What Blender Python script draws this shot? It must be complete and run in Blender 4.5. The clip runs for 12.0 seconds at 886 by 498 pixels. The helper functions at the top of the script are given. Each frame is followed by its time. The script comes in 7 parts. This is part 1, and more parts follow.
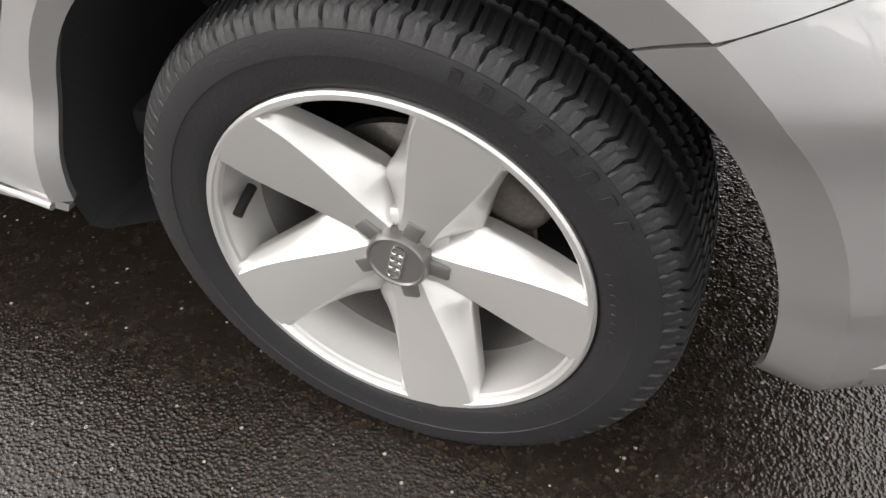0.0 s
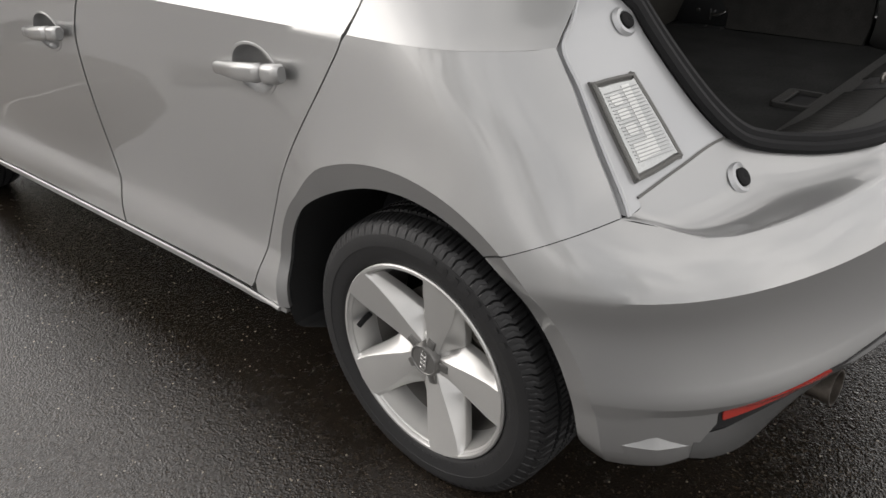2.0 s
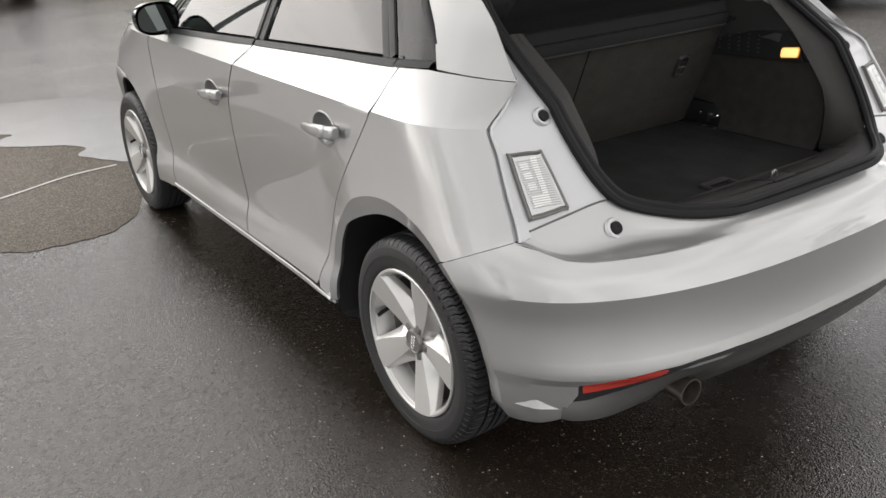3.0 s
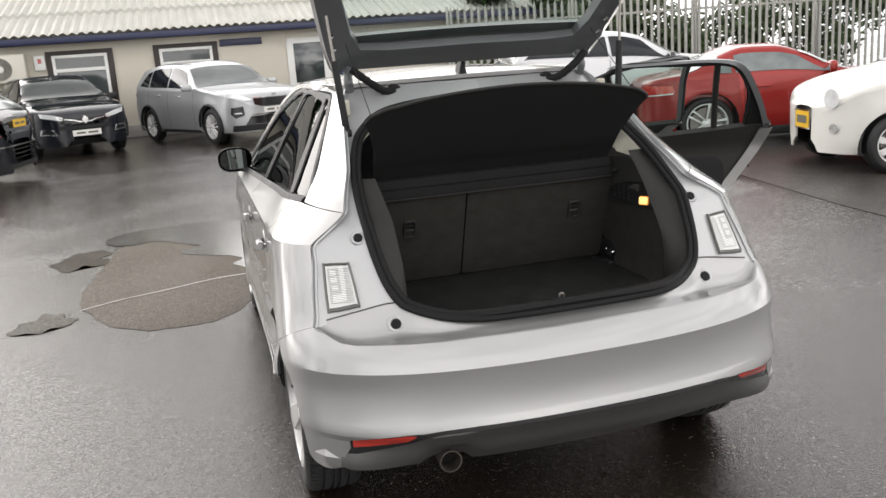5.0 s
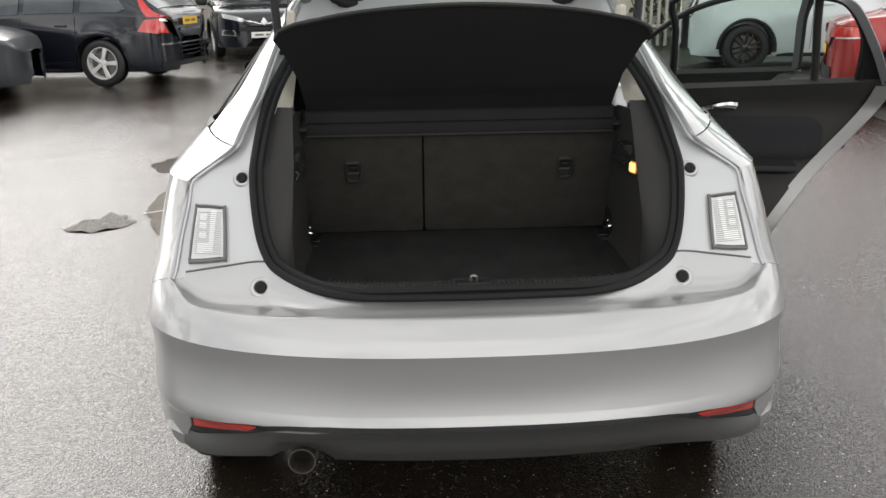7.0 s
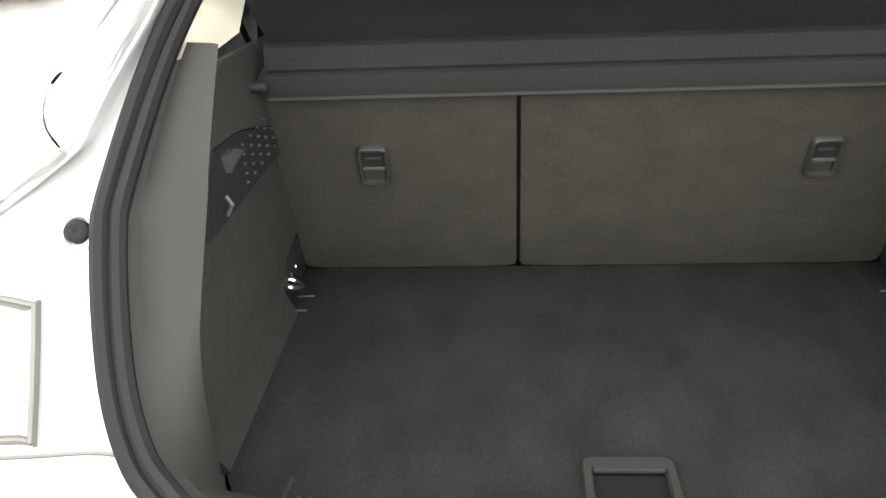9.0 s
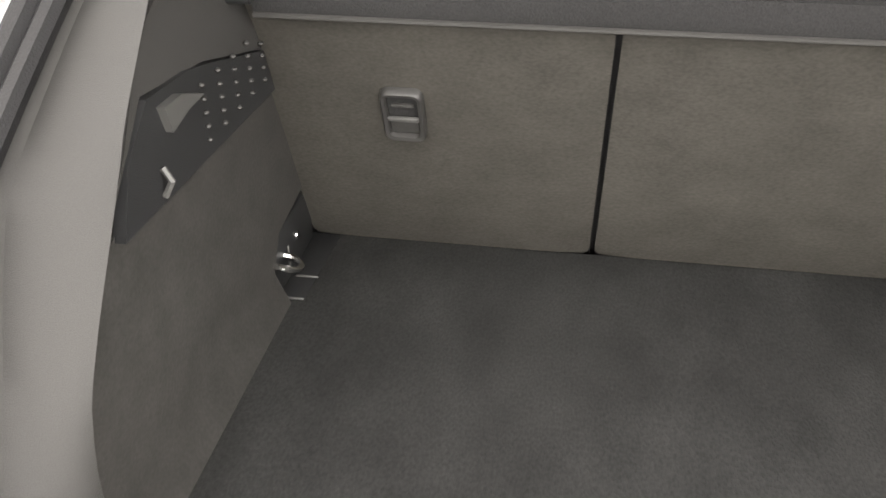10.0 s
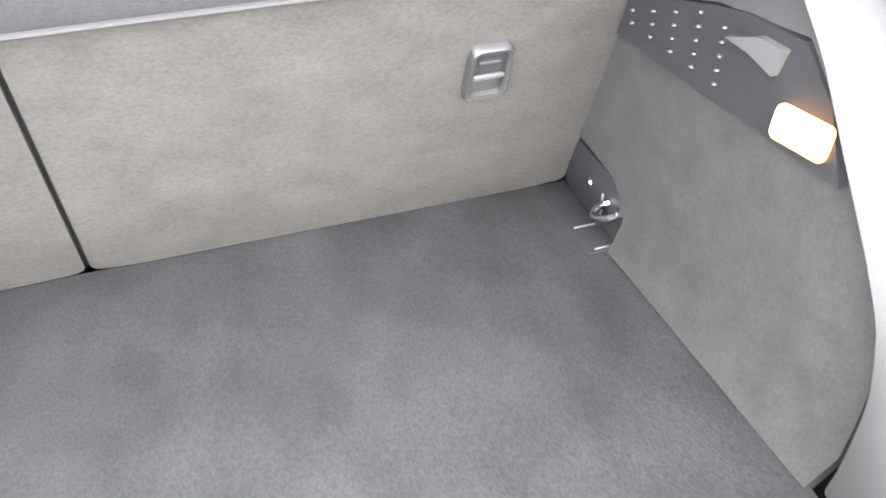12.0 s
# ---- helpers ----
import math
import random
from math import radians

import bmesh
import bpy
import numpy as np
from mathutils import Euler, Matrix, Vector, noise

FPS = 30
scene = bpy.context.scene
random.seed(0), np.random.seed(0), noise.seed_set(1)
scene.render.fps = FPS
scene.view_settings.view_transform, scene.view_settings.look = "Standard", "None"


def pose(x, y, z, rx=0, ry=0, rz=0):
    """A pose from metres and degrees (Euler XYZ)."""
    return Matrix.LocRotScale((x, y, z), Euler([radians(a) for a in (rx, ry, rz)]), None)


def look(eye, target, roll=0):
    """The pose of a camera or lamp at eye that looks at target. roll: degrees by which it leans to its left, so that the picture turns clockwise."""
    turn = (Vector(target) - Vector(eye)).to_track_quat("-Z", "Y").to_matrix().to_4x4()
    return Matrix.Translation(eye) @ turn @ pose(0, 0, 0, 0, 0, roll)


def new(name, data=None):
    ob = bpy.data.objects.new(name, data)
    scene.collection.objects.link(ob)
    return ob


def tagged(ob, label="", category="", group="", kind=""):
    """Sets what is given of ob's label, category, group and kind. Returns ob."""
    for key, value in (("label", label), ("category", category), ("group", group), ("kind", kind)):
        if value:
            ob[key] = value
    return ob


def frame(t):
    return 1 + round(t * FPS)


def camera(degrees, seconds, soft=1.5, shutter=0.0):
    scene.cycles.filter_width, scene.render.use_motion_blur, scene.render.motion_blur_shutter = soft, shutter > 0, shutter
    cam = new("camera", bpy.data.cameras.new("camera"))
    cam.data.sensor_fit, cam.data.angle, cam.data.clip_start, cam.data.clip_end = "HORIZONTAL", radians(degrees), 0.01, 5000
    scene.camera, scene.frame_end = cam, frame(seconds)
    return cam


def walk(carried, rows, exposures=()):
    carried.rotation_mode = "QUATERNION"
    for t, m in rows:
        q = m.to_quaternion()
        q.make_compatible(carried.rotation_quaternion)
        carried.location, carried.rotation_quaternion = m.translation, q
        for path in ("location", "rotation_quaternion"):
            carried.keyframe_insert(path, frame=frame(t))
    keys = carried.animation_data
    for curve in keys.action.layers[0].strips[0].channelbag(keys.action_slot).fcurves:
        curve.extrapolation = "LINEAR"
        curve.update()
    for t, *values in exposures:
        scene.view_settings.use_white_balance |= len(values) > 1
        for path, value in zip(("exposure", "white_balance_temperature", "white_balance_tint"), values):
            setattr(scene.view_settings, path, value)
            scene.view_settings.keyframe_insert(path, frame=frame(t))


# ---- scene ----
cam = camera(54.1, 12.0, shutter=0.1)
PATH = [
    (0, (-1.341, -0.269, 0.904), (-0.016, 0.258, -0.498), -0.9),
    (0.5, (-1.353, -0.237, 0.885), (-0.038, 0.241, -0.544), -0.9),
    (1, (-1.478, -0.373, 1.03), (-0.124, 0.328, -0.265), -2.7),
    (1.3, (-1.641, -0.535, 1.113), (-0.203, 0.414, 0.098), -3.9),
    (1.5, (-1.63, -0.72, 1.177), (-0.303, 0.424, 0.212), -5.3),
    (2, (-1.714, -0.994, 1.252), (-0.466, 0.249, 0.305), -4.6),
    (2.5, (-1.816, -1.322, 1.331), (-0.688, 0.071, 0.443), -3.7),
    (3, (-1.83, -1.768, 1.409), (-0.824, -0.221, 0.636), -3.2),
    (3.5, (-1.721, -2.074, 1.444), (-0.767, -0.436, 0.808), -4.3),
    (3.7, (-1.647, -2.181, 1.459), (-0.727, -0.506, 0.872), -4.0),
    (5.3, (-0.824, -3.011, 1.453), (-0.413, -1.102, 1.019), -4.5),
    (5.5, (-0.687, -3.063, 1.458), (-0.344, -1.15, 0.989), -4.5),
    (6, (-0.453, -3.005, 1.449), (-0.215, -1.077, 0.971), -3.2),
    (6.5, (-0.256, -2.772, 1.429), (-0.092, -0.844, 0.921), -2.0),
    (6.7, (-0.189, -2.667, 1.415), (-0.065, -0.743, 0.882), -1.3),
    (8.3, (-0.081, -1.517, 1.306), (-0.21, 0.306, 0.492), -3.3),
    (8.5, (-0.089, -1.39, 1.316), (-0.227, 0.432, 0.502), -3.1),
    (9, (-0.13, -1.096, 1.272), (-0.275, 0.707, 0.419), -2.7),
    (9.5, (-0.152, -0.876, 1.22), (-0.368, 0.83, 0.2), -0.7),
    (10, (-0.145, -0.729, 1.209), (-0.419, 0.942, 0.145), -0.3),
    (10.5, (-0.105, -0.67, 1.223), (-0.29, 1.009, 0.152), -2.7),
    (11, (-0.056, -0.644, 1.216), (0.048, 1.014, 0.102), -2.0),
    (11.5, (-0.002, -0.635, 1.201), (0.255, 1.011, 0.093), -2.6),
    (12, (0.025, -0.648, 1.215), (0.527, 0.882, 0.03), -0.8),
]
EXPOSURES = [(0, 0.56, 6650, 13), (0.5, 0.56, 6650, 13), (1.0, 0.78, 6600, 11), (1.5, 0.0, 6600, 11), (2.0, -0.4, 6650, 12), (2.5, -0.15, 6600, 11), (3.5, -0.06, 6650, 12), (6.5, 0.1, 6600, 11), (8.3, -0.3, 6450, 10), (8.5, -0.12, 6600, 10),
             (9, 1.85, 6850, 8), (9.5, 2.35, 7050, 11), (10, 2.55, 7000, 13), (10.5, 3.6, 6850, 14), (11, 4.22, 6600, 12), (11.5, 4.35, 6400, 14), (12, 4.5, 6200, 15)]
walk(cam, [(t, look(eye, target, roll)) for t, eye, target, roll in PATH], EXPOSURES)

# ---- light ----
world = bpy.data.worlds.new("overcast_sky")
scene.world = world
world.use_nodes = True
wn, wl = world.node_tree.nodes, world.node_tree.links
wn.clear()
w_out, w_bg = wn.new("ShaderNodeOutputWorld"), wn.new("ShaderNodeBackground")
w_sky, w_tc, w_map = wn.new("ShaderNodeTexSky"), wn.new("ShaderNodeTexCoord"), wn.new("ShaderNodeMapping")
w_noise, w_ramp, w_mix, w_hsv = wn.new("ShaderNodeTexNoise"), wn.new("ShaderNodeValToRGB"), wn.new("ShaderNodeMixRGB"), wn.new("ShaderNodeHueSaturation")
w_sky.sky_type, w_sky.sun_disc = "NISHITA", False
w_sky.sun_elevation, w_sky.sun_rotation = radians(27), radians(336)
w_sky.dust_density, w_sky.air_density = 4.0, 1.0
w_hsv.inputs["Saturation"].default_value = 0.25
w_map.inputs["Scale"].default_value = (1.0, 1.0, 2.6)
w_noise.inputs["Scale"].default_value, w_noise.inputs["Detail"].default_value, w_noise.inputs["Roughness"].default_value = 3.0, 7.0, 0.52
w_ramp.color_ramp.elements[0].position, w_ramp.color_ramp.elements[1].position = 0.40, 0.62
w_ramp.color_ramp.elements[0].color, w_ramp.color_ramp.elements[1].color = (5.6, 5.8, 6.1, 1), (16.6, 16.4, 16.0, 1)
w_mix.inputs[0].default_value = 0.84
wl.new(w_tc.outputs["Generated"], w_map.inputs[0])
wl.new(w_map.outputs[0], w_noise.inputs["Vector"])
wl.new(w_noise.outputs["Fac"], w_ramp.inputs[0])
wl.new(w_sky.outputs[0], w_hsv.inputs["Color"])
wl.new(w_hsv.outputs[0], w_mix.inputs[1])
wl.new(w_ramp.outputs[0], w_mix.inputs[2])
# thin cloud in front of the sun glows
w_dot, w_range, w_glow = wn.new("ShaderNodeVectorMath"), wn.new("ShaderNodeMapRange"), wn.new("ShaderNodeMixRGB")
w_dot.operation = "DOT_PRODUCT"
w_dot.inputs[1].default_value = Vector((-3.6, 9.0, 2.8)).normalized()
w_range.interpolation_type = "SMOOTHSTEP"
w_range.inputs[1].default_value, w_range.inputs[2].default_value = 0.72, 1.0
wl.new(w_tc.outputs["Generated"], w_dot.inputs[0])
wl.new(w_dot.outputs["Value"], w_range.inputs[0])
wl.new(w_range.outputs[0], w_glow.inputs[0])
w_glow.blend_type, w_glow.inputs[2].default_value = "ADD", (13.0, 12.7, 12.3, 1)
wl.new(w_mix.outputs[0], w_glow.inputs[1])
w_sep, w_fall, w_low = wn.new("ShaderNodeSeparateXYZ"), wn.new("ShaderNodeMapRange"), wn.new("ShaderNodeMixRGB")
wl.new(w_tc.outputs["Generated"], w_sep.inputs[0])
wl.new(w_sep.outputs[2], w_fall.inputs[0])
w_fall.inputs[3].default_value, w_fall.inputs[4].default_value = 1.30, 0.68
w_low.blend_type, w_low.inputs[0].default_value = "MULTIPLY", 1.0
wl.new(w_glow.outputs[0], w_low.inputs[1])
wl.new(w_fall.outputs[0], w_low.inputs[2])
wl.new(w_low.outputs[0], w_bg.inputs[0])
wl.new(w_bg.outputs[0], w_out.inputs[0])
w_bg.inputs[1].default_value = 0.19
sun = new("sun", bpy.data.lights.new("sun", "SUN"))
sun.data.energy, sun.data.angle, sun.data.color = 0.3, radians(50), (1.0, 0.98, 0.95)
sun.matrix_basis = look((-4.0, 9.0, 5.2), (0, 0, 0))


# ---- materials ----
def material(name, colour, rough=0.5, metal=0.0, vary=0.15, scale=6.0, fine=0.0, bump=0.0, bump_scale=200.0, coat=0.0, rough_vary=0.1, spec=0.5, stretch=(1, 1, 1)):
    """A procedural surface: colour and gloss vary at two scales, with an optional fine relief."""
    m = bpy.data.materials.new(name)
    m.use_nodes = True
    n, l = m.node_tree.nodes, m.node_tree.links
    p = n["Principled BSDF"]
    tc, mp = n.new("ShaderNodeTexCoord"), n.new("ShaderNodeMapping")
    mp.inputs["Scale"].default_value = stretch
    l.new(tc.outputs["Object"], mp.inputs[0])
    big, small = n.new("ShaderNodeTexNoise"), n.new("ShaderNodeTexNoise")
    big.inputs["Scale"].default_value, big.inputs["Detail"].default_value = scale, 5.0
    small.inputs["Scale"].default_value, small.inputs["Detail"].default_value = bump_scale, 3.0
    l.new(mp.outputs[0], big.inputs["Vector"])
    l.new(mp.outputs[0], small.inputs["Vector"])
    a, b = n.new("ShaderNodeMixRGB"), n.new("ShaderNodeMixRGB")
    a.inputs[1].default_value = (*[c * (1 - vary) for c in colour], 1)
    a.inputs[2].default_value = (*[min(1, c * (1 + vary)) for c in colour], 1)
    l.new(big.outputs["Fac"], a.inputs[0])
    l.new(a.outputs[0], b.inputs[1])
    b.blend_type, b.inputs[0].default_value = "OVERLAY", fine
    l.new(small.outputs["Fac"], b.inputs[2])
    l.new(b.outputs[0], p.inputs["Base Color"])
    r = n.new("ShaderNodeMapRange")
    r.inputs[3].default_value, r.inputs[4].default_value = max(0.02, rough - rough_vary), min(1, rough + rough_vary)
    l.new(big.outputs["Fac"], r.inputs[0])
    l.new(r.outputs[0], p.inputs["Roughness"])
    p.inputs["Metallic"].default_value = metal
    p.inputs["Specular IOR Level"].default_value = spec
    p.inputs["Coat Weight"].default_value, p.inputs["Coat Roughness"].default_value = coat, 0.03
    if bump:
        u = n.new("ShaderNodeBump")
        u.inputs["Strength"].default_value, u.inputs["Distance"].default_value = min(1.0, bump), 0.002
        l.new(small.outputs["Fac"], u.inputs["Height"])
        l.new(u.outputs[0], p.inputs["Normal"])
    return m


def glass_material(name, tint, alpha_rough=0.0):
    m = bpy.data.materials.new(name)
    m.use_nodes = True
    n, l = m.node_tree.nodes, m.node_tree.links
    n.remove(n["Principled BSDF"])
    mix, tr, gl, fr = n.new("ShaderNodeMixShader"), n.new("ShaderNodeBsdfTransparent"), n.new("ShaderNodeBsdfGlossy"), n.new("ShaderNodeLayerWeight")
    power, scale = n.new("ShaderNodeMath"), n.new("ShaderNodeMath")
    power.operation, power.inputs[1].default_value = "POWER", 3.2
    scale.operation, scale.inputs[1].default_value, scale.inputs[2].default_value = "MULTIPLY_ADD", 0.36, 0.045
    tr.inputs[0].default_value = (*tint, 1)
    gl.inputs["Roughness"].default_value = 0.01
    fr.inputs[0].default_value = 0.5
    l.new(fr.outputs["Facing"], power.inputs[0])
    l.new(power.outputs[0], scale.inputs[0])
    l.new(scale.outputs[0], mix.inputs[0])
    l.new(tr.outputs[0], mix.inputs[1])
    l.new(gl.outputs[0], mix.inputs[2])
    l.new(mix.outputs[0], n["Material Output"].inputs[0])
    return m


def glow_material(name, colour, strength):
    m = bpy.data.materials.new(name)
    m.use_nodes = True
    p = m.node_tree.nodes["Principled BSDF"]
    p.inputs["Base Color"].default_value = (*colour, 1)
    p.inputs["Emission Color"].default_value, p.inputs["Emission Strength"].default_value = (*colour, 1), strength
    return m


SILVER = material("silver_paint", (0.37, 0.37, 0.366), 0.40, 0.74, 0.03, 1.5, 0.14, 0.0, 2500, coat=1.0, rough_vary=0.03)
SILVER_IN = material("silver_inner_paint", (0.43, 0.435, 0.44), 0.38, 0.4, 0.05, 3, 0.05, 0.0, 1500, coat=0.6)
DOOR_INNER = material("silver_door_inner_paint", (0.34, 0.34, 0.33), 0.42, 0.5, 0.06, 3, 0.05, 0.0, 1500, coat=0.3)
# darker grey than the silver of the body
HATCH_IN = material("grey_inner_finish", (0.13, 0.135, 0.14), 0.45, 0.4, 0.1, 4, 0.05, 0.02, 900, coat=0.3)
BLACK_PLASTIC = material("black_plastic", (0.015, 0.0155, 0.016), 0.5, 0, 0.2, 8, 0.3, 0.25, 900, spec=0.28)
GLOSS_BLACK = material("gloss_black", (0.012, 0.012, 0.013), 0.12, 0, 0.2, 5, coat=0.5)
GREY_PLASTIC = material("textured_grey_plastic", (0.0305, 0.030, 0.0286), 0.6, 0, 0.15, 6, 0.4, 0.35, 1400, spec=0.22)
RUBBER = material("rubber", (0.009, 0.009, 0.0095), 0.65, 0, 0.25, 12, 0.35, 0.3, 500, spec=0.22)
TYRE = material("tyre_rubber", (0.0105, 0.0105, 0.011), 0.52, 0, 0.35, 14, 0.4, 0.3, 350)
LINER = material("arch_liner_felt", (0.006, 0.006, 0.006), 0.95, 0, 0.3, 20, 0.4, 0.5, 300)
ALLOY = material("silver_alloy", (0.53, 0.525, 0.51), 0.40, 0.70, 0.06, 9, 0.10, 0.04, 1200, coat=0.3)
# alloy under brake dust, coloured darker still for the shade behind the spokes
BARREL = material("dusty_shaded_barrel", (0.20, 0.19, 0.18), 0.5, 0.5, 0.18, 18, 0.2, 0.1, 300)
CAP = material("centre_cap_grey", (0.17, 0.167, 0.16), 0.35, 0.6, 0.1, 9)
CHROME = material("chrome", (0.78, 0.78, 0.77), 0.12, 1.0, 0.05, 10)
STEEL = material("brake_steel", (0.24, 0.225, 0.205), 0.34, 0.9, 0.25, 25, 0.4, 0.2, 300)
IRON = material("cast_iron", (0.09, 0.08, 0.068), 0.75, 0.3, 0.4, 30, 0.5, 0.6, 200)
SEAT_FELT = material("seat_back_felt", (0.0365, 0.0346, 0.0303), 0.95, 0, 0.30, 26, 0.36, 0.36, 310, spec=0.1, stretch=(0.7, 1, 1))
CARPET = material("boot_carpet", (0.0197, 0.0199, 0.0193), 0.97, 0, 0.62, 11, 0.55, 0.5, 310, spec=0.1, stretch=(1.2, 0.7, 1))
SIDE_FELT = material("side_lining_felt", (0.0295, 0.0286, 0.0267), 0.95, 0, 0.34, 26, 0.26, 0.28, 260, spec=0.1)
SHELF_FELT = material("parcel_shelf_felt", (0.0165, 0.0165, 0.0165), 0.9, 0, 0.2, 9, 0.5, 0.5, 500, spec=0.15)
DARK_CLOTH = material("dark_seat_cloth", (0.022, 0.022, 0.024), 0.9, 0, 0.2, 12, 0.5, 0.4, 700, spec=0.2)
CREAM = material("cream_headlining", (0.55, 0.52, 0.44), 0.85, 0, 0.06, 8, 0.2, 0.2, 800)
RED_LENS = material("red_reflector", (0.42, 0.03, 0.02), 0.16, 0, 0.12, 20, 0.2, 0.3, 500, coat=0.8)
LAMP_BRIGHT = material("bright_lamp_reflector", (0.66, 0.66, 0.64), 0.2, 0.2, 0.08, 14, coat=0.6)
LAMP_LENS = material("clear_ribbed_lens", (0.50, 0.51, 0.50), 0.14, 0.3, 0.08, 14, 0.15, 0.15, 300, coat=0.8)
LAMP_GREY = material("lamp_bezel", (0.13, 0.128, 0.12), 0.35, 0.2, 0.15, 12)
GLASS = glass_material("window_glass", (0.05, 0.065, 0.06))
CLEAR_GLASS = glass_material("clear_glass", (0.72, 0.80, 0.77))
BOOT_GLOW = glow_material("boot_lamp_glow", (1.0, 0.62, 0.22), 1.25)
BOOT_RIM = glow_material("boot_lamp_edge", (0.9, 0.36, 0.06), 0.40)


# ---- helpers for meshes ----
def curve(points):
    """A smooth monotone curve through a few points."""
    xs, ys = [p[0] for p in points], [p[1] for p in points]
    n = len(xs)
    d = [(ys[i + 1] - ys[i]) / (xs[i + 1] - xs[i]) for i in range(n - 1)]
    m = [d[0]] + [0.0 if d[i - 1] * d[i] <= 0 else 2 * d[i - 1] * d[i] / (d[i - 1] + d[i]) for i in range(1, n - 1)] + [d[-1]]

    def at(x):
        if x <= xs[0]:
            return ys[0]
        if x >= xs[-1]:
            return ys[-1]
        i = 0
        while x > xs[i + 1]:
            i += 1
        h = xs[i + 1] - xs[i]
        t = (x - xs[i]) / h
        return (1 + 2 * t) * (1 - t) ** 2 * ys[i] + t * (1 - t) ** 2 * h * m[i] + t * t * (3 - 2 * t) * ys[i + 1] + t * t * (t - 1) * h * m[i + 1]

    return at


def smooth(a, b, x):
    t = min(1.0, max(0.0, (x - a) / (b - a)))
    return t * t * (3 - 2 * t)


def spline(points, per=6, closed=False):
    """Catmull-Rom through points of any dimension."""
    pts = [tuple(p) for p in points]
    n = len(pts)
    out = []
    for i in range(n if closed else n - 1):
        g = [pts[(i + k) % n] if closed else pts[min(n - 1, max(0, i + k))] for k in (-1, 0, 1, 2)]
        for j in range(per):
            t = j / per
            out.append(tuple(0.5 * (2 * b + (c - a) * t + (2 * a - 5 * b + 4 * c - d) * t * t + (3 * b - a - 3 * c + d) * t**3) for a, b, c, d in zip(*g)))
    return out if closed else out + [pts[-1]]


def thing(name, label="", category="", group="", kind="", place=(0, 0, 0), turn=0):
    ob = new(name)
    ob.matrix_basis = pose(*place, 0, 0, turn)
    return tagged(ob, label, category, group, kind)


def finish(bm, name, mat, sharp=38):
    me = bpy.data.meshes.new(name)
    bm.to_mesh(me)
    bm.free()
    me.materials.append(mat)
    me.shade_smooth()
    me.set_sharp_from_angle(angle=radians(sharp))
    return me


def part(name, bm, mat, parent=None, label="", sharp=38, m=None):
    ob = new(name, finish(bm, name, mat, sharp))
    ob.parent = parent
    if m is not None:
        ob.matrix_basis = m
    return tagged(ob, label)


def clipped(poly, lo, hi, axis):
    """A polygon cut to lo <= coordinate <= hi."""
    for sign, lim in ((1, lo), (-1, -hi)):
        out = []
        for i, p in enumerate(poly):
            q = poly[i - 1]
            a, b = sign * q[axis] - lim, sign * p[axis] - lim
            if (a < 0) != (b < 0):
                t = a / (a - b)
                out.append((q[0] + t * (p[0] - q[0]), q[1] + t * (p[1] - q[1])))
            if b >= 0:
                out.append(p)
        poly = out
        if len(poly) < 3:
            return []
    return poly


def breaks(lo, hi, step, extra=()):
    n = max(1, math.ceil((hi - lo) / step))
    cuts = sorted([lo + (hi - lo) * i / n for i in range(n + 1)] + [e for e in extra if lo < e < hi])
    out = [cuts[0]]
    for c in cuts[1:]:
        if c - out[-1] > step * 0.2 or c in extra:
            out.append(c)
    out[-1] = hi
    return out


def sheet(poly, to3d, du, dv, u_extra=(), v_extra=(), inside=None, rim=0.0, bm=None):
    """A surface patch: the polygon, cut into cells and laid onto to3d(u, v). rim: how far its edges fold in towards inside."""
    bm = bm or bmesh.new()
    us, vs = [p[0] for p in poly], [p[1] for p in poly]
    seen = {}
    ub, vb = breaks(min(us), max(us), du, u_extra), breaks(min(vs), max(vs), dv, v_extra)
    for u0, u1 in zip(ub, ub[1:]):
        column = clipped(poly, u0, u1, 0)
        if not column:
            continue
        stack = [(column, u0, u1, v0, v1, 0) for v0, v1 in zip(vb, vb[1:])]
        while stack:
            poly_, a0, a1, b0, b1, depth = stack.pop()
            cell = clipped(clipped(poly_, a0, a1, 0), b0, b1, 1)
            keys = []
            for u, v in cell:
                key = (round(u, 5), round(v, 5))
                if not keys or keys[-1] != key:
                    keys.append(key)
            if len(keys) > 1 and keys[0] == keys[-1]:
                keys.pop()
            if len(keys) < 3:
                continue
            if len(set(keys)) < len(keys) and depth < 4:
                am, bm_ = (a0 + a1) / 2, (b0 + b1) / 2
                stack += [(cell, *q, depth + 1) for q in ((a0, am, b0, bm_), (am, a1, b0, bm_), (a0, am, bm_, b1), (am, a1, bm_, b1))]
                continue
            keys = list(dict.fromkeys(keys))
            vs_ = []
            for key in keys:
                if key not in seen:
                    seen[key] = bm.verts.new(to3d(*key))
                vs_.append(seen[key])
            if len(vs_) > 2:
                try:
                    bm.faces.new(vs_)
                except ValueError:
                    pass
    bmesh.ops.remove_doubles(bm, verts=bm.verts, dist=0.0002)
    bm.normal_update()
    if inside is not None:
        c = Vector(inside)
        if sum(f.normal.dot(c - f.calc_center_median()) * f.calc_area() for f in bm.faces) > 0:
            bmesh.ops.reverse_faces(bm, faces=bm.faces[:])
            bm.normal_update()
    if rim:
        edges = [e for e in bm.edges if len(e.link_faces) == 1]
        normals = {v: v.normal.copy() for e in edges for v in e.verts}
        got = bmesh.ops.extrude_edge_only(bm, edges=edges)["geom"]
        fresh = {g for g in got if isinstance(g, bmesh.types.BMVert)}
        for e in edges:
            for v in e.verts:
                for le in v.link_edges:
                    o = le.other_vert(v)
                    if o in fresh:
                        o.co = v.co - normals[v] * rim
    return bm


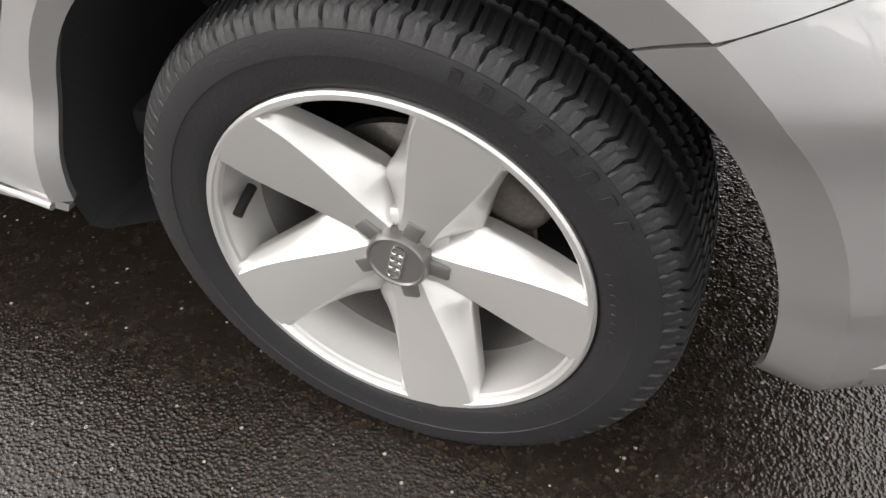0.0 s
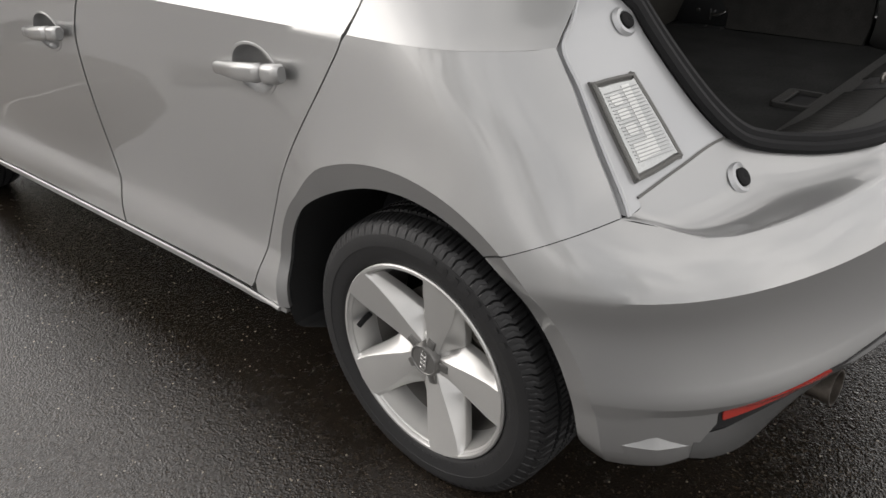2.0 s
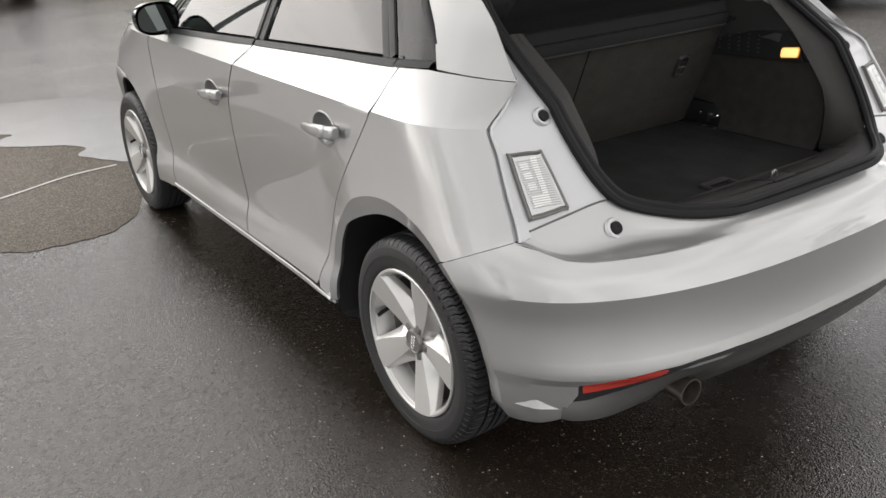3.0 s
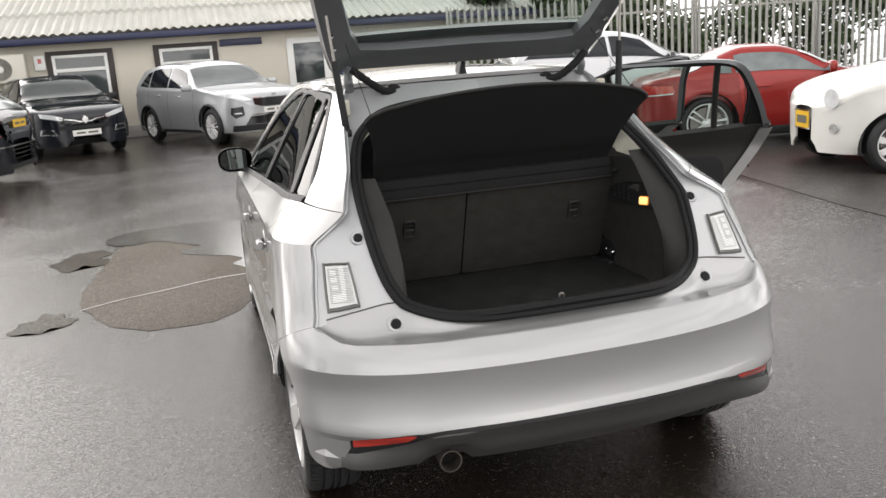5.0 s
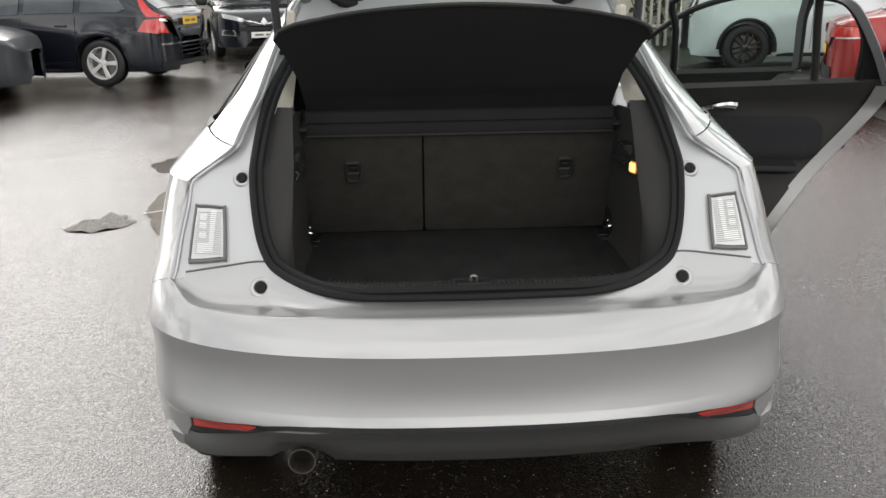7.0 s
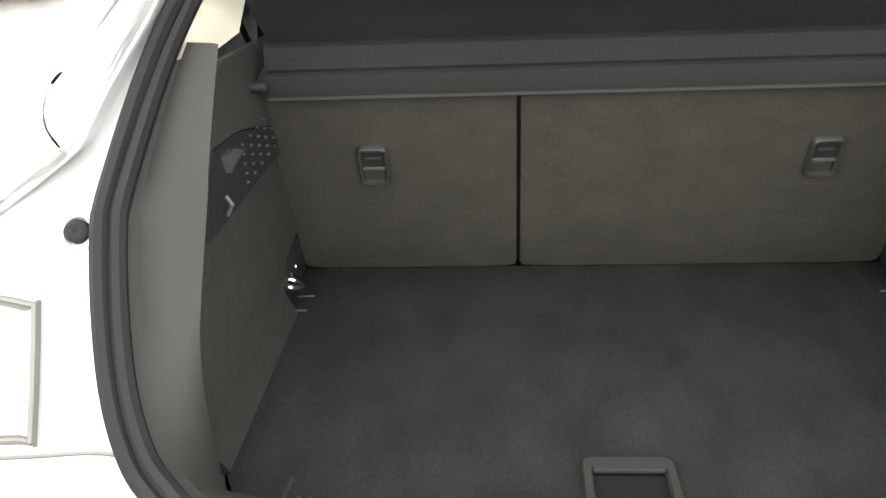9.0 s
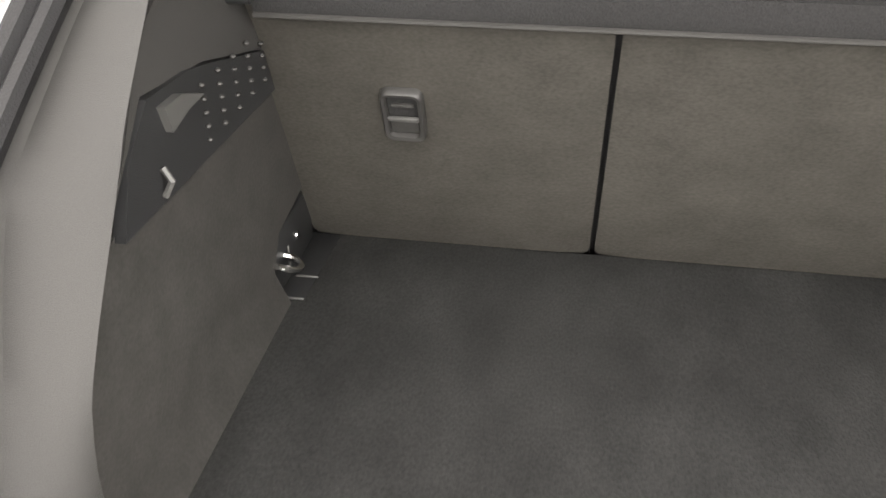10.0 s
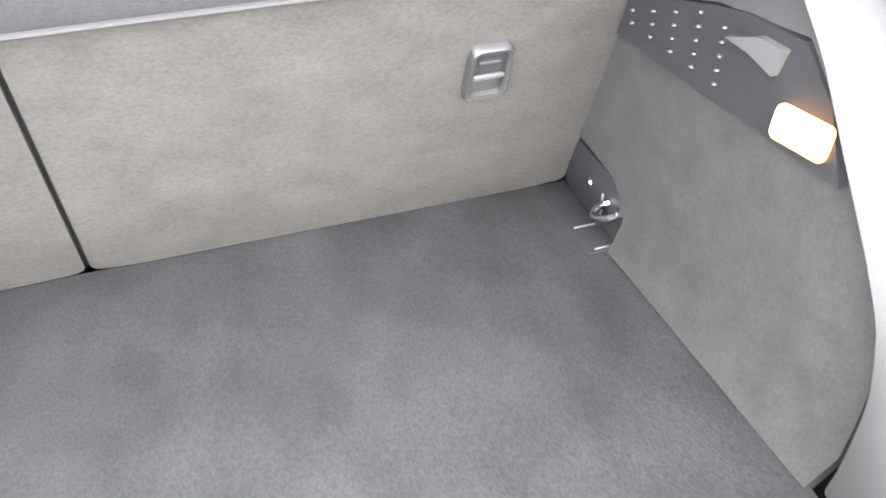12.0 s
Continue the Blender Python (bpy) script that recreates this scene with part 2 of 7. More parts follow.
def tube(points, radius, sides=8, bm=None, closed=False, caps=True):
    """A round bar along points; radius is a number or a function of 0..1."""
    bm = bm or bmesh.new()
    pts = [Vector(p) for p in points]
    n, rings, last = len(pts), [], None
    for i, p in enumerate(pts):
        d = (pts[(i + 1) % n] - pts[i - 1]) if closed else (pts[min(n - 1, i + 1)] - pts[max(0, i - 1)])
        d.normalize()
        ref = last if last is not None else (Vector((0, 0, 1)) if abs(d.z) < 0.9 else Vector((1, 0, 0)))
        side = (ref - d * ref.dot(d)).normalized()
        last = side
        up = d.cross(side)
        r = radius(i / max(1, n - 1)) if callable(radius) else radius
        rings.append([bm.verts.new(p + (side * math.cos(a) + up * math.sin(a)) * r) for a in (2 * math.pi * k / sides for k in range(sides))])
    for i in range(n if closed else n - 1):
        a, b = rings[i], rings[(i + 1) % n]
        for k in range(sides):
            bm.faces.new((a[k], a[(k + 1) % sides], b[(k + 1) % sides], b[k]))
    if caps and not closed:
        bm.faces.new(rings[0][::-1])
        bm.faces.new(rings[-1])
    return bm


def block(size, centre=(0, 0, 0), bevel=0.004, segments=2, m=None, bm=None):
    """A box with rounded edges."""
    own = bmesh.new()
    bmesh.ops.create_cube(own, size=1.0)
    bmesh.ops.scale(own, vec=size, verts=own.verts)
    if bevel:
        bmesh.ops.bevel(own, geom=own.edges[:], offset=min(bevel, min(size) * 0.45), segments=segments, affect="EDGES", profile=0.5)
    bmesh.ops.transform(own, matrix=(m or Matrix()) @ Matrix.Translation(centre), verts=own.verts)
    if bm is None:
        return own
    me = bpy.data.meshes.new("tmp")
    own.to_mesh(me)
    own.free()
    bm.from_mesh(me)
    bpy.data.meshes.remove(me)
    return bm


def lathe(profile, sides=64, axis="x", bm=None, closed=False):
    """Spins (along, radius) pairs about an axis."""
    bm = bm or bmesh.new()
    rings = []
    for a, r in profile:
        ring = []
        for k in range(sides):
            c, s = math.cos(2 * math.pi * k / sides) * r, math.sin(2 * math.pi * k / sides) * r
            ring.append(bm.verts.new((a, c, s) if axis == "x" else (c, a, s) if axis == "y" else (c, s, a)))
        rings.append(ring)
    for a, b in list(zip(rings, rings[1:])) + ([(rings[-1], rings[0])] if closed else []):
        for k in range(sides):
            bm.faces.new((a[k], a[(k + 1) % sides], b[(k + 1) % sides], b[k]))
    return bm


def loft(rows, bm=None, closed=False):
    """Skins equal-length rows of points."""
    bm = bm or bmesh.new()
    vs = [[bm.verts.new(p) for p in row] for row in rows]
    for a, b in zip(vs, vs[1:]):
        n = len(a)
        for k in range(n if closed else n - 1):
            bm.faces.new((a[k], a[(k + 1) % n], b[(k + 1) % n], b[k]))
    return bm


def slab(outline, thick, bm=None, bevel=0.0):
    """A flat polygon in x, y with a thickness upward."""
    own = bmesh.new()
    vs = [own.verts.new((x, y, 0)) for x, y in outline]
    f = own.faces.new(vs)
    top = bmesh.ops.extrude_face_region(own, geom=[f])["geom"]
    bmesh.ops.translate(own, vec=(0, 0, thick), verts=[g for g in top if isinstance(g, bmesh.types.BMVert)])
    bmesh.ops.recalc_face_normals(own, faces=own.faces[:])
    if bevel:
        bmesh.ops.bevel(own, geom=[e for e in own.edges if abs(e.verts[0].co.z - e.verts[1].co.z) < 1e-6], offset=bevel, segments=2, affect="EDGES", profile=0.5)
    if bm is None:
        return own
    me = bpy.data.meshes.new("tmp")
    own.to_mesh(me)
    own.free()
    bm.from_mesh(me)
    bpy.data.meshes.remove(me)
    return bm


def rounded(w, h, r, n=4, cx=0.0, cy=0.0):
    """Outline of a rectangle with round corners."""
    r = min(r, w / 2 - 1e-4, h / 2 - 1e-4)
    out = []
    for qx, qy, a0 in ((1, 1, 0), (-1, 1, 90), (-1, -1, 180), (1, -1, 270)):
        for i in range(n + 1):
            a = radians(a0 + 90 * i / n)
            out.append((cx + qx * (w / 2 - r) + r * math.cos(a), cy + qy * (h / 2 - r) + r * math.sin(a)))
    return out


def moved(bm, m):
    bmesh.ops.transform(bm, matrix=m, verts=bm.verts)
    return bm


# ---- the silver hatchback: its outer skin ----
CAR_IN = (0.0, 1.2, 0.7)
WHEEL_Z, WHEELBASE, TYRE_R = 0.287, 2.469, 0.293
door_w = curve([(0.15, 0.76), (0.19, 0.795), (0.24, 0.817), (0.30, 0.8205), (0.34, 0.8165), (0.395, 0.8015), (0.413, 0.7985), (0.44, 0.7985), (0.55, 0.8045), (0.70, 0.813), (0.84, 0.818), (0.905, 0.820)])
tail_w = curve([(0.15, 0.69), (0.22, 0.746), (0.26, 0.786), (0.30, 0.808), (0.34, 0.813), (0.45, 0.818), (0.52, 0.822), (0.58, 0.833), (0.68, 0.829), (0.80, 0.824), (0.905, 0.820)])
upper_w = curve([(0.905, 0.819), (0.918, 0.806), (0.935, 0.788), (0.97, 0.757), (1.02, 0.722), (1.10, 0.676), (1.20, 0.620), (1.30, 0.560), (1.345, 0.527), (1.37, 0.49)])
tail_y = curve([(0.20, -0.56), (0.27, -0.60), (0.33, -0.655), (0.375, -0.692), (0.396, -0.7055), (0.410, -0.7045), (0.432, -0.698), (0.465, -0.692), (0.505, -0.6895), (0.545, -0.690), (0.58, -0.692)])
tail_top = curve([(0.58, -0.692), (0.62, -0.672), (0.66, -0.640), (0.70, -0.597), (0.77, -0.545), (0.906, -0.447), (1.01, -0.39), (1.37, -0.15)])
corner_d = curve([(0.2, 0.44), (0.906, 0.44), (1.01, 0.62), (1.37, 1.0)])
nose_y = curve([(0.2, 3.20), (0.45, 3.275), (0.6, 3.26), (0.75, 3.16), (0.9, 2.9), (1.0, 2.6)])
cut_y = curve([(0.60, -0.46), (0.69, -0.402), (0.766, -0.354), (0.85, -0.302), (0.906, -0.266), (0.935, -0.258), (0.96, -0.248), (0.985, -0.236), (1.011, -0.205), (1.07, -0.133), (1.13, -0.055), (1.25, 0.125), (1.345, 0.31)])
ARCH_R, BAND, ARCH_Y, ARCH_Z = 0.346, 0.052, -0.010, 0.305


def rear_y(z):
    return tail_y(z) if z < 0.58 else tail_top(z)


def inner_r(yc, a):
    """Radius of a wheel arch's edge; the rear one runs further forward low down."""
    return ARCH_R + (0.030 * smooth(72, 20, a) if yc == 0 else 0.0)


def corner_y(z):
    """The tail's hindmost place as the corners and sides see it: they go straight down below the bumper's lip."""
    return rear_y(z) if z > 0.375 else -0.692


def corner_n(z):
    """How square the tail's corners are in plan."""
    return 2.7 - 0.2 * smooth(0.40, 0.58, z)


def band_r(yc, a):
    """Outer radius of an arch's band; the rear one narrows towards the door."""
    return inner_r(yc, a) + BAND * (1 - (0.55 * smooth(66, 44, a) if yc == 0 else 0.0))


def flare(y, z):
    """The wheel arches' raised bands."""
    out = 0.0
    for yc in (0.0, WHEELBASE):
        r = math.hypot(y - yc - ARCH_Y, z - ARCH_Z)
        r1 = band_r(yc, math.degrees(math.atan2(z - ARCH_Z, y - yc - ARCH_Y)) % 360 if z > ARCH_Z or y < yc else 0)
        if r < r1:
            out += 0.018 - 0.022 * (r1 - r) / BAND
        else:
            out += 0.018 * math.exp(-(((r - r1) / 0.11) ** 1.0)) * smooth(0.93, 0.80, z)
    return out


def half_width(y, z):
    if z > 0.905:
        return upper_w(z) + (0.008 + 0.007 * smooth(0.45, 0.12, y)) * math.sin(math.pi * min(1.0, (z - 0.905) / 0.19))
    b = smooth(0.16, 0.42, y)
    return tail_w(z) * (1 - b) + door_w(z) * b


def skin_x(y, z):
    """Half the car's width at a place along it and a height."""
    w, d, n = half_width(y, z), corner_d(z), corner_n(z)
    k = 1.0
    yj = corner_y(z) + d
    if y < yj:
        t = min(1.0, (yj - y) / d)
        k = max(0.0, 1 - t**n) ** (1 / n)
    yf, df = nose_y(z), 0.95
    if y > yf - df:
        t = min(1.0, (y - yf + df) / df)
        k = max(0.0, 1 - t**2.4) ** (1 / 2.4)
    return w * k + flare(y, z) * (1 if k > 0.6 else 0)


def tail(a, z):
    """The tail's skin: a runs round the corner, 0 at the middle, +-90 degrees where the sides begin."""
    s = -1 if a < 0 else 1
    a = abs(a)
    d, n = corner_d(z), corner_n(z)
    b = smooth(0.40, 1.02, a)
    yj = rear_y(z) * (1 - b) + corner_y(z) * b + d
    if a > math.pi / 2:
        y = yj + (a - math.pi / 2) * 0.5
        return Vector((s * skin_x(y, z), y, z))
    y = yj - d * math.cos(a) ** (2 / n)
    x = half_width(y, z) * math.sin(a) ** (2 / n) + flare(y, z) * smooth(0.55, 0.95, a)
    return Vector((s * x, y, z))


def tail_a(y, z):
    d = corner_d(z)
    yj = corner_y(z) + d
    return math.pi / 2 + (y - yj) / 0.5 if y >= yj else math.acos(min(1.0, ((yj - y) / d)) ** (corner_n(z) / 2))


def flange_y(x, z):
    """The frame round the boot opening, behind the shut tailgate."""
    x, up = abs(x), smooth(0.80, 1.0, z)
    return 0.243 * x * (smooth(0.25, 0.52, x) * (1 - up) + up) + 0.70 * z - 1.068 + 0.8 * max(0.0, z - 0.93)


def pane_at(s, y, z, inset=0.013):
    """A side window's even surface, set in from the body's side."""
    u = (z - 0.995) / 0.335
    w = 0.745 - 0.205 * u + 0.016 * u * (1 - u)
    return Vector((s * (skin_x(y, z) * w / half_width(y, z) - inset), y, z))


def side(s):
    return lambda y, z: Vector((s * skin_x(y, z), y, z))


def belt(y):
    return 1.020 - 0.044 * y


def arch_outer(yc, a0, a1, n=40):
    out = []
    for i in range(n + 1):
        a = a0 + (a1 - a0) * i / n
        out.append((yc + ARCH_Y + band_r(yc, a) * math.cos(radians(a)), ARCH_Z + band_r(yc, a) * math.sin(radians(a))))
    return out


car = thing("hatchback_car", "silver five-door hatchback on wet asphalt, tailgate and two doors open", "car")
CREASES = (0.58, 0.905, 0.34, 0.395, 0.413, 0.44)
GAP = 0.004
rear_gap = [(0.066, 1.0), (0.085, 0.91), (0.130, 0.84), (0.187, 0.765), (0.300, 0.62), (0.395, 0.475), (0.448, 0.375), (0.482, 0.312)]
front_gap = [(0.915, 0.975), (0.985, 0.905), (1.055, 0.82), (1.085, 0.75), (1.092, 0.62), (1.085, 0.48), (1.072, 0.38), (1.065, 0.285)]
hinge_gap = [(1.70, 0.95), (1.90, 0.90), (1.93, 0.80), (1.935, 0.60), (1.90, 0.42), (1.86, 0.285)]


def shifted(line, dy):
    return [(y + dy, z) for y, z in line]


def arch_band(s, yc, a0, a1, b0, b1):
    """The flat band along a wheel arch: angles at its inner edge, then at its outer one."""
    to = side(s)
    steps = [k / 16 for k in range(17)]
    poly = [(a0 + (a1 - a0) * k, 0.0) for k in steps] + [(b1 + (b0 - b1) * k, 1.0) for k in steps]

    def at(a, t):
        r = inner_r(yc, a) + (band_r(yc, a) - inner_r(yc, a) - 1e-5) * t
        return to(yc + ARCH_Y + r * math.cos(radians(a)), ARCH_Z + r * math.sin(radians(a)))

    part("arch_band", sheet(poly, at, 3.0, 0.34, inside=CAR_IN, rim=0.012), SILVER, car)


def strap(name, to, line, w, lift, mat, parent, s, label=""):
    """A flat strip lying on the body's side along a line of places."""
    pts, rows = spline(line, 4), []
    for k, (y, z) in enumerate(pts):
        a, b = pts[max(0, k - 1)], pts[min(len(pts) - 1, k + 1)]
        t = Vector((b[0] - a[0], b[1] - a[1])).normalized()
        n = (-t.y * w / 2, t.x * w / 2)
        rows.append([to(y + n[0] * q, z + n[1] * q) + Vector((s * h, 0, 0)) for q, h in ((-1, lift - 0.006), (-0.9, lift), (0, lift + 0.001), (0.9, lift), (1, lift - 0.006))])
    return part(name, loft(rows), mat, parent, label)


def build_side(s):
    to = side(s)
    rg, fg, hg = spline(rear_gap, 5), spline(front_gap, 5), spline(hinge_gap, 5)
    # quarter panel: lower part behind the rear door, the shoulder and the broad rear pillar
    seam = [(-0.402 + 0.204 * k / 12, 0.690 - 0.096 * k / 12) for k in range(13)]
    lower = [(y - GAP, z) for y, z in rg] + [(0.476, 0.288), (0.425, 0.2855)] + arch_outer(0, -3, 127.5) + [(y, z) for y, z in seam[8::-1]]
    lower += [(cut_y(z), z) for z in (0.75, 0.80, 0.85, 0.906)]
    lower += [(cut_y(0.907), 0.907), (0.078, 0.907)]
    lower = [p for p in lower if p[1] < 0.9071]
    part("quarter_panel", sheet(lower, to, 0.03, 0.03, v_extra=CREASES, inside=CAR_IN, rim=0.012), SILVER, car)
    arch_band(s, 0.0, -3, 123.3, -3, 127.3)
    arch_band(s, 0.0, 123.8, 187.2, 128, 186.2)
    shoulder = [(0.077, 0.906), (0.062, belt(0.06) - 0.012), (-0.03, 1.0062), (-0.12, 0.9993)] + [(cut_y(z), z) for z in (0.9885, 0.97, 0.96, 0.95, 0.93, 0.906)]
    part("quarter_shoulder", sheet(shoulder, to, 0.03, 0.02, inside=CAR_IN, rim=0.01), SILVER, car)
    pillar = spline([(-0.05, 1.009), (0.04, 1.088), (0.135, 1.168), (0.235, 1.248), (0.32, 1.306), (0.42, 1.338), (0.9, 1.343), (1.2, 1.335), (1.45, 1.27), (1.68, 1.12), (1.80, 1.03), (1.86, 0.985)], 4)
    pillar += [(1.95, 0.985), (1.80, 1.10), (1.55, 1.275), (1.35, 1.352), (1.0, 1.369), (0.6, 1.369), (0.365, 1.365)] + [(cut_y(z), z) for z in (1.345, 1.30, 1.25, 1.20, 1.16, 1.13, 1.10, 1.07, 1.04, 1.011, 0.990)]
    part("roof_pillar", sheet(pillar, to, 0.05, 0.03, inside=CAR_IN, rim=0.01), SILVER, car)
    # front wing
    wing = [(y + GAP, z) for y, z in hg] + [(1.90, 0.26), (2.055, 0.255)] + arch_outer(WHEELBASE, 186, -8) + [(2.85, 0.20), (3.05, 0.22), (3.10, 0.45), (3.02, 0.66), (2.75, 0.80), (2.3, 0.905), (1.95, 0.955)]
    part("front_wing", sheet(wing, to, 0.04, 0.04, v_extra=CREASES, inside=CAR_IN, rim=0.012), SILVER, car)
    arch_band(s, WHEELBASE, 186, -8, 186, -8)
    # sill
    sill = [(0.372, 0.280), (0.46, 0.284), (0.52, 0.279), (1.86, 0.279), (1.93, 0.266), (1.8, 0.260), (0.5, 0.262), (0.376, 0.270)]
    part("sill", sheet(sill, to, 0.1, 0.015, inside=CAR_IN, rim=0.02), SILVER, car)
    line = [to(0.385 + 1.475 * i / 20, 0.282) + Vector((s * 0.004, 0, 0)) for i in range(21)]
    part("sill_trim", tube(line, 0.0045, 8), SILVER, car)
    # windows round the fixed pillars
    quarter = [(-0.040, 1.018), (0.128, 1.018), (0.385, 1.290), (0.325, 1.290), (0.148, 1.166)]
    part("quarter_window", sheet(quarter, lambda y, z: pane_at(s, y, z, 0.012), 0.05, 0.03, inside=CAR_IN), GLASS, car)
    flat = lambda y, z: pane_at(s, y, z, 0.0)
    rim_line = [(-0.045, 1.016), (0.045, 1.084), (0.14, 1.161), (0.24, 1.238), (0.33, 1.294), (0.43, 1.325), (0.9, 1.331), (1.18, 1.322), (1.43, 1.258), (1.66, 1.108), (1.79, 1.00), (1.83, 0.95)]
    strap("window_seal", flat, rim_line, 0.014, -0.001, BLACK_PLASTIC, car, s)
    strap("belt_trim", to, [(-0.03 + 0.11 * i / 4, belt(-0.03 + 0.11 * i / 4) - 0.004) for i in range(5)], 0.016, 0.004, BLACK_PLASTIC, car, s)
    strap("pillar_trim", flat, [(0.118 + 0.267 * i / 6, 1.02 + 0.27 * i / 6) for i in range(7)], 0.018, -0.003, BLACK_PLASTIC, car, s)
    strap("centre_pillar_trim", flat, [(0.925, 0.985), (0.922, 1.10), (0.918, 1.21), (0.915, 1.325)], 0.075, -0.010, BLACK_PLASTIC, car, s)
    # arch liners
    for yc in (0.0, WHEELBASE):
        rows, deep = [], []
        last = 187 if yc == 0 else 218
        for i in range(33):
            b = -38 + (last + 38) * i / 32
            a = radians(b)
            q = inner_r(yc, b) + 0.007
            y, z = yc + ARCH_Y + q * math.cos(a), max(0.23, ARCH_Z + q * math.sin(a))
            x = skin_x(y, max(0.2, z)) - 0.006
            inner = max(0.66, x - 0.020 - 0.12 * smooth(190, 168, b)) if yc == 0 else 0.66
            rows.append([Vector((s * x, y, z)), Vector((s * (x + inner) / 2, y - 0.004, z)), Vector((s * inner, y, z))])
            if yc > 0 or b < 163:
                deep.append([Vector((s * inner, y, z)), Vector((s * 0.50, y, z)), Vector((s * 0.49, yc + (y - yc) * 0.1, WHEEL_Z))])
        part("arch_liner", loft(rows), LINER, car)
        part("inner_arch_liner", loft(deep), LINER, car)


def door_shape(rear):
    if rear:
        outer = [(y + 0.0, z) for y, z in spline(rear_gap, 5)]
        inner = shifted(spline(front_gap, 5), -GAP)
        low = [(0.500, 0.292), (1.06, 0.289)]
        glass = [(0.145, belt(0.145) + 0.008), (0.865, belt(0.865) + 0.008), (0.885, 1.318), (0.46, 1.313), (0.40, 1.285)]
    else:
        outer = shifted(spline(front_gap, 5), GAP)
        inner = shifted(spline(hinge_gap, 5), -GAP)
        low = [(1.069, 0.289), (1.855, 0.289)]
        glass = [(0.945, belt(0.945) + 0.008), (1.72, belt(1.72) + 0.008), (1.60, 1.125), (1.42, 1.245), (1.17, 1.310), (0.955, 1.318)]
    return outer, inner, low, glass


def build_door(s, rear, m=None):
    """One side door with its handle, pane and trims; m: the pose of an open one."""
    to = side(s)
    outer, inner, low, glass = door_shape(rear)
    top = [(inner[0][0], belt(inner[0][0]) - 0.011), (outer[0][0], belt(outer[0][0]) - 0.011)]
    o, i = [p for p in outer if p[1] < top[1][1] - 0.01], [p for p in inner if p[1] < top[0][1] - 0.01]
    poly = o + low + i[::-1] + top
    yh = 0.350 if rear else 1.236
    zh = 0.811 if rear else 0.772
    oval = lambda y, z: math.hypot((y - yh) / 0.066, (z - zh) / 0.043)

    def with_cup(y, z):
        p = to(y, z)
        p.x -= s * 0.03 if oval(y, z) < 1.0 else 0
        return p

    bm = sheet(poly, with_cup, 0.035, 0.03, u_extra=[yh - 0.076 + 0.004 * k for k in range(39)], v_extra=(*CREASES, *[zh - 0.052 + 0.004 * k for k in range(27)]), inside=CAR_IN, rim=0.012)
    door = part("rear_door" if rear else "front_door", bm, SILVER, car, ("silver rear door" if rear else "silver front door") + " swung wide open" if m is not None else "", m=m)
    bowl = []
    for r, h in ((1.17, -0.0005), (1.14, 0.0012), (1.04, 0.0012), (0.99, -0.002), (0.93, -0.008), (0.82, -0.0145), (0.6, -0.020), (0.3, -0.022), (0.02, -0.0225)):
        bowl.append([to(yh + 0.066 * r * math.cos(a), zh + 0.043 * r * math.sin(a)) + Vector((s * h, 0, 0)) for a in (2 * math.pi * k / 40 for k in range(40))])
    part("handle_cup", loft(bowl, closed=True), SILVER, door)
    # handle: a flat bar standing off the cup, and its end block

    def bar(y_a, y_b, n=10):
        rows = []
        for k in range(n + 1):
            y = y_a + (y_b - y_a) * k / n
            t = (y - yh + 0.12) / 0.24
            off = 0.021 - 0.012 * smooth(0.55, 1.0, t) - 0.002 * smooth(0.25, 0.0, t)
            hgt = (0.0180 - 0.0055 * smooth(0.4, 1.0, t)) * (0.80 if k in (0, n) else 1.0)
            dep = (0.014 - 0.004 * smooth(0.6, 1.0, t)) * (0.65 if k in (0, n) else 1.0)
            c = to(y, zh + 0.013 - 0.026 * t) + Vector((s * off, 0, 0))
            rows.append([c + Vector((s * dep * math.copysign(abs(math.cos(a)) ** 0.6, math.cos(a)), 0, hgt * math.copysign(abs(math.sin(a)) ** 0.75, math.sin(a)))) for a in (2 * math.pi * j / 20 for j in range(20))])
        out = loft(rows, closed=True)
        out.verts.ensure_lookup_table()
        out.faces.new(out.verts[:20])
        out.faces.new(out.verts[-20:])
        return out

    part("handle", bar(yh - 0.060, yh + 0.120, 16), SILVER, door, "silver pull handle")
    part("handle_end", bar(yh - 0.118, yh - 0.0615, 6), SILVER, door)
    for yy in (yh - 0.090, yh + 0.104):
        c = to(yy, zh - 0.11 * (yy - yh))
        part("handle_mount", block((0.020, 0.018, 0.012), c - Vector((s * 0.004, 0, 0)), 0.004), SILVER, door)
    if rear and m is not None:
        glass = [(0.20, belt(0.2) + 0.008), *glass[1:3], (0.42, 1.313), (0.315, 1.285)]
    part("window_pane", sheet(glass, lambda y, z: pane_at(s, y, z), 0.08, 0.05, inside=CAR_IN), CLEAR_GLASS if m is not None else GLASS, door)
    # belt trim and window frame
    y0, y1 = (0.085, 0.905) if rear else (0.92, 1.80)
    strap("belt_trim", to, [(y0 + (y1 - y0) * k / 12, belt(y0 + (y1 - y0) * k / 12) - 0.004) for k in range(13)], 0.017, 0.004, BLACK_PLASTIC, door, s)
    if rear and m is not None:
        frames = [[(0.20, 1.01), (0.225, 1.17), (0.31, 1.285), (0.40, 1.318), (0.5, 1.322), (0.89, 1.326), (0.895, 1.20), (0.885, 0.985)]]
    elif rear:
        frames = [[(0.137, 1.01), (0.392, 1.272), (0.435, 1.310), (0.55, 1.322), (0.89, 1.326), (0.895, 1.20), (0.885, 0.985)]]
    else:
        frames = [[(0.935, 0.985), (0.945, 1.20), (0.945, 1.326), (1.17, 1.318), (1.42, 1.252), (1.62, 1.12), (1.78, 0.98)]]
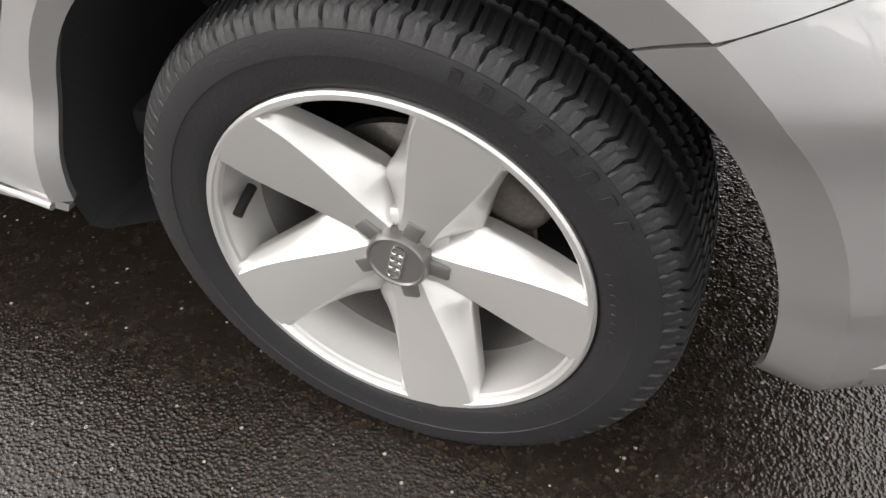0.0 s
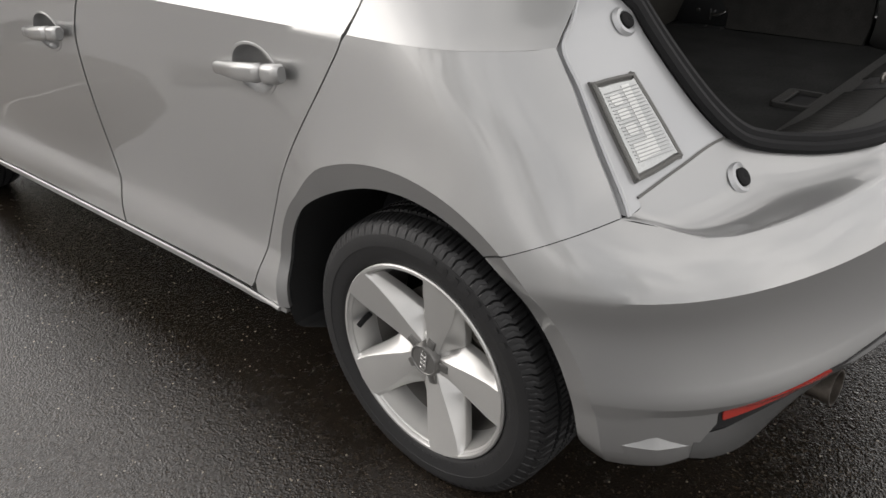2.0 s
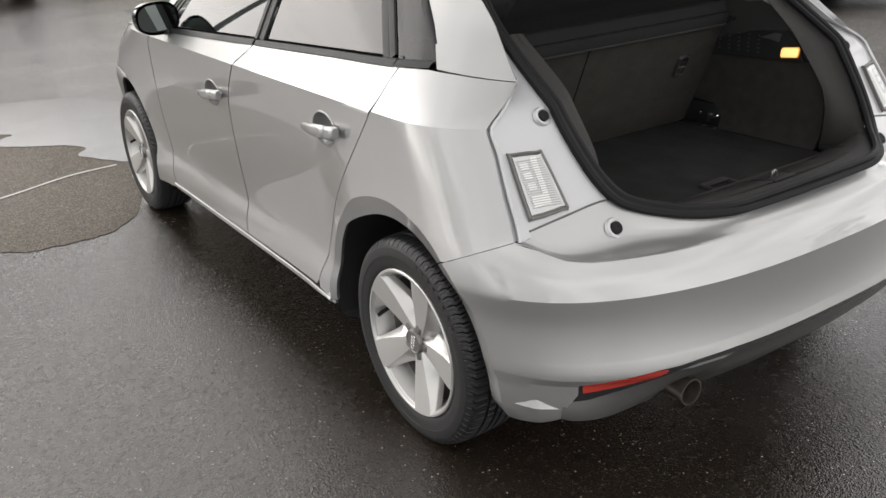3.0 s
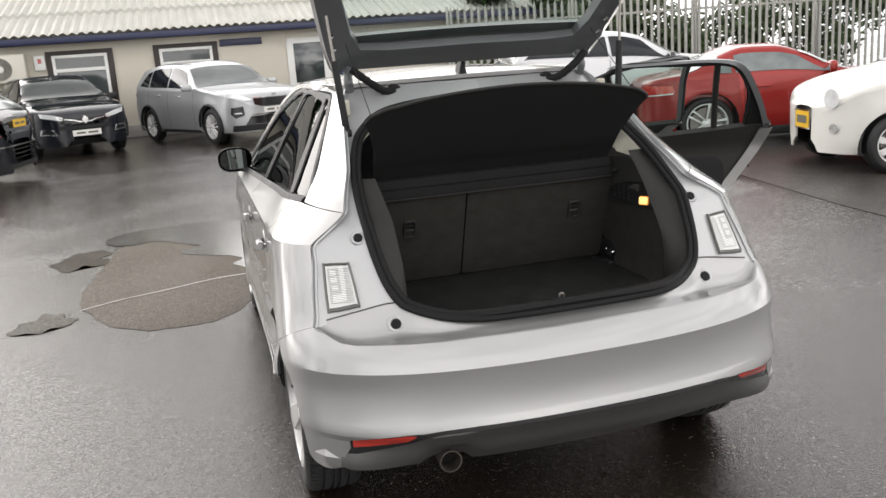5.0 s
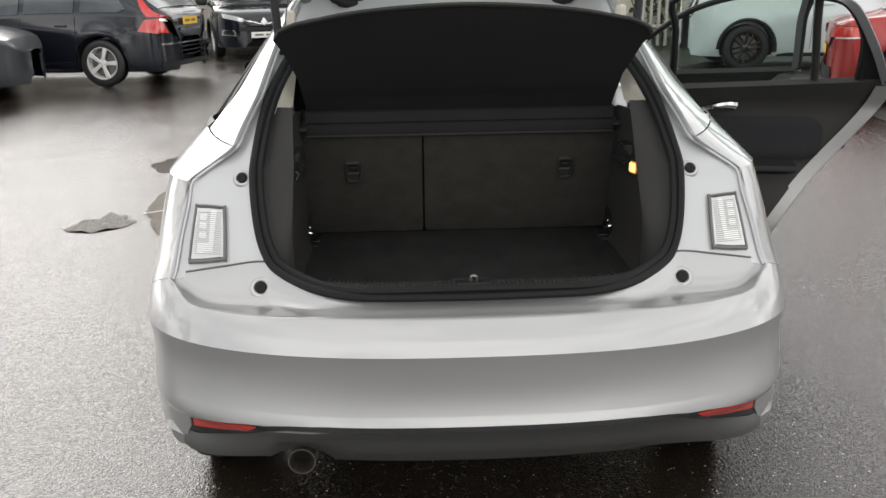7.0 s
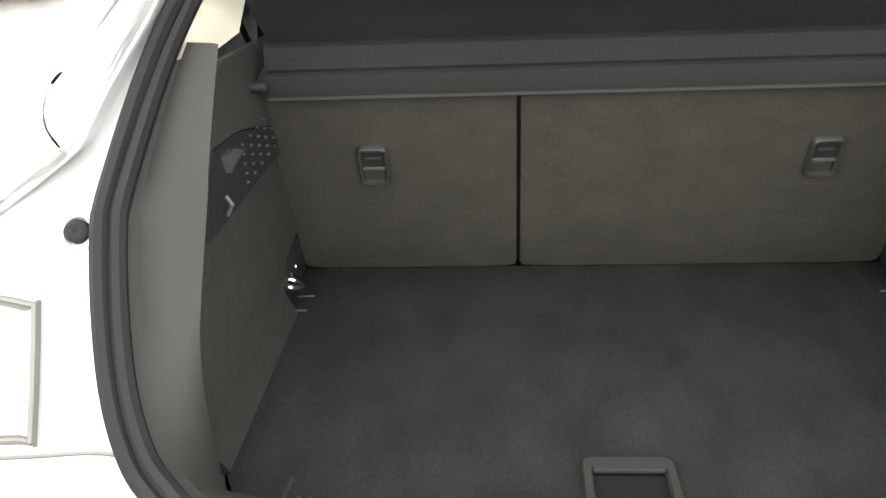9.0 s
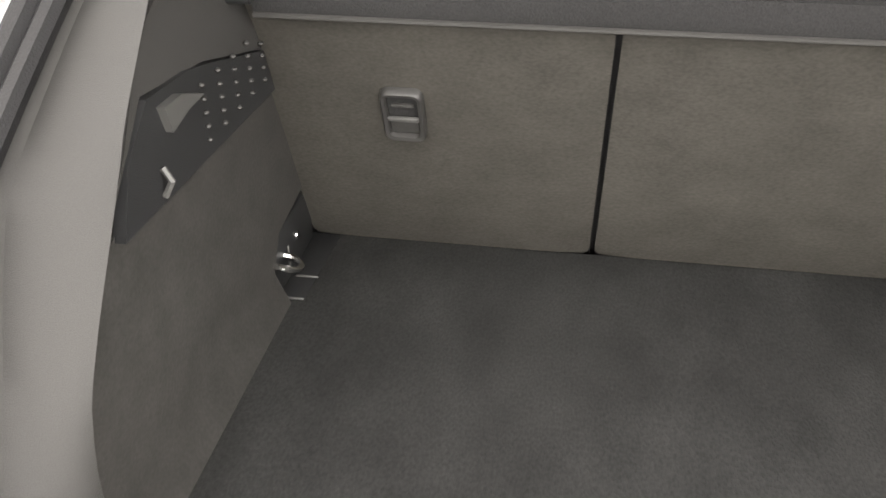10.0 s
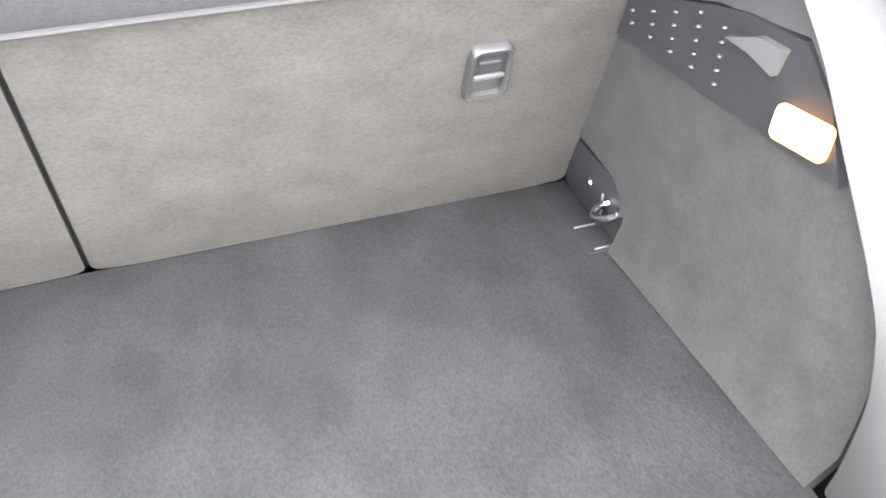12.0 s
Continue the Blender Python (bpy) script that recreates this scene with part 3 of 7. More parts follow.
    for f in frames:
        strap("window_frame", lambda y, z: pane_at(s, y, z, 0.0), f, 0.022, -0.004, BLACK_PLASTIC, door, s)
        if m is not None:
            part("window_channel", tube([to(y, z) - Vector((s * 0.026, 0, 0)) for y, z in spline(f, 4)], 0.014, 8), BLACK_PLASTIC, door)
    # inner card
    inset = lambda y, z: Vector((s * (skin_x(y, z) - 0.055 - 0.012 * smooth(0.62, 0.50, z)), y, z))
    card = [(y + (0.065 if m is not None else 0.02), z) for y, z in o] + [(low[0][0] + 0.05, 0.31), (low[1][0] - 0.02, 0.31)] + [(y - 0.02, z) for y, z in i[::-1]] + [(top[0][0] - 0.02, top[0][1]), (top[1][0] + 0.02, top[1][1])]
    part("inner_card", sheet(card, inset, 0.06, 0.04, inside=(s * 2, 1, 0.7), rim=0.03), GREY_PLASTIC, door, "dark grey moulded door card")
    if m is not None:
        # the shut face, armrest, pocket and inner handle of an open door
        dy = 0.0 if rear else 0.86
        edge = [to(y, z) for y, z in o + low[:1]]
        rows = [[p, Vector((p.x - s * 0.012, p.y - 0.002, p.z)), Vector((p.x - s * 0.062, p.y + 0.006, p.z)), Vector((p.x - s * 0.070, p.y + 0.012, p.z)), Vector((p.x - s * 0.070, p.y + 0.075, p.z))] for p in edge]
        part("shut_face", loft(rows), DOOR_INNER, door)
        line = [(0.075, 1.0), (0.19, 1.18), (0.29, 1.30), (0.40, 1.335), (0.6, 1.341), (0.9, 1.341)] if rear else [(0.925, 0.985), (0.937, 1.20), (0.937, 1.335), (1.05, 1.338), (1.17, 1.332)]
        up = [to(y, z) for y, z in spline(line, 5)]
        part("frame_edge", loft([[p, Vector((p.x - s * 0.040, p.y + 0.012, p.z - 0.003)), Vector((p.x - s * 0.045, p.y + 0.040, p.z - 0.014))] for p in up]), HATCH_IN, door)
        if rear:
            sail = [(0.105, 1.003), (0.200, 1.003), (0.205, 1.10), (0.215, 1.165), (0.195, 1.16)]
            part("corner_trim", sheet(sail, lambda y, z: Vector((s * (skin_x(y, z) - 0.036), y, z)), 0.05, 0.05, inside=(s * 2, 1, 0.7), rim=0.012), BLACK_PLASTIC, door)
            part("window_divider", tube([pane_at(s, y, z, 0.016) for y, z in ((0.355, 1.0), (0.372, 1.10), (0.395, 1.21), (0.415, 1.315))], 0.015, 8), GREY_PLASTIC, door, "grey upright bar dividing the door's window")
        x_in = lambda z: skin_x(0.6 + dy, z) - 0.067
        pad = rounded(0.72, 0.17, 0.06, 5, 0.66 + dy, 0.775)
        part("door_pad", sheet(pad, lambda y, z: Vector((s * (x_in(z) - 0.012 * smooth(0.085, 0.06, abs(z - 0.775))), y, z)), 0.03, 0.02, inside=(s * 2, 1, 0.7), rim=0.02), DARK_CLOTH, door)
        rest = rounded(0.56, 0.060, 0.028, 4, 0.67 + dy, 0.660)
        part("armrest", sheet(rest, lambda y, z: Vector((s * (x_in(z) - 0.045 * smooth(0.032, 0.008, abs(z - 0.660))), y, z)), 0.03, 0.012, inside=(s * 2, 1, 0.7), rim=0.02), BLACK_PLASTIC, door)
        pocket = rounded(0.46, 0.15, 0.05, 4, 0.74 + dy, 0.455)
        part("door_pocket", sheet(pocket, lambda y, z: Vector((s * (x_in(z) - 0.030 * smooth(0.075, 0.03, abs(z - 0.455))), y, z)), 0.04, 0.025, inside=(s * 2, 1, 0.7), rim=0.02), BLACK_PLASTIC, door)
        lever = spline([(s * (x_in(0.91) - 0.010), 0.64 + dy, 0.903), (s * (x_in(0.91) - 0.024), 0.67 + dy, 0.908), (s * (x_in(0.91) - 0.026), 0.71 + dy, 0.903), (s * (x_in(0.91) - 0.008), 0.77 + dy, 0.888)], 4)
        part("inner_handle", tube(lever, lambda t: 0.019 - 0.010 * t, 8), CHROME, door, "chrome inner door handle")
        part("speaker_grille", lathe([(s * (x_in(0.45) - 0.032), 0.0), (s * (x_in(0.45) - 0.034), 0.05), (s * (x_in(0.45) - 0.02), 0.062)], 24), BLACK_PLASTIC, door, m=pose(0, 0.90 + dy, 0.45))
        for q in ((0.80, 0.745) if rear else (0.70, 0.64)):
            k = min(range(len(edge)), key=lambda n: abs(edge[n].z - q))
            part("latch", block((0.030, 0.010, 0.024), (edge[k].x - s * 0.034, edge[k].y - 0.001, edge[k].z), 0.003), GLOSS_BLACK, door)
    return door


for sg in (-1, 1):
    build_side(sg)
build_door(-1, True)
build_door(-1, False)
build_door(1, True, Matrix.Translation((0.715, 1.06, 0)) @ pose(0, 0, 0, 0, 0, 78) @ Matrix.Translation((-0.79, -1.08, 0)))
build_door(1, False, Matrix.Translation((0.735, 1.93, 0)) @ pose(0, 0, 0, 0, 0, 72) @ Matrix.Translation((-0.79, -1.93, 0)))

# bumper
def crown_z(a):
    """Height of the bumper's upper edge, which rises to the lamp's corner."""
    return 0.653 + 0.035 * smooth(0.78, 1.0, abs(a) / tail_a(-0.402, 0.688))


def bumper_outline():
    out = []
    # bottom edge, left to right: down at the corners, straight across the middle
    corner = [(tail_a(y, z), z) for y, z in ((-0.43, 0.2585), (-0.455, 0.261), (-0.485, 0.271), (-0.505, 0.281), (-0.517, 0.287), (-0.524, 0.305), (-0.540, 0.338), (-0.548, 0.354), (-0.553, 0.381))] + [(0.80, 0.394), (0.62, 0.404), (0.54, 0.405), (0.46, 0.410), (0.33, 0.413), (0.0, 0.412)]
    arc = [(tail_a(y, z), z) for y, z in arch_outer(0, 128, 186.2)]
    top = [(tail_a(-0.402 + 0.204 * k / 12, 0.6885 - 0.096 * k / 12), 0.6885 - 0.096 * k / 12) for k in range(9)]
    half = top + arc + corner
    right = [(a, z) for a, z in half]
    left = [(-a, z) for a, z in half[::-1]][1:]
    crown = [(-x, crown_z(x)) for x in [tail_a(-0.402, 0.688) * (1 - j / 12) for j in range(1, 12)]]
    crown += [(-a, z) for a, z in crown[::-1]][1:]
    return right + left + crown


part("rear_bumper", sheet(bumper_outline(), tail, 0.05, 0.02, v_extra=(0.58, 0.398, 0.412, 0.435, 0.26, 0.28, 0.30), inside=CAR_IN, rim=0.014), SILVER, car, sharp=17)


def corner_blade(s):
    """The three-cornered step low on a bumper corner: a small ledge that faces up, with a face below it."""
    rows = []
    for k in range(21):
        u = k / 20
        y = -0.437 - 0.082 * u
        top = 0.3165 + 0.0225 * min(u / 0.54, (1 - u) / 0.46)
        low = 0.2585 + 0.0275 * u ** 1.6
        a = tail_a(y, 0.31)
        out = (tail(a, 0.31) - tail(a - 0.05, 0.31)).normalized()
        out = Vector((-out.y, out.x, 0)) * -1
        d = 0.34 * (top - 0.3165)
        prof = [(top + 0.001, -0.0012), (0.3175, d - 0.0008), (0.3158, d), (0.29, d * 0.9 + 0.0006), (low + 0.003, d * 0.6 + 0.0006), (low - 0.001, d * 0.4 - 0.004), (low + 0.004, -0.012)]
        rows.append([tail(tail_a(y, z), z) + out * q for z, q in prof])
    bm = loft([[Vector((s * v.x, v.y, v.z)) for v in row] for row in rows])
    part("corner_blade", bm, SILVER, car, sharp=24)


for sg in (-1, 1):
    corner_blade(sg)
# the dark lower valance with its lip
half_val = [(0.0, 0.268), (0.3, 0.272), (0.6, 0.280), (0.88, 0.283), (1.00, 0.286), (1.045, 0.292), (1.01, 0.334), (0.90, 0.336), (0.72, 0.352), (0.60, 0.368), (0.53, 0.388), (0.46, 0.393), (0.3, 0.395), (0.0, 0.394)]
val = half_val + [(-a, z) for a, z in half_val[-2:0:-1]]
half_lip = [(0.0, 0.397), (0.3, 0.398), (0.46, 0.396), (0.53, 0.391), (0.60, 0.371), (0.72, 0.355), (0.90, 0.339), (1.005, 0.337), (1.012, 0.340), (0.980, 0.356), (0.955, 0.382), (0.80, 0.393), (0.62, 0.403), (0.54, 0.404), (0.46, 0.409), (0.33, 0.412), (0.0, 0.411)]
lip_poly = half_lip + [(-a, z) for a, z in half_lip[-2:0:-1]]


def valance_at(a, z):
    p = tail(a, z)
    p.y += 0.012 - 0.018 * smooth(0.37, 0.29, z)
    c = abs(p.x + 0.425)
    return p + Vector((0, -0.012 * smooth(0.09, 0.05, c), 0.028 * smooth(0.085, 0.04, c) * smooth(0.36, 0.30, z)))


part("valance", sheet(val, valance_at, 0.04, 0.014, inside=CAR_IN, rim=0.03), material("satin_grey_valance", (0.115, 0.115, 0.113), 0.36, 0.5, 0.1, 6, 0.1, 0.1, 900), car, "dark grey lower valance")
part("lip", sheet(lip_poly, lambda a, z: tail(a, z) + Vector((0, 0.005, 0)), 0.05, 0.012, inside=CAR_IN, rim=0.02), GLOSS_BLACK, car, "gloss black strip over the valance")
for sg in (-1, 1):
    ref = [(sg * 0.925, 0.379), (sg * 0.80, 0.388), (sg * 0.62, 0.399), (sg * 0.585, 0.396), (sg * 0.63, 0.378), (sg * 0.80, 0.366), (sg * 0.922, 0.358)]
    part("reflector", sheet(ref, lambda a, z: tail(a, z) + Vector((0, 0.001, 0)), 0.03, 0.01, inside=CAR_IN, rim=0.012), RED_LENS, car, "red rear reflector")
pipe = lathe([(-0.30, 0.024), (-0.02, 0.030), (0.0, 0.0335), (0.003, 0.0335), (0.003, 0.0305), (-0.06, 0.029), (-0.06, 0.0)], 28, "y")
moved(pipe, pose(-0.425, -0.628, 0.293, 0, 0, 180))
part("exhaust", pipe, material("sooty_steel", (0.16, 0.14, 0.12), 0.35, 0.8, 0.3, 30, 0.3, 0.2, 300), car, "sooty steel round exhaust pipe")
part("exhaust_bore", moved(lathe([(0.0, 0.0), (0.0, 0.028)], 20, "y"), pose(-0.425, -0.575, 0.293)), LINER, car)

# the frame round the boot opening
half_open = [(0.0, 0.680), (0.16, 0.682), (0.26, 0.685), (0.334, 0.688), (0.372, 0.690), (0.414, 0.695), (0.469, 0.709), (0.506, 0.732), (0.535, 0.79), (0.554, 0.884), (0.557, 0.97), (0.547, 1.064), (0.518, 1.147), (0.475, 1.208), (0.37, 1.268), (0.18, 1.297), (0.0, 1.305)]
opening_2d = spline(half_open[:-1] + [(-x, z) for x, z in half_open[:0:-1]], 6, closed=True)
OPENING = [Vector((x, flange_y(x, z), z)) for x, z in opening_2d]


def flange_outer(z):
    """Outer edge of the frame at a height: a little inside the shell's cut edge."""
    return skin_x(cut_y(z), z) - 0.022


foot_z = curve([(0.0, 0.672), (0.15, 0.672), (0.31, 0.669), (0.42, 0.653), (0.52, 0.642), (0.60, 0.638), (0.66, 0.645), (0.695, 0.664), (0.715, 0.690)])
ledge_z = curve([(0.0, 0.680), (0.26, 0.685), (0.334, 0.688), (0.414, 0.695), (0.469, 0.709), (0.512, 0.735), (0.62, 0.720), (0.715, 0.704)])
for sg in (-1, 1):
    hi = [(x, z) for x, z in spline(half_open, 6) if z > 0.738]
    edge = [0.688 + 0.657 * k / 60 for k in range(61)]
    ring = [(0.512, 0.736)] + hi + [(0.0, 1.352), (0.25, 1.351)] + [(flange_outer(z), z) for z in edge[::-1]]
    bm = sheet([(sg * x, z) for x, z in ring], lambda x, z: Vector((x, flange_y(x, z), z)), 0.03, 0.03, inside=CAR_IN)
    part("opening_frame", bm, SILVER_IN, car, "pale silver painted frame round the boot opening")
    rows = []
    for z in edge:
        a = Vector((sg * skin_x(cut_y(z), z), cut_y(z), z))
        b = Vector((sg * flange_outer(z), flange_y(flange_outer(z), z), z))
        m1 = a.lerp(b, 0.35) + Vector((-sg * 0.006, 0.010, 0))
        m2 = a.lerp(b, 0.5) + Vector((-sg * 0.003, 0.0, 0))
        rows.append([a, a.lerp(b, 0.06) + Vector((-sg * 0.004, 0.002, 0)), m1, m2, b])
    part("gutter", loft(rows), SILVER_IN, car)
    bead = [r[3] + Vector((0, -0.003, 0)) for r in rows]
    part("sealant_bead", tube(bead, 0.004, 6), SILVER_IN, car)
    # ledge on top of the bumper
    rows = []
    a_end = tail_a(-0.402, 0.688)
    end = tail(a_end, 0.688)
    for k in range(29):
        a = a_end * k / 28
        o = tail(a, crown_z(a))
        x = 0.715 * o.x / end.x
        foot = Vector((x, flange_y(x, foot_z(x)) - 0.001, foot_z(x)))
        i = Vector((x, flange_y(x, ledge_z(x)), ledge_z(x)))
        out, up = o.lerp(foot, 0.50), foot.lerp(i, 0.45)
        cove = [out * (1 - t) ** 2 + foot * 2 * t * (1 - t) + up * t * t for t in (0, 0.2, 0.4, 0.6, 0.8, 1)]
        rows.append([Vector((sg * q.x, q.y, q.z)) for q in [o, o.lerp(out, 0.12) + Vector((0, 0, 0.0015)), o.lerp(out, 0.5)] + cove + [i]])
    part("bumper_ledge", loft(rows), SILVER, car)
    # auxiliary lamp with bezel, lens and inner bars
    def on_frame(x, z, lift=0.0):
        return Vector((x, flange_y(x, z) - lift, z + lift * 0.6))
    lamp_poly = [(0.628, 0.848), (0.690, 0.850), (0.697, 0.842), (0.706, 0.736), (0.698, 0.724), (0.622, 0.732), (0.613, 0.741), (0.620, 0.841)]
    c = (0.657, 0.788)
    lamp_poly = spline(lamp_poly, 3, closed=True)
    grow = lambda k: [(sg * (c[0] + (x - c[0]) * k), c[1] + (z - c[1]) * k) for x, z in lamp_poly]
    lamp = part("marker_lamp", sheet(grow(1.03), lambda x, z: on_frame(x, z, 0.005), 0.03, 0.03, inside=CAR_IN, rim=0.014), LAMP_GREY, car, "clear rectangular auxiliary rear lamp")
    part("lens", sheet(grow(0.88), lambda x, z: on_frame(x, z, 0.008), 0.02, 0.02, inside=CAR_IN, rim=0.006), LAMP_LENS, lamp)
    part("reflector_cup", sheet([(sg * x, z) for x, z in ((0.640, 0.838), (0.655, 0.838), (0.657, 0.768), (0.686, 0.766), (0.688, 0.744), (0.646, 0.747))], lambda x, z: on_frame(x, z, 0.0088), 0.02, 0.02, inside=CAR_IN, rim=0.002), LAMP_BRIGHT, lamp)
    for q in range(3):
        part("lens_segment", sheet(rounded(0.019, 0.014, 0.003, 2, sg * 0.674, 0.784 + 0.020 * q), lambda x, z: on_frame(x, z, 0.0090), 0.02, 0.01, inside=CAR_IN, rim=0.002), LAMP_BRIGHT, lamp)
    for k in range(21):
        z = 0.744 + 0.0045 * k
        part("lens_rib", tube([on_frame(sg * (0.628 + 0.08 * (0.84 - z) * (z < 0.84) * -0.5), z, 0.0090), on_frame(sg * (0.688 + 0.05 * (0.84 - z)), z, 0.0090)], 0.0010, 5), LAMP_LENS, lamp)
    part("lamp_rim", tube([on_frame(x, z, 0.007) for x, z in grow(0.97)], 0.0035, 6, closed=True), LAMP_GREY, lamp)
    seam_line = [Vector((sg * x, flange_y(x, ledge_z(x)) - 0.001, ledge_z(x) + 0.001)) for x in [0.512 + 0.203 * k / 10 for k in range(11)]]
    part("seam", tube(seam_line, 0.0024, 5), LAMP_GREY, car)
    # rubber stops
    for x, z, r in ((0.578, 0.916, 0.013), (0.519, 0.681, 0.015)):
        n = Vector((0, -0.8, 0.56)).normalized()
        q = n.to_track_quat("Z", "Y").to_matrix().to_4x4()
        base = Vector((sg * x, flange_y(x, z) - 0.003, z))
        part("stop_collar", moved(lathe([(-0.005, r * 1.9), (0.0015, r * 1.6), (0.002, r * 1.2), (-0.01, r * 1.12)], 28, "z"), Matrix.Translation(base) @ q), SILVER_IN, car)
        part("rubber_stop", moved(lathe([(-0.01, r), (0.004, r), (0.006, r * 0.8), (0.006, r * 0.2), (0.004, 0.0)], 24, "z"), Matrix.Translation(base) @ q), RUBBER, car, "black rubber stop")

# seal round the opening: two ridges and a root strip


def inset_ring(k, dy, dz=0.0):
    out = []
    for p in OPENING:
        c = Vector((0, p.y, 0.97))
        d = (c - p)
        d.normalize()
        out.append(p + d * k + Vector((0, dy, dz)))
    return out


part("boot_seal", tube(inset_ring(0.008, -0.008, 0.004), 0.011, 8, closed=True), RUBBER, car, "black rubber boot seal")
part("seal_inner_bead", tube(inset_ring(0.026, -0.004, 0.004), 0.010, 8, closed=True), RUBBER, car)

# plastic trim from the seal into the boot
rows = []
trim_edge = curve([(0.62, -0.330), (0.68, -0.340), (0.74, -0.342), (0.80, -0.330), (0.845, -0.303), (0.875, -0.280), (0.905, -0.256), (0.95, -0.220), (1.0, -0.160), (1.05, -0.095), (1.1, -0.03), (1.25, 0.22)])


def side_d(z, s):
    """Where the opening's trim meets the side lining at a height."""
    return trim_edge(z) + (0.014 if s > 0 else -0.004)



floor_edge = curve([(0.0, -0.392), (0.37, -0.392), (0.43, -0.37), (0.455, -0.32), (0.470, -0.30)])


def trim_row(p, upper):
    """From under the seal at a place of the opening to the lining, the floor or the pillar trim."""
    x, y, z = p
    s, ax = (1 if x > 0 else -1), abs(x)
    low = smooth(0.50, 0.40, ax) * (z < 0.8)
    a = Vector((x - s * 0.026 * (1 - low), y + 0.004, z + 0.012 * low))
    b = Vector((x - s * 0.036 * (1 - low), y + 0.020 + 0.03 * low, z + 0.014 * low))
    if upper:
        d = Vector((s * min(ax, 0.505) * 0.96, y + 0.17, z - 0.035 * smooth(1.15, 1.25, z) + 0.0))
        return [a - Vector((0, 0, 0.02 * smooth(1.1, 1.25, z))), b - Vector((0, 0, 0.028 * smooth(1.1, 1.25, z))), b.lerp(d, 0.5) - Vector((0, 0, 0.01)), d]
    if ax > 0.469 or z > 0.8:
        zs = z if z >= 0.80 else max(0.622, 0.622 + (z - 0.705) * 1.87)
        d = Vector((s * (0.452 + 0.12 * max(0, z - 0.94)), side_d(zs, s), zs))
    else:
        u = ax if ax < 0.37 else 0.37 + (ax - 0.37) * 0.085 / 0.099
        d = Vector((s * u, floor_edge(u), 0.622))
    crest = d + Vector((0, -0.020, 0.044)) * low
    d = d + Vector((s * 0.014, 0.004, 0)) * (1 - low)
    bulge = Vector((-s * 0.010, 0.0, 0.0)) * (1 - low)
    mids = [b.lerp(crest, t) + bulge * (4 * t * (1 - t)) + Vector((0, 0, 0.004 * low * 4 * t * (1 - t))) for t in (0.2, 0.4, 0.6, 0.8)]
    return [a, b] + mids + [crest, d]


low_line = [p for p in OPENING if p.z < 1.075]
start = max(range(len(low_line)), key=lambda k: (low_line[k] - low_line[k - 1]).length)
low_line = low_line[start:] + low_line[:start]
part("opening_trim", loft([trim_row(p, False) for p in low_line]), GREY_PLASTIC, car, "dark grey plastic trim round the boot opening")
high_line = [p for p in OPENING if p.z > 1.045]
start = max(range(len(high_line)), key=lambda k: (high_line[k] - high_line[k - 1]).length)
high_line = high_line[start:] + high_line[:start]
part("upper_opening_trim", loft([trim_row(p, True) for p in high_line]), CREAM, car, "cream plastic trim round the upper opening")
RIB_ME = finish(block((0.0045, 0.088, 0.006), (0, 0, 0), 0.0015, 1), "sill_rib", GREY_PLASTIC)
for k in range(64):
    x = -0.342 + 0.684 * k / 63
    if abs(x) > 0.042:
        rib = new("sill_rib", RIB_ME)
        rib.parent = car
        rib.matrix_basis = pose(x, -0.486 + 0.16 * max(0, abs(x) - 0.2), 0.6855, -13.5)
for sg in (-1, 1):
    part("sill_joint", tube([(sg * 0.352, -0.545, 0.701), (sg * 0.355, -0.50, 0.697), (sg * 0.357, -0.385, 0.672)], 0.0018, 5), LINER, car)
part("striker_plate", block((0.085, 0.075, 0.008), (0.0, 0, 0), 0.003), BLACK_PLASTIC, car, m=pose(0, -0.494, 0.688, -13.5))
part("striker", tube(spline([(-0.006, -0.496, 0.682), (-0.006, -0.496, 0.704), (0.006, -0.496, 0.704), (0.006, -0.496, 0.682)], 4), 0.0042, 8), STEEL, car, "steel boot lock striker")

# ---- boot ----
RELEASE_GREY = material("release_grey_plastic", (0.023, 0.0226, 0.0215), 0.5, 0, 0.1, 12)
HOOK_GREY = material("pale_grey_plastic", (0.052, 0.052, 0.050), 0.5, 0, 0.1, 12)
floor_poly = [(-0.462, -0.385), (0.462, -0.385), (0.462, 0.052), (0.436, 0.052), (0.436, 0.10), (0.432, 0.205), (-0.432, 0.205), (-0.436, 0.10), (-0.436, 0.052), (-0.462, 0.052)]
floor_poly = [(-0.37, -0.392)] + [(-0.43, -0.37), (-0.455, -0.32), (-0.462, -0.25)] + floor_poly[9:5:-1] + [(0.432, 0.205)] + floor_poly[4:1:-1] + [(0.462, -0.25), (0.455, -0.32), (0.43, -0.37), (0.37, -0.392)]
part("boot_floor", sheet(floor_poly, lambda x, y: Vector((x, y, 0.624 + 0.0015 * math.sin(9 * x) * math.cos(7 * y))), 0.05, 0.05, inside=(0, 0, 0), rim=0.012), CARPET, car, "dark grey carpeted boot floor board")
ring = bmesh.new()
o, i = rounded(0.104, 0.084, 0.012), rounded(0.082, 0.056, 0.008)
loft([[Vector((x, y, 0.0)) for x, y in o], [Vector((x * 0.985, y * 0.985, 0.008)) for x, y in o], [Vector((x * 0.96, y * 0.955, 0.0095)) for x, y in o], [Vector((x * 1.03, y * 1.04 - 0.003, 0.0095)) for x, y in i], [Vector((x, y - 0.003, 0.0075)) for x, y in i], [Vector((x * 0.97, y * 0.96 - 0.003, 0.0008)) for x, y in i]], ring, closed=True)
grab = part("floor_handle", ring, GREY_PLASTIC, car, "black recessed lift handle", m=pose(0.003, -0.342, 0.6245))
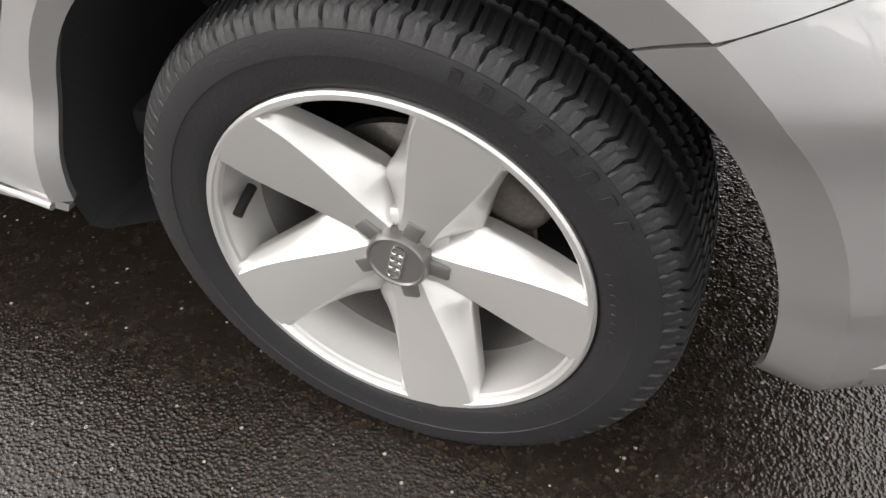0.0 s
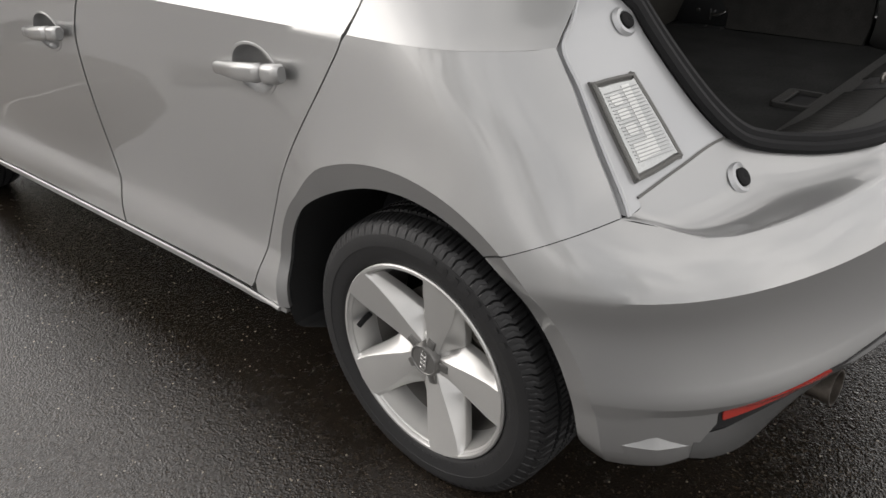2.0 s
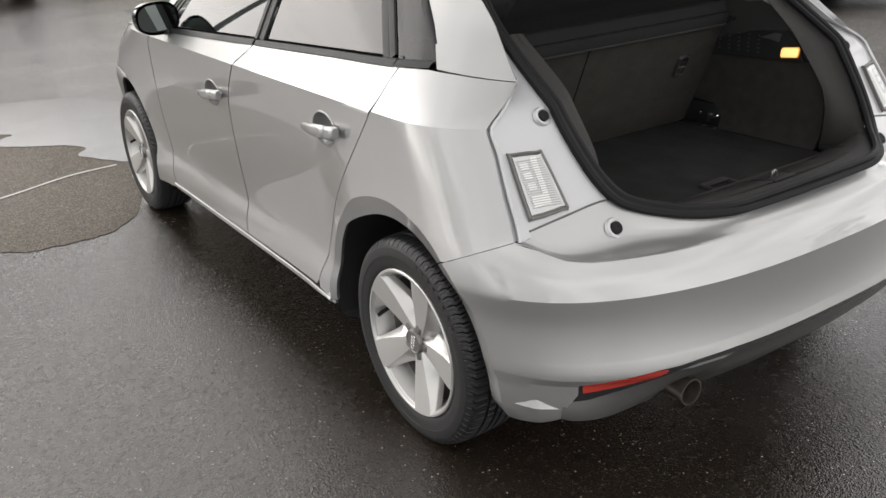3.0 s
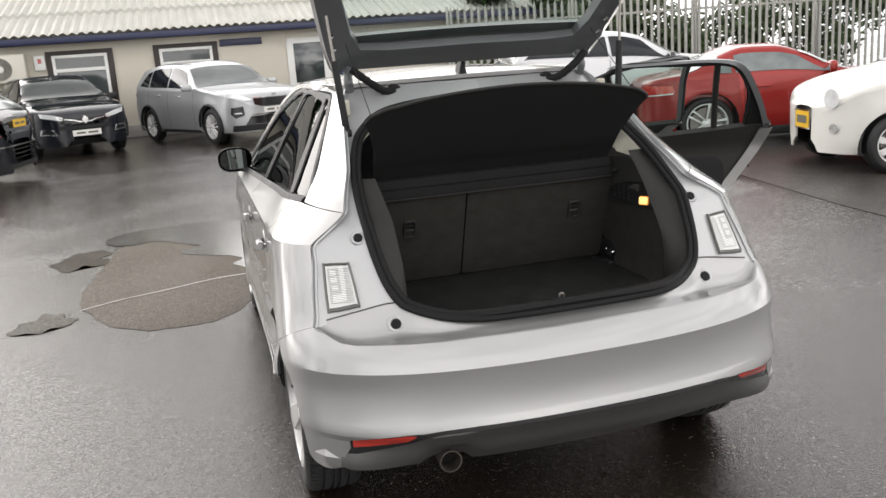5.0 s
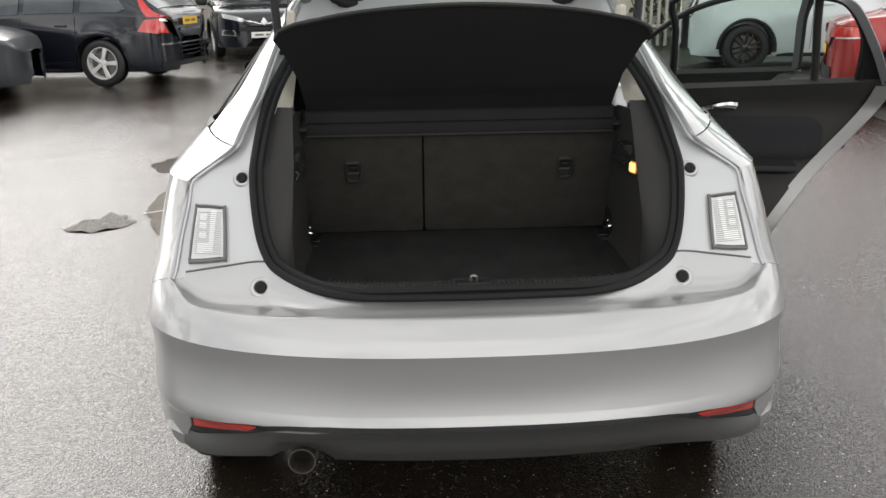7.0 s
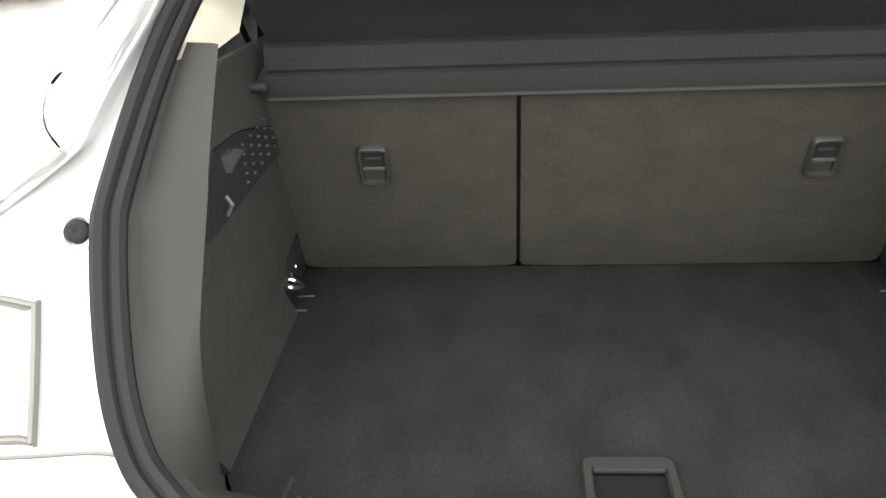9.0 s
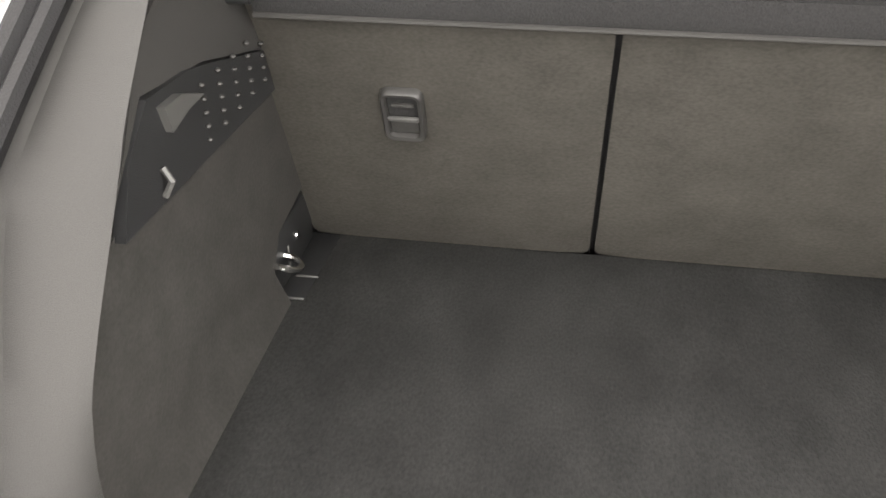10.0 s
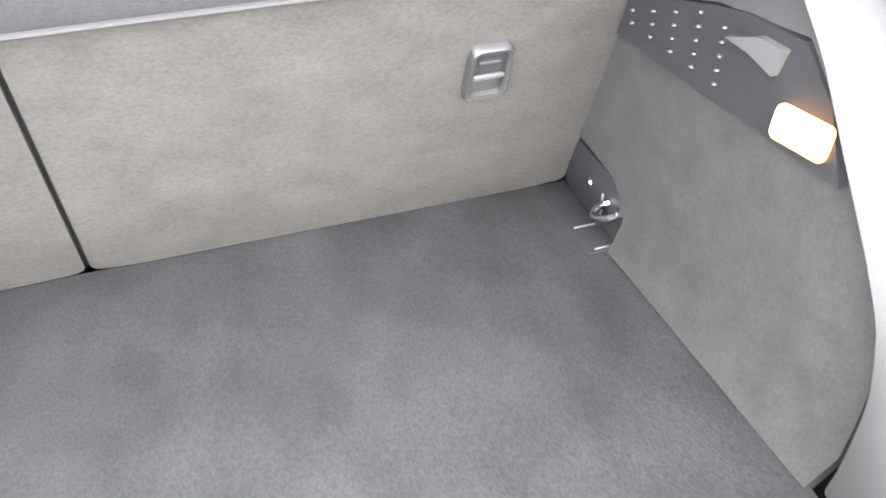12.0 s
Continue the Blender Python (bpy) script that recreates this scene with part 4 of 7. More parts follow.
part("handle_recess", slab(rounded(0.084, 0.058, 0.008), 0.001), RUBBER, grab, m=pose(0, -0.003, 0.0006))
part("handle_lip", block((0.080, 0.010, 0.006), (0, 0.021, 0.0075), 0.002), GREY_PLASTIC, grab)


def seat_y(z):
    return 0.205 - 0.148 * (z - 0.624) / 0.337


def seat_back(x0, x1, label):
    poly = rounded(x1 - x0, 0.362, 0.010, 3, (x0 + x1) / 2, 0.808)
    bm = sheet(poly, lambda x, z: Vector((x, seat_y(z) - 0.004 * smooth(0.0, 0.05, min(x - x0, x1 - x)), z)), 0.03, 0.03, inside=(0, 1, 0.8), rim=0.03)
    return part("rear_seat_back", bm, SEAT_FELT, car, label)


for x0, x1, lx in ((-0.468, -0.1132, -0.322), (-0.1070, 0.468, 0.320)):
    back = seat_back(x0, x1, "folding rear seat back covered in grey-brown felt")
    tilt = math.degrees(math.atan(0.148 / 0.337))
    at = Matrix.Translation((lx, seat_y(0.845) - 0.004, 0.845)) @ pose(0, 0, 0, 90 + tilt)
    ring = bmesh.new()
    o, i = rounded(0.046, 0.074, 0.010), rounded(0.034, 0.060, 0.006)
    loft([[Vector((x, y, -0.002)) for x, y in o], [Vector((x * 0.97, y * 0.97, 0.008)) for x, y in o], [Vector((x * 0.90, y * 0.93, 0.010)) for x, y in o], [Vector((x, y, 0.009)) for x, y in i], [Vector((x * 0.95, y * 0.95, 0.001)) for x, y in i]], ring, closed=True)
    latch = part("seat_release", ring, RELEASE_GREY, back, "grey plastic seat release", m=at)
    # flat black plate stands in for the shade inside the recess
    part("release_shade_plate", block((0.036, 0.062, 0.003), (0, 0, 0.0008), 0.0005, 1), LINER, latch)
    part("release_bar", block((0.034, 0.006, 0.005), (0, -0.003, 0.0075), 0.002), HOOK_GREY, latch)
    part("release_flap", block((0.030, 0.019, 0.003), (0, -0.018, 0.0030), 0.001), GREY_PLASTIC, latch)
    part("release_finger_edge", block((0.024, 0.004, 0.004), (0, 0.014, 0.0040), 0.0015), GREY_PLASTIC, latch)
part("seat_gap_strip", tube([(-0.11, seat_y(0.63) + 0.02, 0.63), (-0.11, seat_y(1.0) + 0.02, 1.0)], 0.008, 6), RUBBER, car)

for sg in (-1, 1):
    # felt lining of the wheel housing, rounded at its rear lower end
    felt = [(side_d(z, sg) + 0.013, z) for z in (0.872, 0.85, 0.82, 0.79, 0.75, 0.71, 0.67, 0.626)] + [(0.045, 0.626), (0.048, 0.662), (0.075, 0.70), (0.20, 0.715), (0.12, 0.885), (-0.225, 0.885)]
    wall = lambda y, z: Vector((sg * (0.466 - 0.017 * max(0.0, min(1.0, (0.662 - z) / 0.034)) - 0.006 * math.sin(5 * y) * (z - 0.6)), y, z))
    part("side_lining", sheet(felt, wall, 0.04, 0.04, inside=(sg * 2, 0, 0.7), rim=0.012), SIDE_FELT, car, "grey-brown felt side lining")
    part("lining_back", loft([[Vector((sg * 0.475, max(-0.15, side_d(z, sg) + 0.01), z)), Vector((sg * 0.478, 0.25, z))] for z in (0.60, 0.90, 1.02)]), BLACK_PLASTIC, car)
    # black plastic panel above it, with its grid of small ribs
    panel = [(-0.238, 0.878), (0.095, 0.866), (0.075, 0.915), (-0.06, 0.95), (-0.10, 0.958), (-0.17, 0.962), (-0.212, 0.93)]
    vent = part("vent_panel", sheet(panel, lambda y, z: Vector((sg * 0.4585, y, z)), 0.04, 0.03, inside=(sg * 2, 0, 0.7), rim=0.01), BLACK_PLASTIC, car)
    for r in range(5):
        for c in range(5):
            y = -0.078 + 0.036 * c
            z = 0.888 + 0.0125 * r
            if z < 0.945 - 0.20 * max(0, y):
                part("vent_tooth", block((0.006, 0.007, 0.004), (sg * 0.4570, y, z), 0.0018, 1), RELEASE_GREY, vent)
    part("bag_hook", sheet([(-0.158, 0.951), (-0.128, 0.950), (-0.086, 0.934), (-0.118, 0.933), (-0.150, 0.927)], lambda y, z: Vector((sg * (0.452 - 0.03 * (z - 0.927)), y, z)), 0.05, 0.02, inside=(sg * 2, 0, 0.7), rim=0.008), HOOK_GREY, car, "pale grey fold-out bag hook")
    if sg < 0:
        part("side_clip", tube([(sg * 0.457, -0.168, 0.905), (sg * 0.450, -0.170, 0.895), (sg * 0.457, -0.172, 0.882)], 0.003, 6), HOOK_GREY, car)
    upper = [(-0.262, 0.886), (-0.212, 0.932), (-0.17, 0.964), (-0.06, 0.952), (0.075, 0.917), (0.085, 0.885), (0.16, 0.885), (0.10, 1.03), (-0.06, 1.04), (-0.15, 1.0), (-0.165, 0.985)]
    part("upper_lining", sheet(upper, lambda y, z: Vector((sg * (0.4605 + 0.12 * max(0, z - 0.94)), y, z)), 0.05, 0.03, inside=(sg * 2, 0, 0.7), rim=0.012), GREY_PLASTIC, car)
    cream = [(-0.02, 1.05), (0.30, 1.03), (0.36, 1.24), (0.22, 1.26), (0.07, 1.12)]
    part("inner_pillar_trim", sheet(cream, lambda y, z: Vector((sg * (upper_w(z) - 0.13), y, z)), 0.06, 0.05, inside=(sg * 2, 0, 1.1), rim=0.015), CREAM, car, "cream inner pillar trim")
    # lashing eye and its pocket
    part("lashing_pocket", block((0.006, 0.16, 0.075), (sg * 0.470, 0.115, 0.662), 0.002, m=None), BLACK_PLASTIC, car)
    part("pocket_floor", block((0.046, 0.155, 0.004), (sg * 0.452, 0.128, 0.622), 0.001), BLACK_PLASTIC, car)
    eye = spline([(sg * 0.474, 0.055, 0.672), (sg * 0.455, 0.052, 0.668), (sg * 0.444, 0.065, 0.660), (sg * 0.446, 0.082, 0.656), (sg * 0.460, 0.088, 0.660), (sg * 0.474, 0.085, 0.664)], 4)
    part("lashing_eye", tube(eye, 0.0042, 8), CHROME, car, "chromed steel lashing eye")
    part("bracket_strip", block((0.003, 0.004, 0.030), (sg * 0.4655, 0.098, 0.654), 0.001, 1), HOOK_GREY, car)
    part("pocket_screw", lathe([(sg * 0.4672, 0.006), (sg * 0.4650, 0.005), (sg * 0.4650, 0.0)], 12), CHROME, car, m=pose(0, 0.135, 0.662))
    for yy, xx in ((0.054, 0.451), (0.10, 0.447)):
        part("pocket_edge", block((0.028, 0.003, 0.003), (sg * xx, yy, 0.6265), 0.001, 1), HOOK_GREY, car)
    part("shelf_pivot", lathe([(-0.02, 0.007), (0.008, 0.007), (0.010, 0.004), (0.010, 0.0)], 16), BLACK_PLASTIC, car, m=pose(sg * 0.452, 0.02, 0.985, 0, 0, 0 if sg < 0 else 180))
    part("roof_bracket", block((0.03, 0.03, 0.06), (sg * 0.495, 0.20, 1.285), 0.01, 3), CREAM, car)

lamp_box = [(x + 0.006 + 0.12 * z, z + 0.10 * x) for x, z in rounded(0.056, 0.026, 0.006)]
bl = part("boot_lamp", moved(slab([(0.006 + (x - 0.006) * 1.10, z * 1.22) for x, z in lamp_box], 0.004, bevel=0.001), Matrix.Translation((0.4575, -0.186, 0.900)) @ pose(0, 0, 0, 90, 0, -90)), BOOT_RIM, car, "lit amber boot lamp")
part("lamp_lens", moved(slab(lamp_box, 0.006, bevel=0.0015), Matrix.Translation((0.4565, -0.186, 0.900)) @ pose(0, 0, 0, 90, 0, -90)), BOOT_GLOW, bl)

# raised parcel shelf: hinge strip along the seat backs and the board swung up towards the tailgate
strip = []
for x in [-0.45 + 0.9 * k / 24 for k in range(25)]:
    strip.append([Vector((x, 0.052, 0.962)), Vector((x, 0.040, 0.964)), Vector((x, 0.036, 0.975)), Vector((x, 0.040, 0.994)), Vector((x, 0.046, 0.997)), Vector((x, 0.042, 1.002)), Vector((x, 0.048, 1.030)), Vector((x, 0.060, 1.036)), Vector((x, 0.10, 1.03))])
part("shelf_hinge_strip", loft(strip), SHELF_FELT, car, "black ribbed parcel shelf hinge strip")
part("shelf_edge_piping", tube([(-0.45 + 0.9 * k / 12, 0.038, 0.963) for k in range(13)], 0.0028, 6), GREY_PLASTIC, car)
outline = [(-0.445, 0.0), (0.445, 0.0), (0.452, 0.14), (0.482, 0.26), (0.498, 0.295), (0.480, 0.322), (0.40, 0.358), (0.25, 0.385), (0, 0.40), (-0.25, 0.385), (-0.40, 0.358), (-0.480, 0.322), (-0.498, 0.295), (-0.482, 0.26), (-0.452, 0.14)]
TILT_S = radians(46)


def shelf_at(x, v):
    bow = 0.03 * smooth(0.15, 0.45, v) * (1 - (x / 0.55) ** 2) - 0.012 * smooth(0.06, 0.10, v) * smooth(0.43, 0.40, abs(x)) * smooth(0.40, 0.36, v)
    return Vector((x, 0.060 - v * math.cos(TILT_S) - bow * math.sin(TILT_S) * -0.3, 1.034 + v * math.sin(TILT_S) + bow * 0.3))


part("parcel_shelf", sheet(outline, shelf_at, 0.05, 0.03, u_extra=(), v_extra=(0.06, 0.10), inside=(0, 0.5, 1.5), rim=0.016), SHELF_FELT, car, "black felt parcel shelf swung up on its cords")
part("shelf_rim", tube([shelf_at(x, v) + Vector((0, -0.002, 0.004)) for x, v in spline(outline[4:12], 5)], 0.006, 6), GREY_PLASTIC, car)

# ---- roof, bonnet, glass, closing surfaces ----
roof_z = curve([(0.34, 1.366), (0.6, 1.388), (1.0, 1.400), (1.4, 1.392), (1.72, 1.345), (1.80, 1.325)])


def roof_at(x, y):
    e = upper_w(1.362)
    return Vector((x, y + 0.03 * smooth(0.5, 0.36, y) * (1 - (x / e) ** 2) * -0.6, roof_z(y) - (roof_z(y) - 1.362 + 0.09 * smooth(1.3, 1.75, y)) * min(1.1, abs(x) / e) ** 2.4))


part("roof", sheet([(-0.505, 0.36), (0.505, 0.36), (0.505, 1.3), (0.49, 1.72), (-0.49, 1.72), (-0.505, 1.3)], roof_at, 0.06, 0.06, inside=CAR_IN, rim=0.015), SILVER, car)
part("roof_lining", sheet([(-0.50, 0.40), (0.50, 0.40), (0.48, 1.7), (-0.48, 1.7)], lambda x, y: roof_at(x, y) - Vector((0, 0, 0.035)), 0.1, 0.1), CREAM, car)
fin = loft([[Vector((w * c, 0.365 + dy, z)) for c, dy in ((-1, 0.0), (-0.6, 0.06), (0, 0.10), (0.6, 0.06), (1, 0.0), (0, -0.008))] for w, z in ((0.016, 1.366), (0.011, 1.39))] + [[Vector((0.004 * c, 0.345 + dy * 0.25, 1.436)) for c, dy in ((-1, 0.0), (-0.6, 0.06), (0, 0.10), (0.6, 0.06), (1, 0.0), (0, -0.008))]], closed=True)
fin.faces.new(fin.verts[-6:])
part("roof_aerial", fin, BLACK_PLASTIC, car, "black shark-fin roof aerial")


def screen_at(x, t):
    y = 1.72 + 0.78 * t - 0.10 * (x / 0.7) ** 2 * t
    return Vector((x * (0.49 + 0.21 * t) / 0.72, y, 1.352 - 0.40 * t ** 1.05 - 0.02 * (x / 0.72) ** 2))


part("windscreen", sheet([(-0.72, 0), (0.72, 0), (0.72, 1), (-0.72, 1)], screen_at, 0.1, 0.1), CLEAR_GLASS, car)


def bonnet_at(x, y):
    t = (y - 2.30) / 0.9
    e = skin_x(y, 0.88 - 0.19 * max(0, t) ** 1.3) * 0.97
    z = 0.965 - 0.03 * t - 0.20 * max(0, t) ** 2.2
    return Vector((x * e, y, z - 0.055 * abs(x) ** 2.5))


part("bonnet", sheet([(-1, 2.28), (1, 2.28), (1, 3.0), (0.9, 3.12), (0.5, 3.2), (-0.5, 3.2), (-0.9, 3.12), (-1, 3.0)], bonnet_at, 0.1, 0.05, inside=CAR_IN, rim=0.02), SILVER, car)
nose = []
for k in range(25):
    x = -0.74 + 1.48 * k / 24
    nose.append([Vector((x * q, nose_y(z) - 0.55 * (abs(x) / 0.78) ** 2.6 - 0.02, z)) for z, q in ((0.20, 0.95), (0.28, 0.99), (0.45, 1.0), (0.6, 1.0), (0.72, 0.98), (0.78, 0.95))])
part("front_bumper", loft(nose), SILVER, car)
part("cowl", loft([[Vector((x, 2.26, 0.93)), Vector((x, 2.55, 0.945))] for x in (-0.74, -0.3, 0.3, 0.74)]), BLACK_PLASTIC, car)
for sg in (-1, 1):
    part("headlamp", sheet([(sg * 0.42, 0.60), (sg * 0.66, 0.62), (sg * 0.70, 0.72), (sg * 0.50, 0.70)], lambda x, z: Vector((x, nose_y(z) - 0.55 * (abs(x) / 0.78) ** 2.6 - 0.005, z)), 0.05, 0.04, inside=CAR_IN, rim=0.02), LAMP_LENS, car)
part("grille", sheet([(-0.30, 0.70), (0.30, 0.70), (0.33, 0.55), (0.24, 0.32), (-0.24, 0.32), (-0.33, 0.55)], lambda x, z: Vector((x, nose_y(z) - 0.55 * (abs(x) / 0.78) ** 2.6 + 0.0, z)), 0.05, 0.04, inside=CAR_IN, rim=0.02), GLOSS_BLACK, car)
# underbody and cabin shell keep the gaps dark
part("underbody", block((1.28, 3.0, 0.10), (0, 1.35, 0.22), 0.02), LINER, car)
# unseen block added so that the ground under the tail stays dark
part("tail_shade_block", block((1.18, 0.20, 0.13), (0, -0.49, 0.37), 0.02), LINER, car)
part("rear_floor_pan", block((0.96, 0.72, 0.30), (0, -0.16, 0.43), 0.03), LINER, car)
for sg in (-1, 1):
    part("inner_sill", block((0.05, 1.55, 0.60), (sg * 0.70, 1.16, 0.50), 0.01), LINER, car) if sg < 0 else part("inner_sill", block((0.06, 1.55, 0.14), (sg * 0.74, 1.16, 0.27), 0.01), SILVER_IN, car)
    part("rear_inner_wing", block((0.04, 0.34, 0.34), (sg * 0.60, 0.11, 0.76), 0.01), LINER, car)
part("cabin_floor", block((1.40, 1.9, 0.04), (0, 1.3, 0.30), 0.01), DARK_CLOTH, car)
part("rear_bench", block((1.10, 0.50, 0.22), (0, 0.58, 0.45), 0.06, 3), DARK_CLOTH, car)
part("rear_backrest", moved(block((1.08, 0.14, 0.52), (0, 0, 0.26), 0.05, 3), pose(0, 0.36, 0.50, 15)), DARK_CLOTH, car)
for sg in (-1, 1):
    part("rear_headrest", block((0.24, 0.09, 0.12), (sg * 0.30, 0.20, 1.075), 0.035, 3), DARK_CLOTH, car)
    part("front_seat_base", block((0.50, 0.52, 0.20), (sg * 0.36, 1.36, 0.50), 0.06, 3), DARK_CLOTH, car)
    part("front_seat_back", moved(block((0.50, 0.14, 0.58), (0, 0, 0.29), 0.055, 3), pose(sg * 0.36, 1.12, 0.56, 14)), DARK_CLOTH, car)
    part("front_headrest", moved(block((0.25, 0.10, 0.18), (0, 0, 0.0), 0.045, 3), pose(sg * 0.36, 0.94, 1.21, 10)), DARK_CLOTH, car)
part("dashboard", block((1.36, 0.36, 0.24), (0, 2.06, 0.80), 0.08, 4), BLACK_PLASTIC, car)
part("steering_wheel", tube([(0.36 + 0.18 * math.cos(2 * math.pi * k / 28), 1.78 - 0.07 * math.sin(2 * math.pi * k / 28), 0.86 + 0.165 * math.sin(2 * math.pi * k / 28)) for k in range(28)], 0.014, 8, closed=True), BLACK_PLASTIC, car)
# belt pillars inside
for sg in (-1, 1):
    part("inner_pillar", tube([(sg * 0.70, 0.93, 0.60), (sg * 0.66, 0.93, 0.98), (sg * 0.50, 0.93, 1.32)], 0.035, 10), BLACK_PLASTIC, car) if sg < 0 else part("door_pillar", block((0.08, 0.10, 0.70), (sg * 0.70, 1.08, 0.63), 0.02), SILVER_IN, car)


# ---- door mirrors ----
def mirror(sg, m=None):
    shell = bmesh.new()
    rows = []
    for k in range(9):
        t = k / 8
        sc = (1 - t**2.6) ** 0.5 if t < 1 else 0.08
        rows.append([Vector((sg * (0.835 + 0.084 * max(0.08, sc) * math.copysign(abs(math.cos(a)) ** 0.75, math.cos(a)) + 0.01 * t), 1.67 + 0.11 * t, 0.995 + 0.062 * max(0.08, sc) * math.copysign(abs(math.sin(a)) ** 0.75, math.sin(a)))) for a in (2 * math.pi * j / 28 for j in range(28))])
    loft(rows, shell, closed=True)
    shell.faces.new(shell.verts[-28:])
    mi = part("door_mirror", shell, GLOSS_BLACK, car, "black door mirror", m=m)
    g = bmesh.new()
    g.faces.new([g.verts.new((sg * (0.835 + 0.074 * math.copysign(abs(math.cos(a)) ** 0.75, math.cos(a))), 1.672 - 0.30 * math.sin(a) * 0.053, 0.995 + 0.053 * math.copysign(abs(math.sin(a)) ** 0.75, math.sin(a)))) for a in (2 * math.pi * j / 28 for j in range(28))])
    # dark of the mirrored surroundings is put into the glass colour
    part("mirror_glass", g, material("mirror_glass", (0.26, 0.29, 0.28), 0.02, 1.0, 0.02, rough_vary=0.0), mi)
    part("mirror_foot", tube(spline([(sg * 0.745, 1.72, 0.925), (sg * 0.775, 1.72, 0.930), (sg * 0.80, 1.72, 0.955)], 4), lambda t: 0.028 - 0.006 * t, 10), GLOSS_BLACK, mi)


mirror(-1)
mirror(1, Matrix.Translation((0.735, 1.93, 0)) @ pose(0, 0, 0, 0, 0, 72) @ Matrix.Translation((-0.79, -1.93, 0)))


# ---- wheels ----
def wheel_thing(name, place, turn, spin, parent):
    w = new(name)
    w.parent = parent
    w.matrix_basis = pose(*place, 0, 0, turn) @ pose(0, 0, 0, spin, 0, 0)
    return w


def a1_tyre():
    prof = [(-0.062, 0.198), (-0.080, 0.2035), (-0.0875, 0.210), (-0.0895, 0.214), (-0.0905, 0.2165), (-0.0925, 0.228), (-0.0940, 0.240), (-0.0945, 0.243), (-0.0955, 0.2435), (-0.0955, 0.255), (-0.0930, 0.266), (-0.0920, 0.2665), (-0.0885, 0.275),
            (-0.083, 0.282), (-0.076, 0.287), (-0.064, 0.2905), (-0.046, 0.2925), (-0.045, 0.286), (-0.037, 0.286), (-0.036, 0.293), (-0.016, 0.2935), (-0.015, 0.286), (-0.006, 0.286), (-0.005, 0.2935)]
    prof = prof + [(-a, r) for a, r in prof[::-1]]
    bm, n = bmesh.new(), 76 * 10
    rings = []
    for a, r in prof:
        edge = r > 0.272
        ring = []
        for k in range(n):
            th = 2 * math.pi * (k + 3.0 * abs(a) / 0.09 * (r > 0.284)) / n
            dip = 0.0055 if edge and k % 10 == 0 else 0.0
            if edge and k % 10 == 5 and 0.274 < r < 0.2865:
                dip = 0.0016
            if edge and k % 10 in (4, 5) and abs(a) < 0.07:
                dip = 0.002
            ring.append(bm.verts.new((a, math.cos(th) * (r - dip), math.sin(th) * (r - dip))))
        rings.append(ring)
    for a, b in zip(rings, rings[1:]):
        for k in range(n):
            bm.faces.new((a[k], a[(k + 1) % n], b[(k + 1) % n], b[k]))
    return bm


def a1_rim():
    prof = [(-0.070, 0.2005), (-0.084, 0.2065), (-0.0895, 0.2068), (-0.0920, 0.2045), (-0.0920, 0.1995), (-0.0900, 0.1975), (-0.0835, 0.1960), (-0.0815, 0.1930), (-0.070, 0.1905), (-0.050, 0.1845), (-0.034, 0.1815), (-0.028, 0.1800)]
    return lathe(prof, 96)


def a1_spoke():
    """A flat paddle with long sloping flanks that meet their neighbours' in a web round the hub."""
    rows = []
    n = 34
    half = curve([(0.030, 0.0165), (0.06, 0.0200), (0.10, 0.0275), (0.14, 0.0350), (0.175, 0.0395), (0.2035, 0.0400)])
    flank = curve([(0.030, 0.0054), (0.05, 0.0176), (0.065, 0.0266), (0.074, 0.0316), (0.082, 0.0300), (0.10, 0.0240), (0.12, 0.0182), (0.15, 0.0118), (0.175, 0.0090), (0.19, 0.0090), (0.2035, 0.0120)])
    for i in range(n + 1):
        t = i / n
        r = 0.030 + (0.2035 - 0.030) * t
        w, fl = half(r), flank(r)
        face = -0.0655 - 0.027 * t ** 1.2
        deep = face + 0.014 + 0.011 * math.sin(math.pi * min(1.0, t * 1.15)) - 0.012 * smooth(0.86, 1.0, t)
        lean = 0.008 * (t - 0.4)
        prof = []
        for q in (-1, 1):
            side_ = [(q * (w + fl), deep + 0.020), (q * (w + fl + 0.0004), deep + 0.004), (q * (w + fl * 0.93), deep), (q * (w + fl * 0.5), face + (deep - face) * 0.62), (q * (w + 0.0022), face + 0.0026), (q * (w - 0.0002), face + 0.0002)]
            prof += side_ if q < 0 else [(0.0, face - 0.0012)] + side_[::-1]
        rows.append([Vector((x, c + lean, r - 2.4 * t * min(abs(c), 0.05) ** 2)) for c, x in prof])
    return loft(rows)


TYRE_ME, RIM_ME, SPOKE_ME = finish(a1_tyre(), "tyre", TYRE, 22), finish(a1_rim(), "rim", ALLOY, 40), finish(a1_spoke(), "spoke", ALLOY, 33)
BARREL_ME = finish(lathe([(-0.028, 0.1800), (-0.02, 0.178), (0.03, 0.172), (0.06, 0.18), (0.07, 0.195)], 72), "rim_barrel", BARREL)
HUB_ME = finish(lathe([(-0.060, 0.0), (-0.060, 0.040), (-0.054, 0.052), (-0.03, 0.060), (0.0, 0.062)], 40), "hub_boss", ALLOY)
CAP_ME = finish(lathe([(-0.0765, 0.0), (-0.0765, 0.0285), (-0.0785, 0.030), (-0.0785, 0.0318), (-0.076, 0.0335), (-0.062, 0.036)], 40), "centre_cap", CAP)
ARM_ME = finish(block((0.012, 0.019, 0.036), (-0.0655, 0, 0.037), 0.003), "cap_arm", CAP)
RING_ME = finish(tube([(-0.0775, 0.0072 * math.cos(2 * math.pi * k / 20), 0.0072 * math.sin(2 * math.pi * k / 20)) for k in range(20)], 0.0013, 5, closed=True), "badge_ring", CHROME)
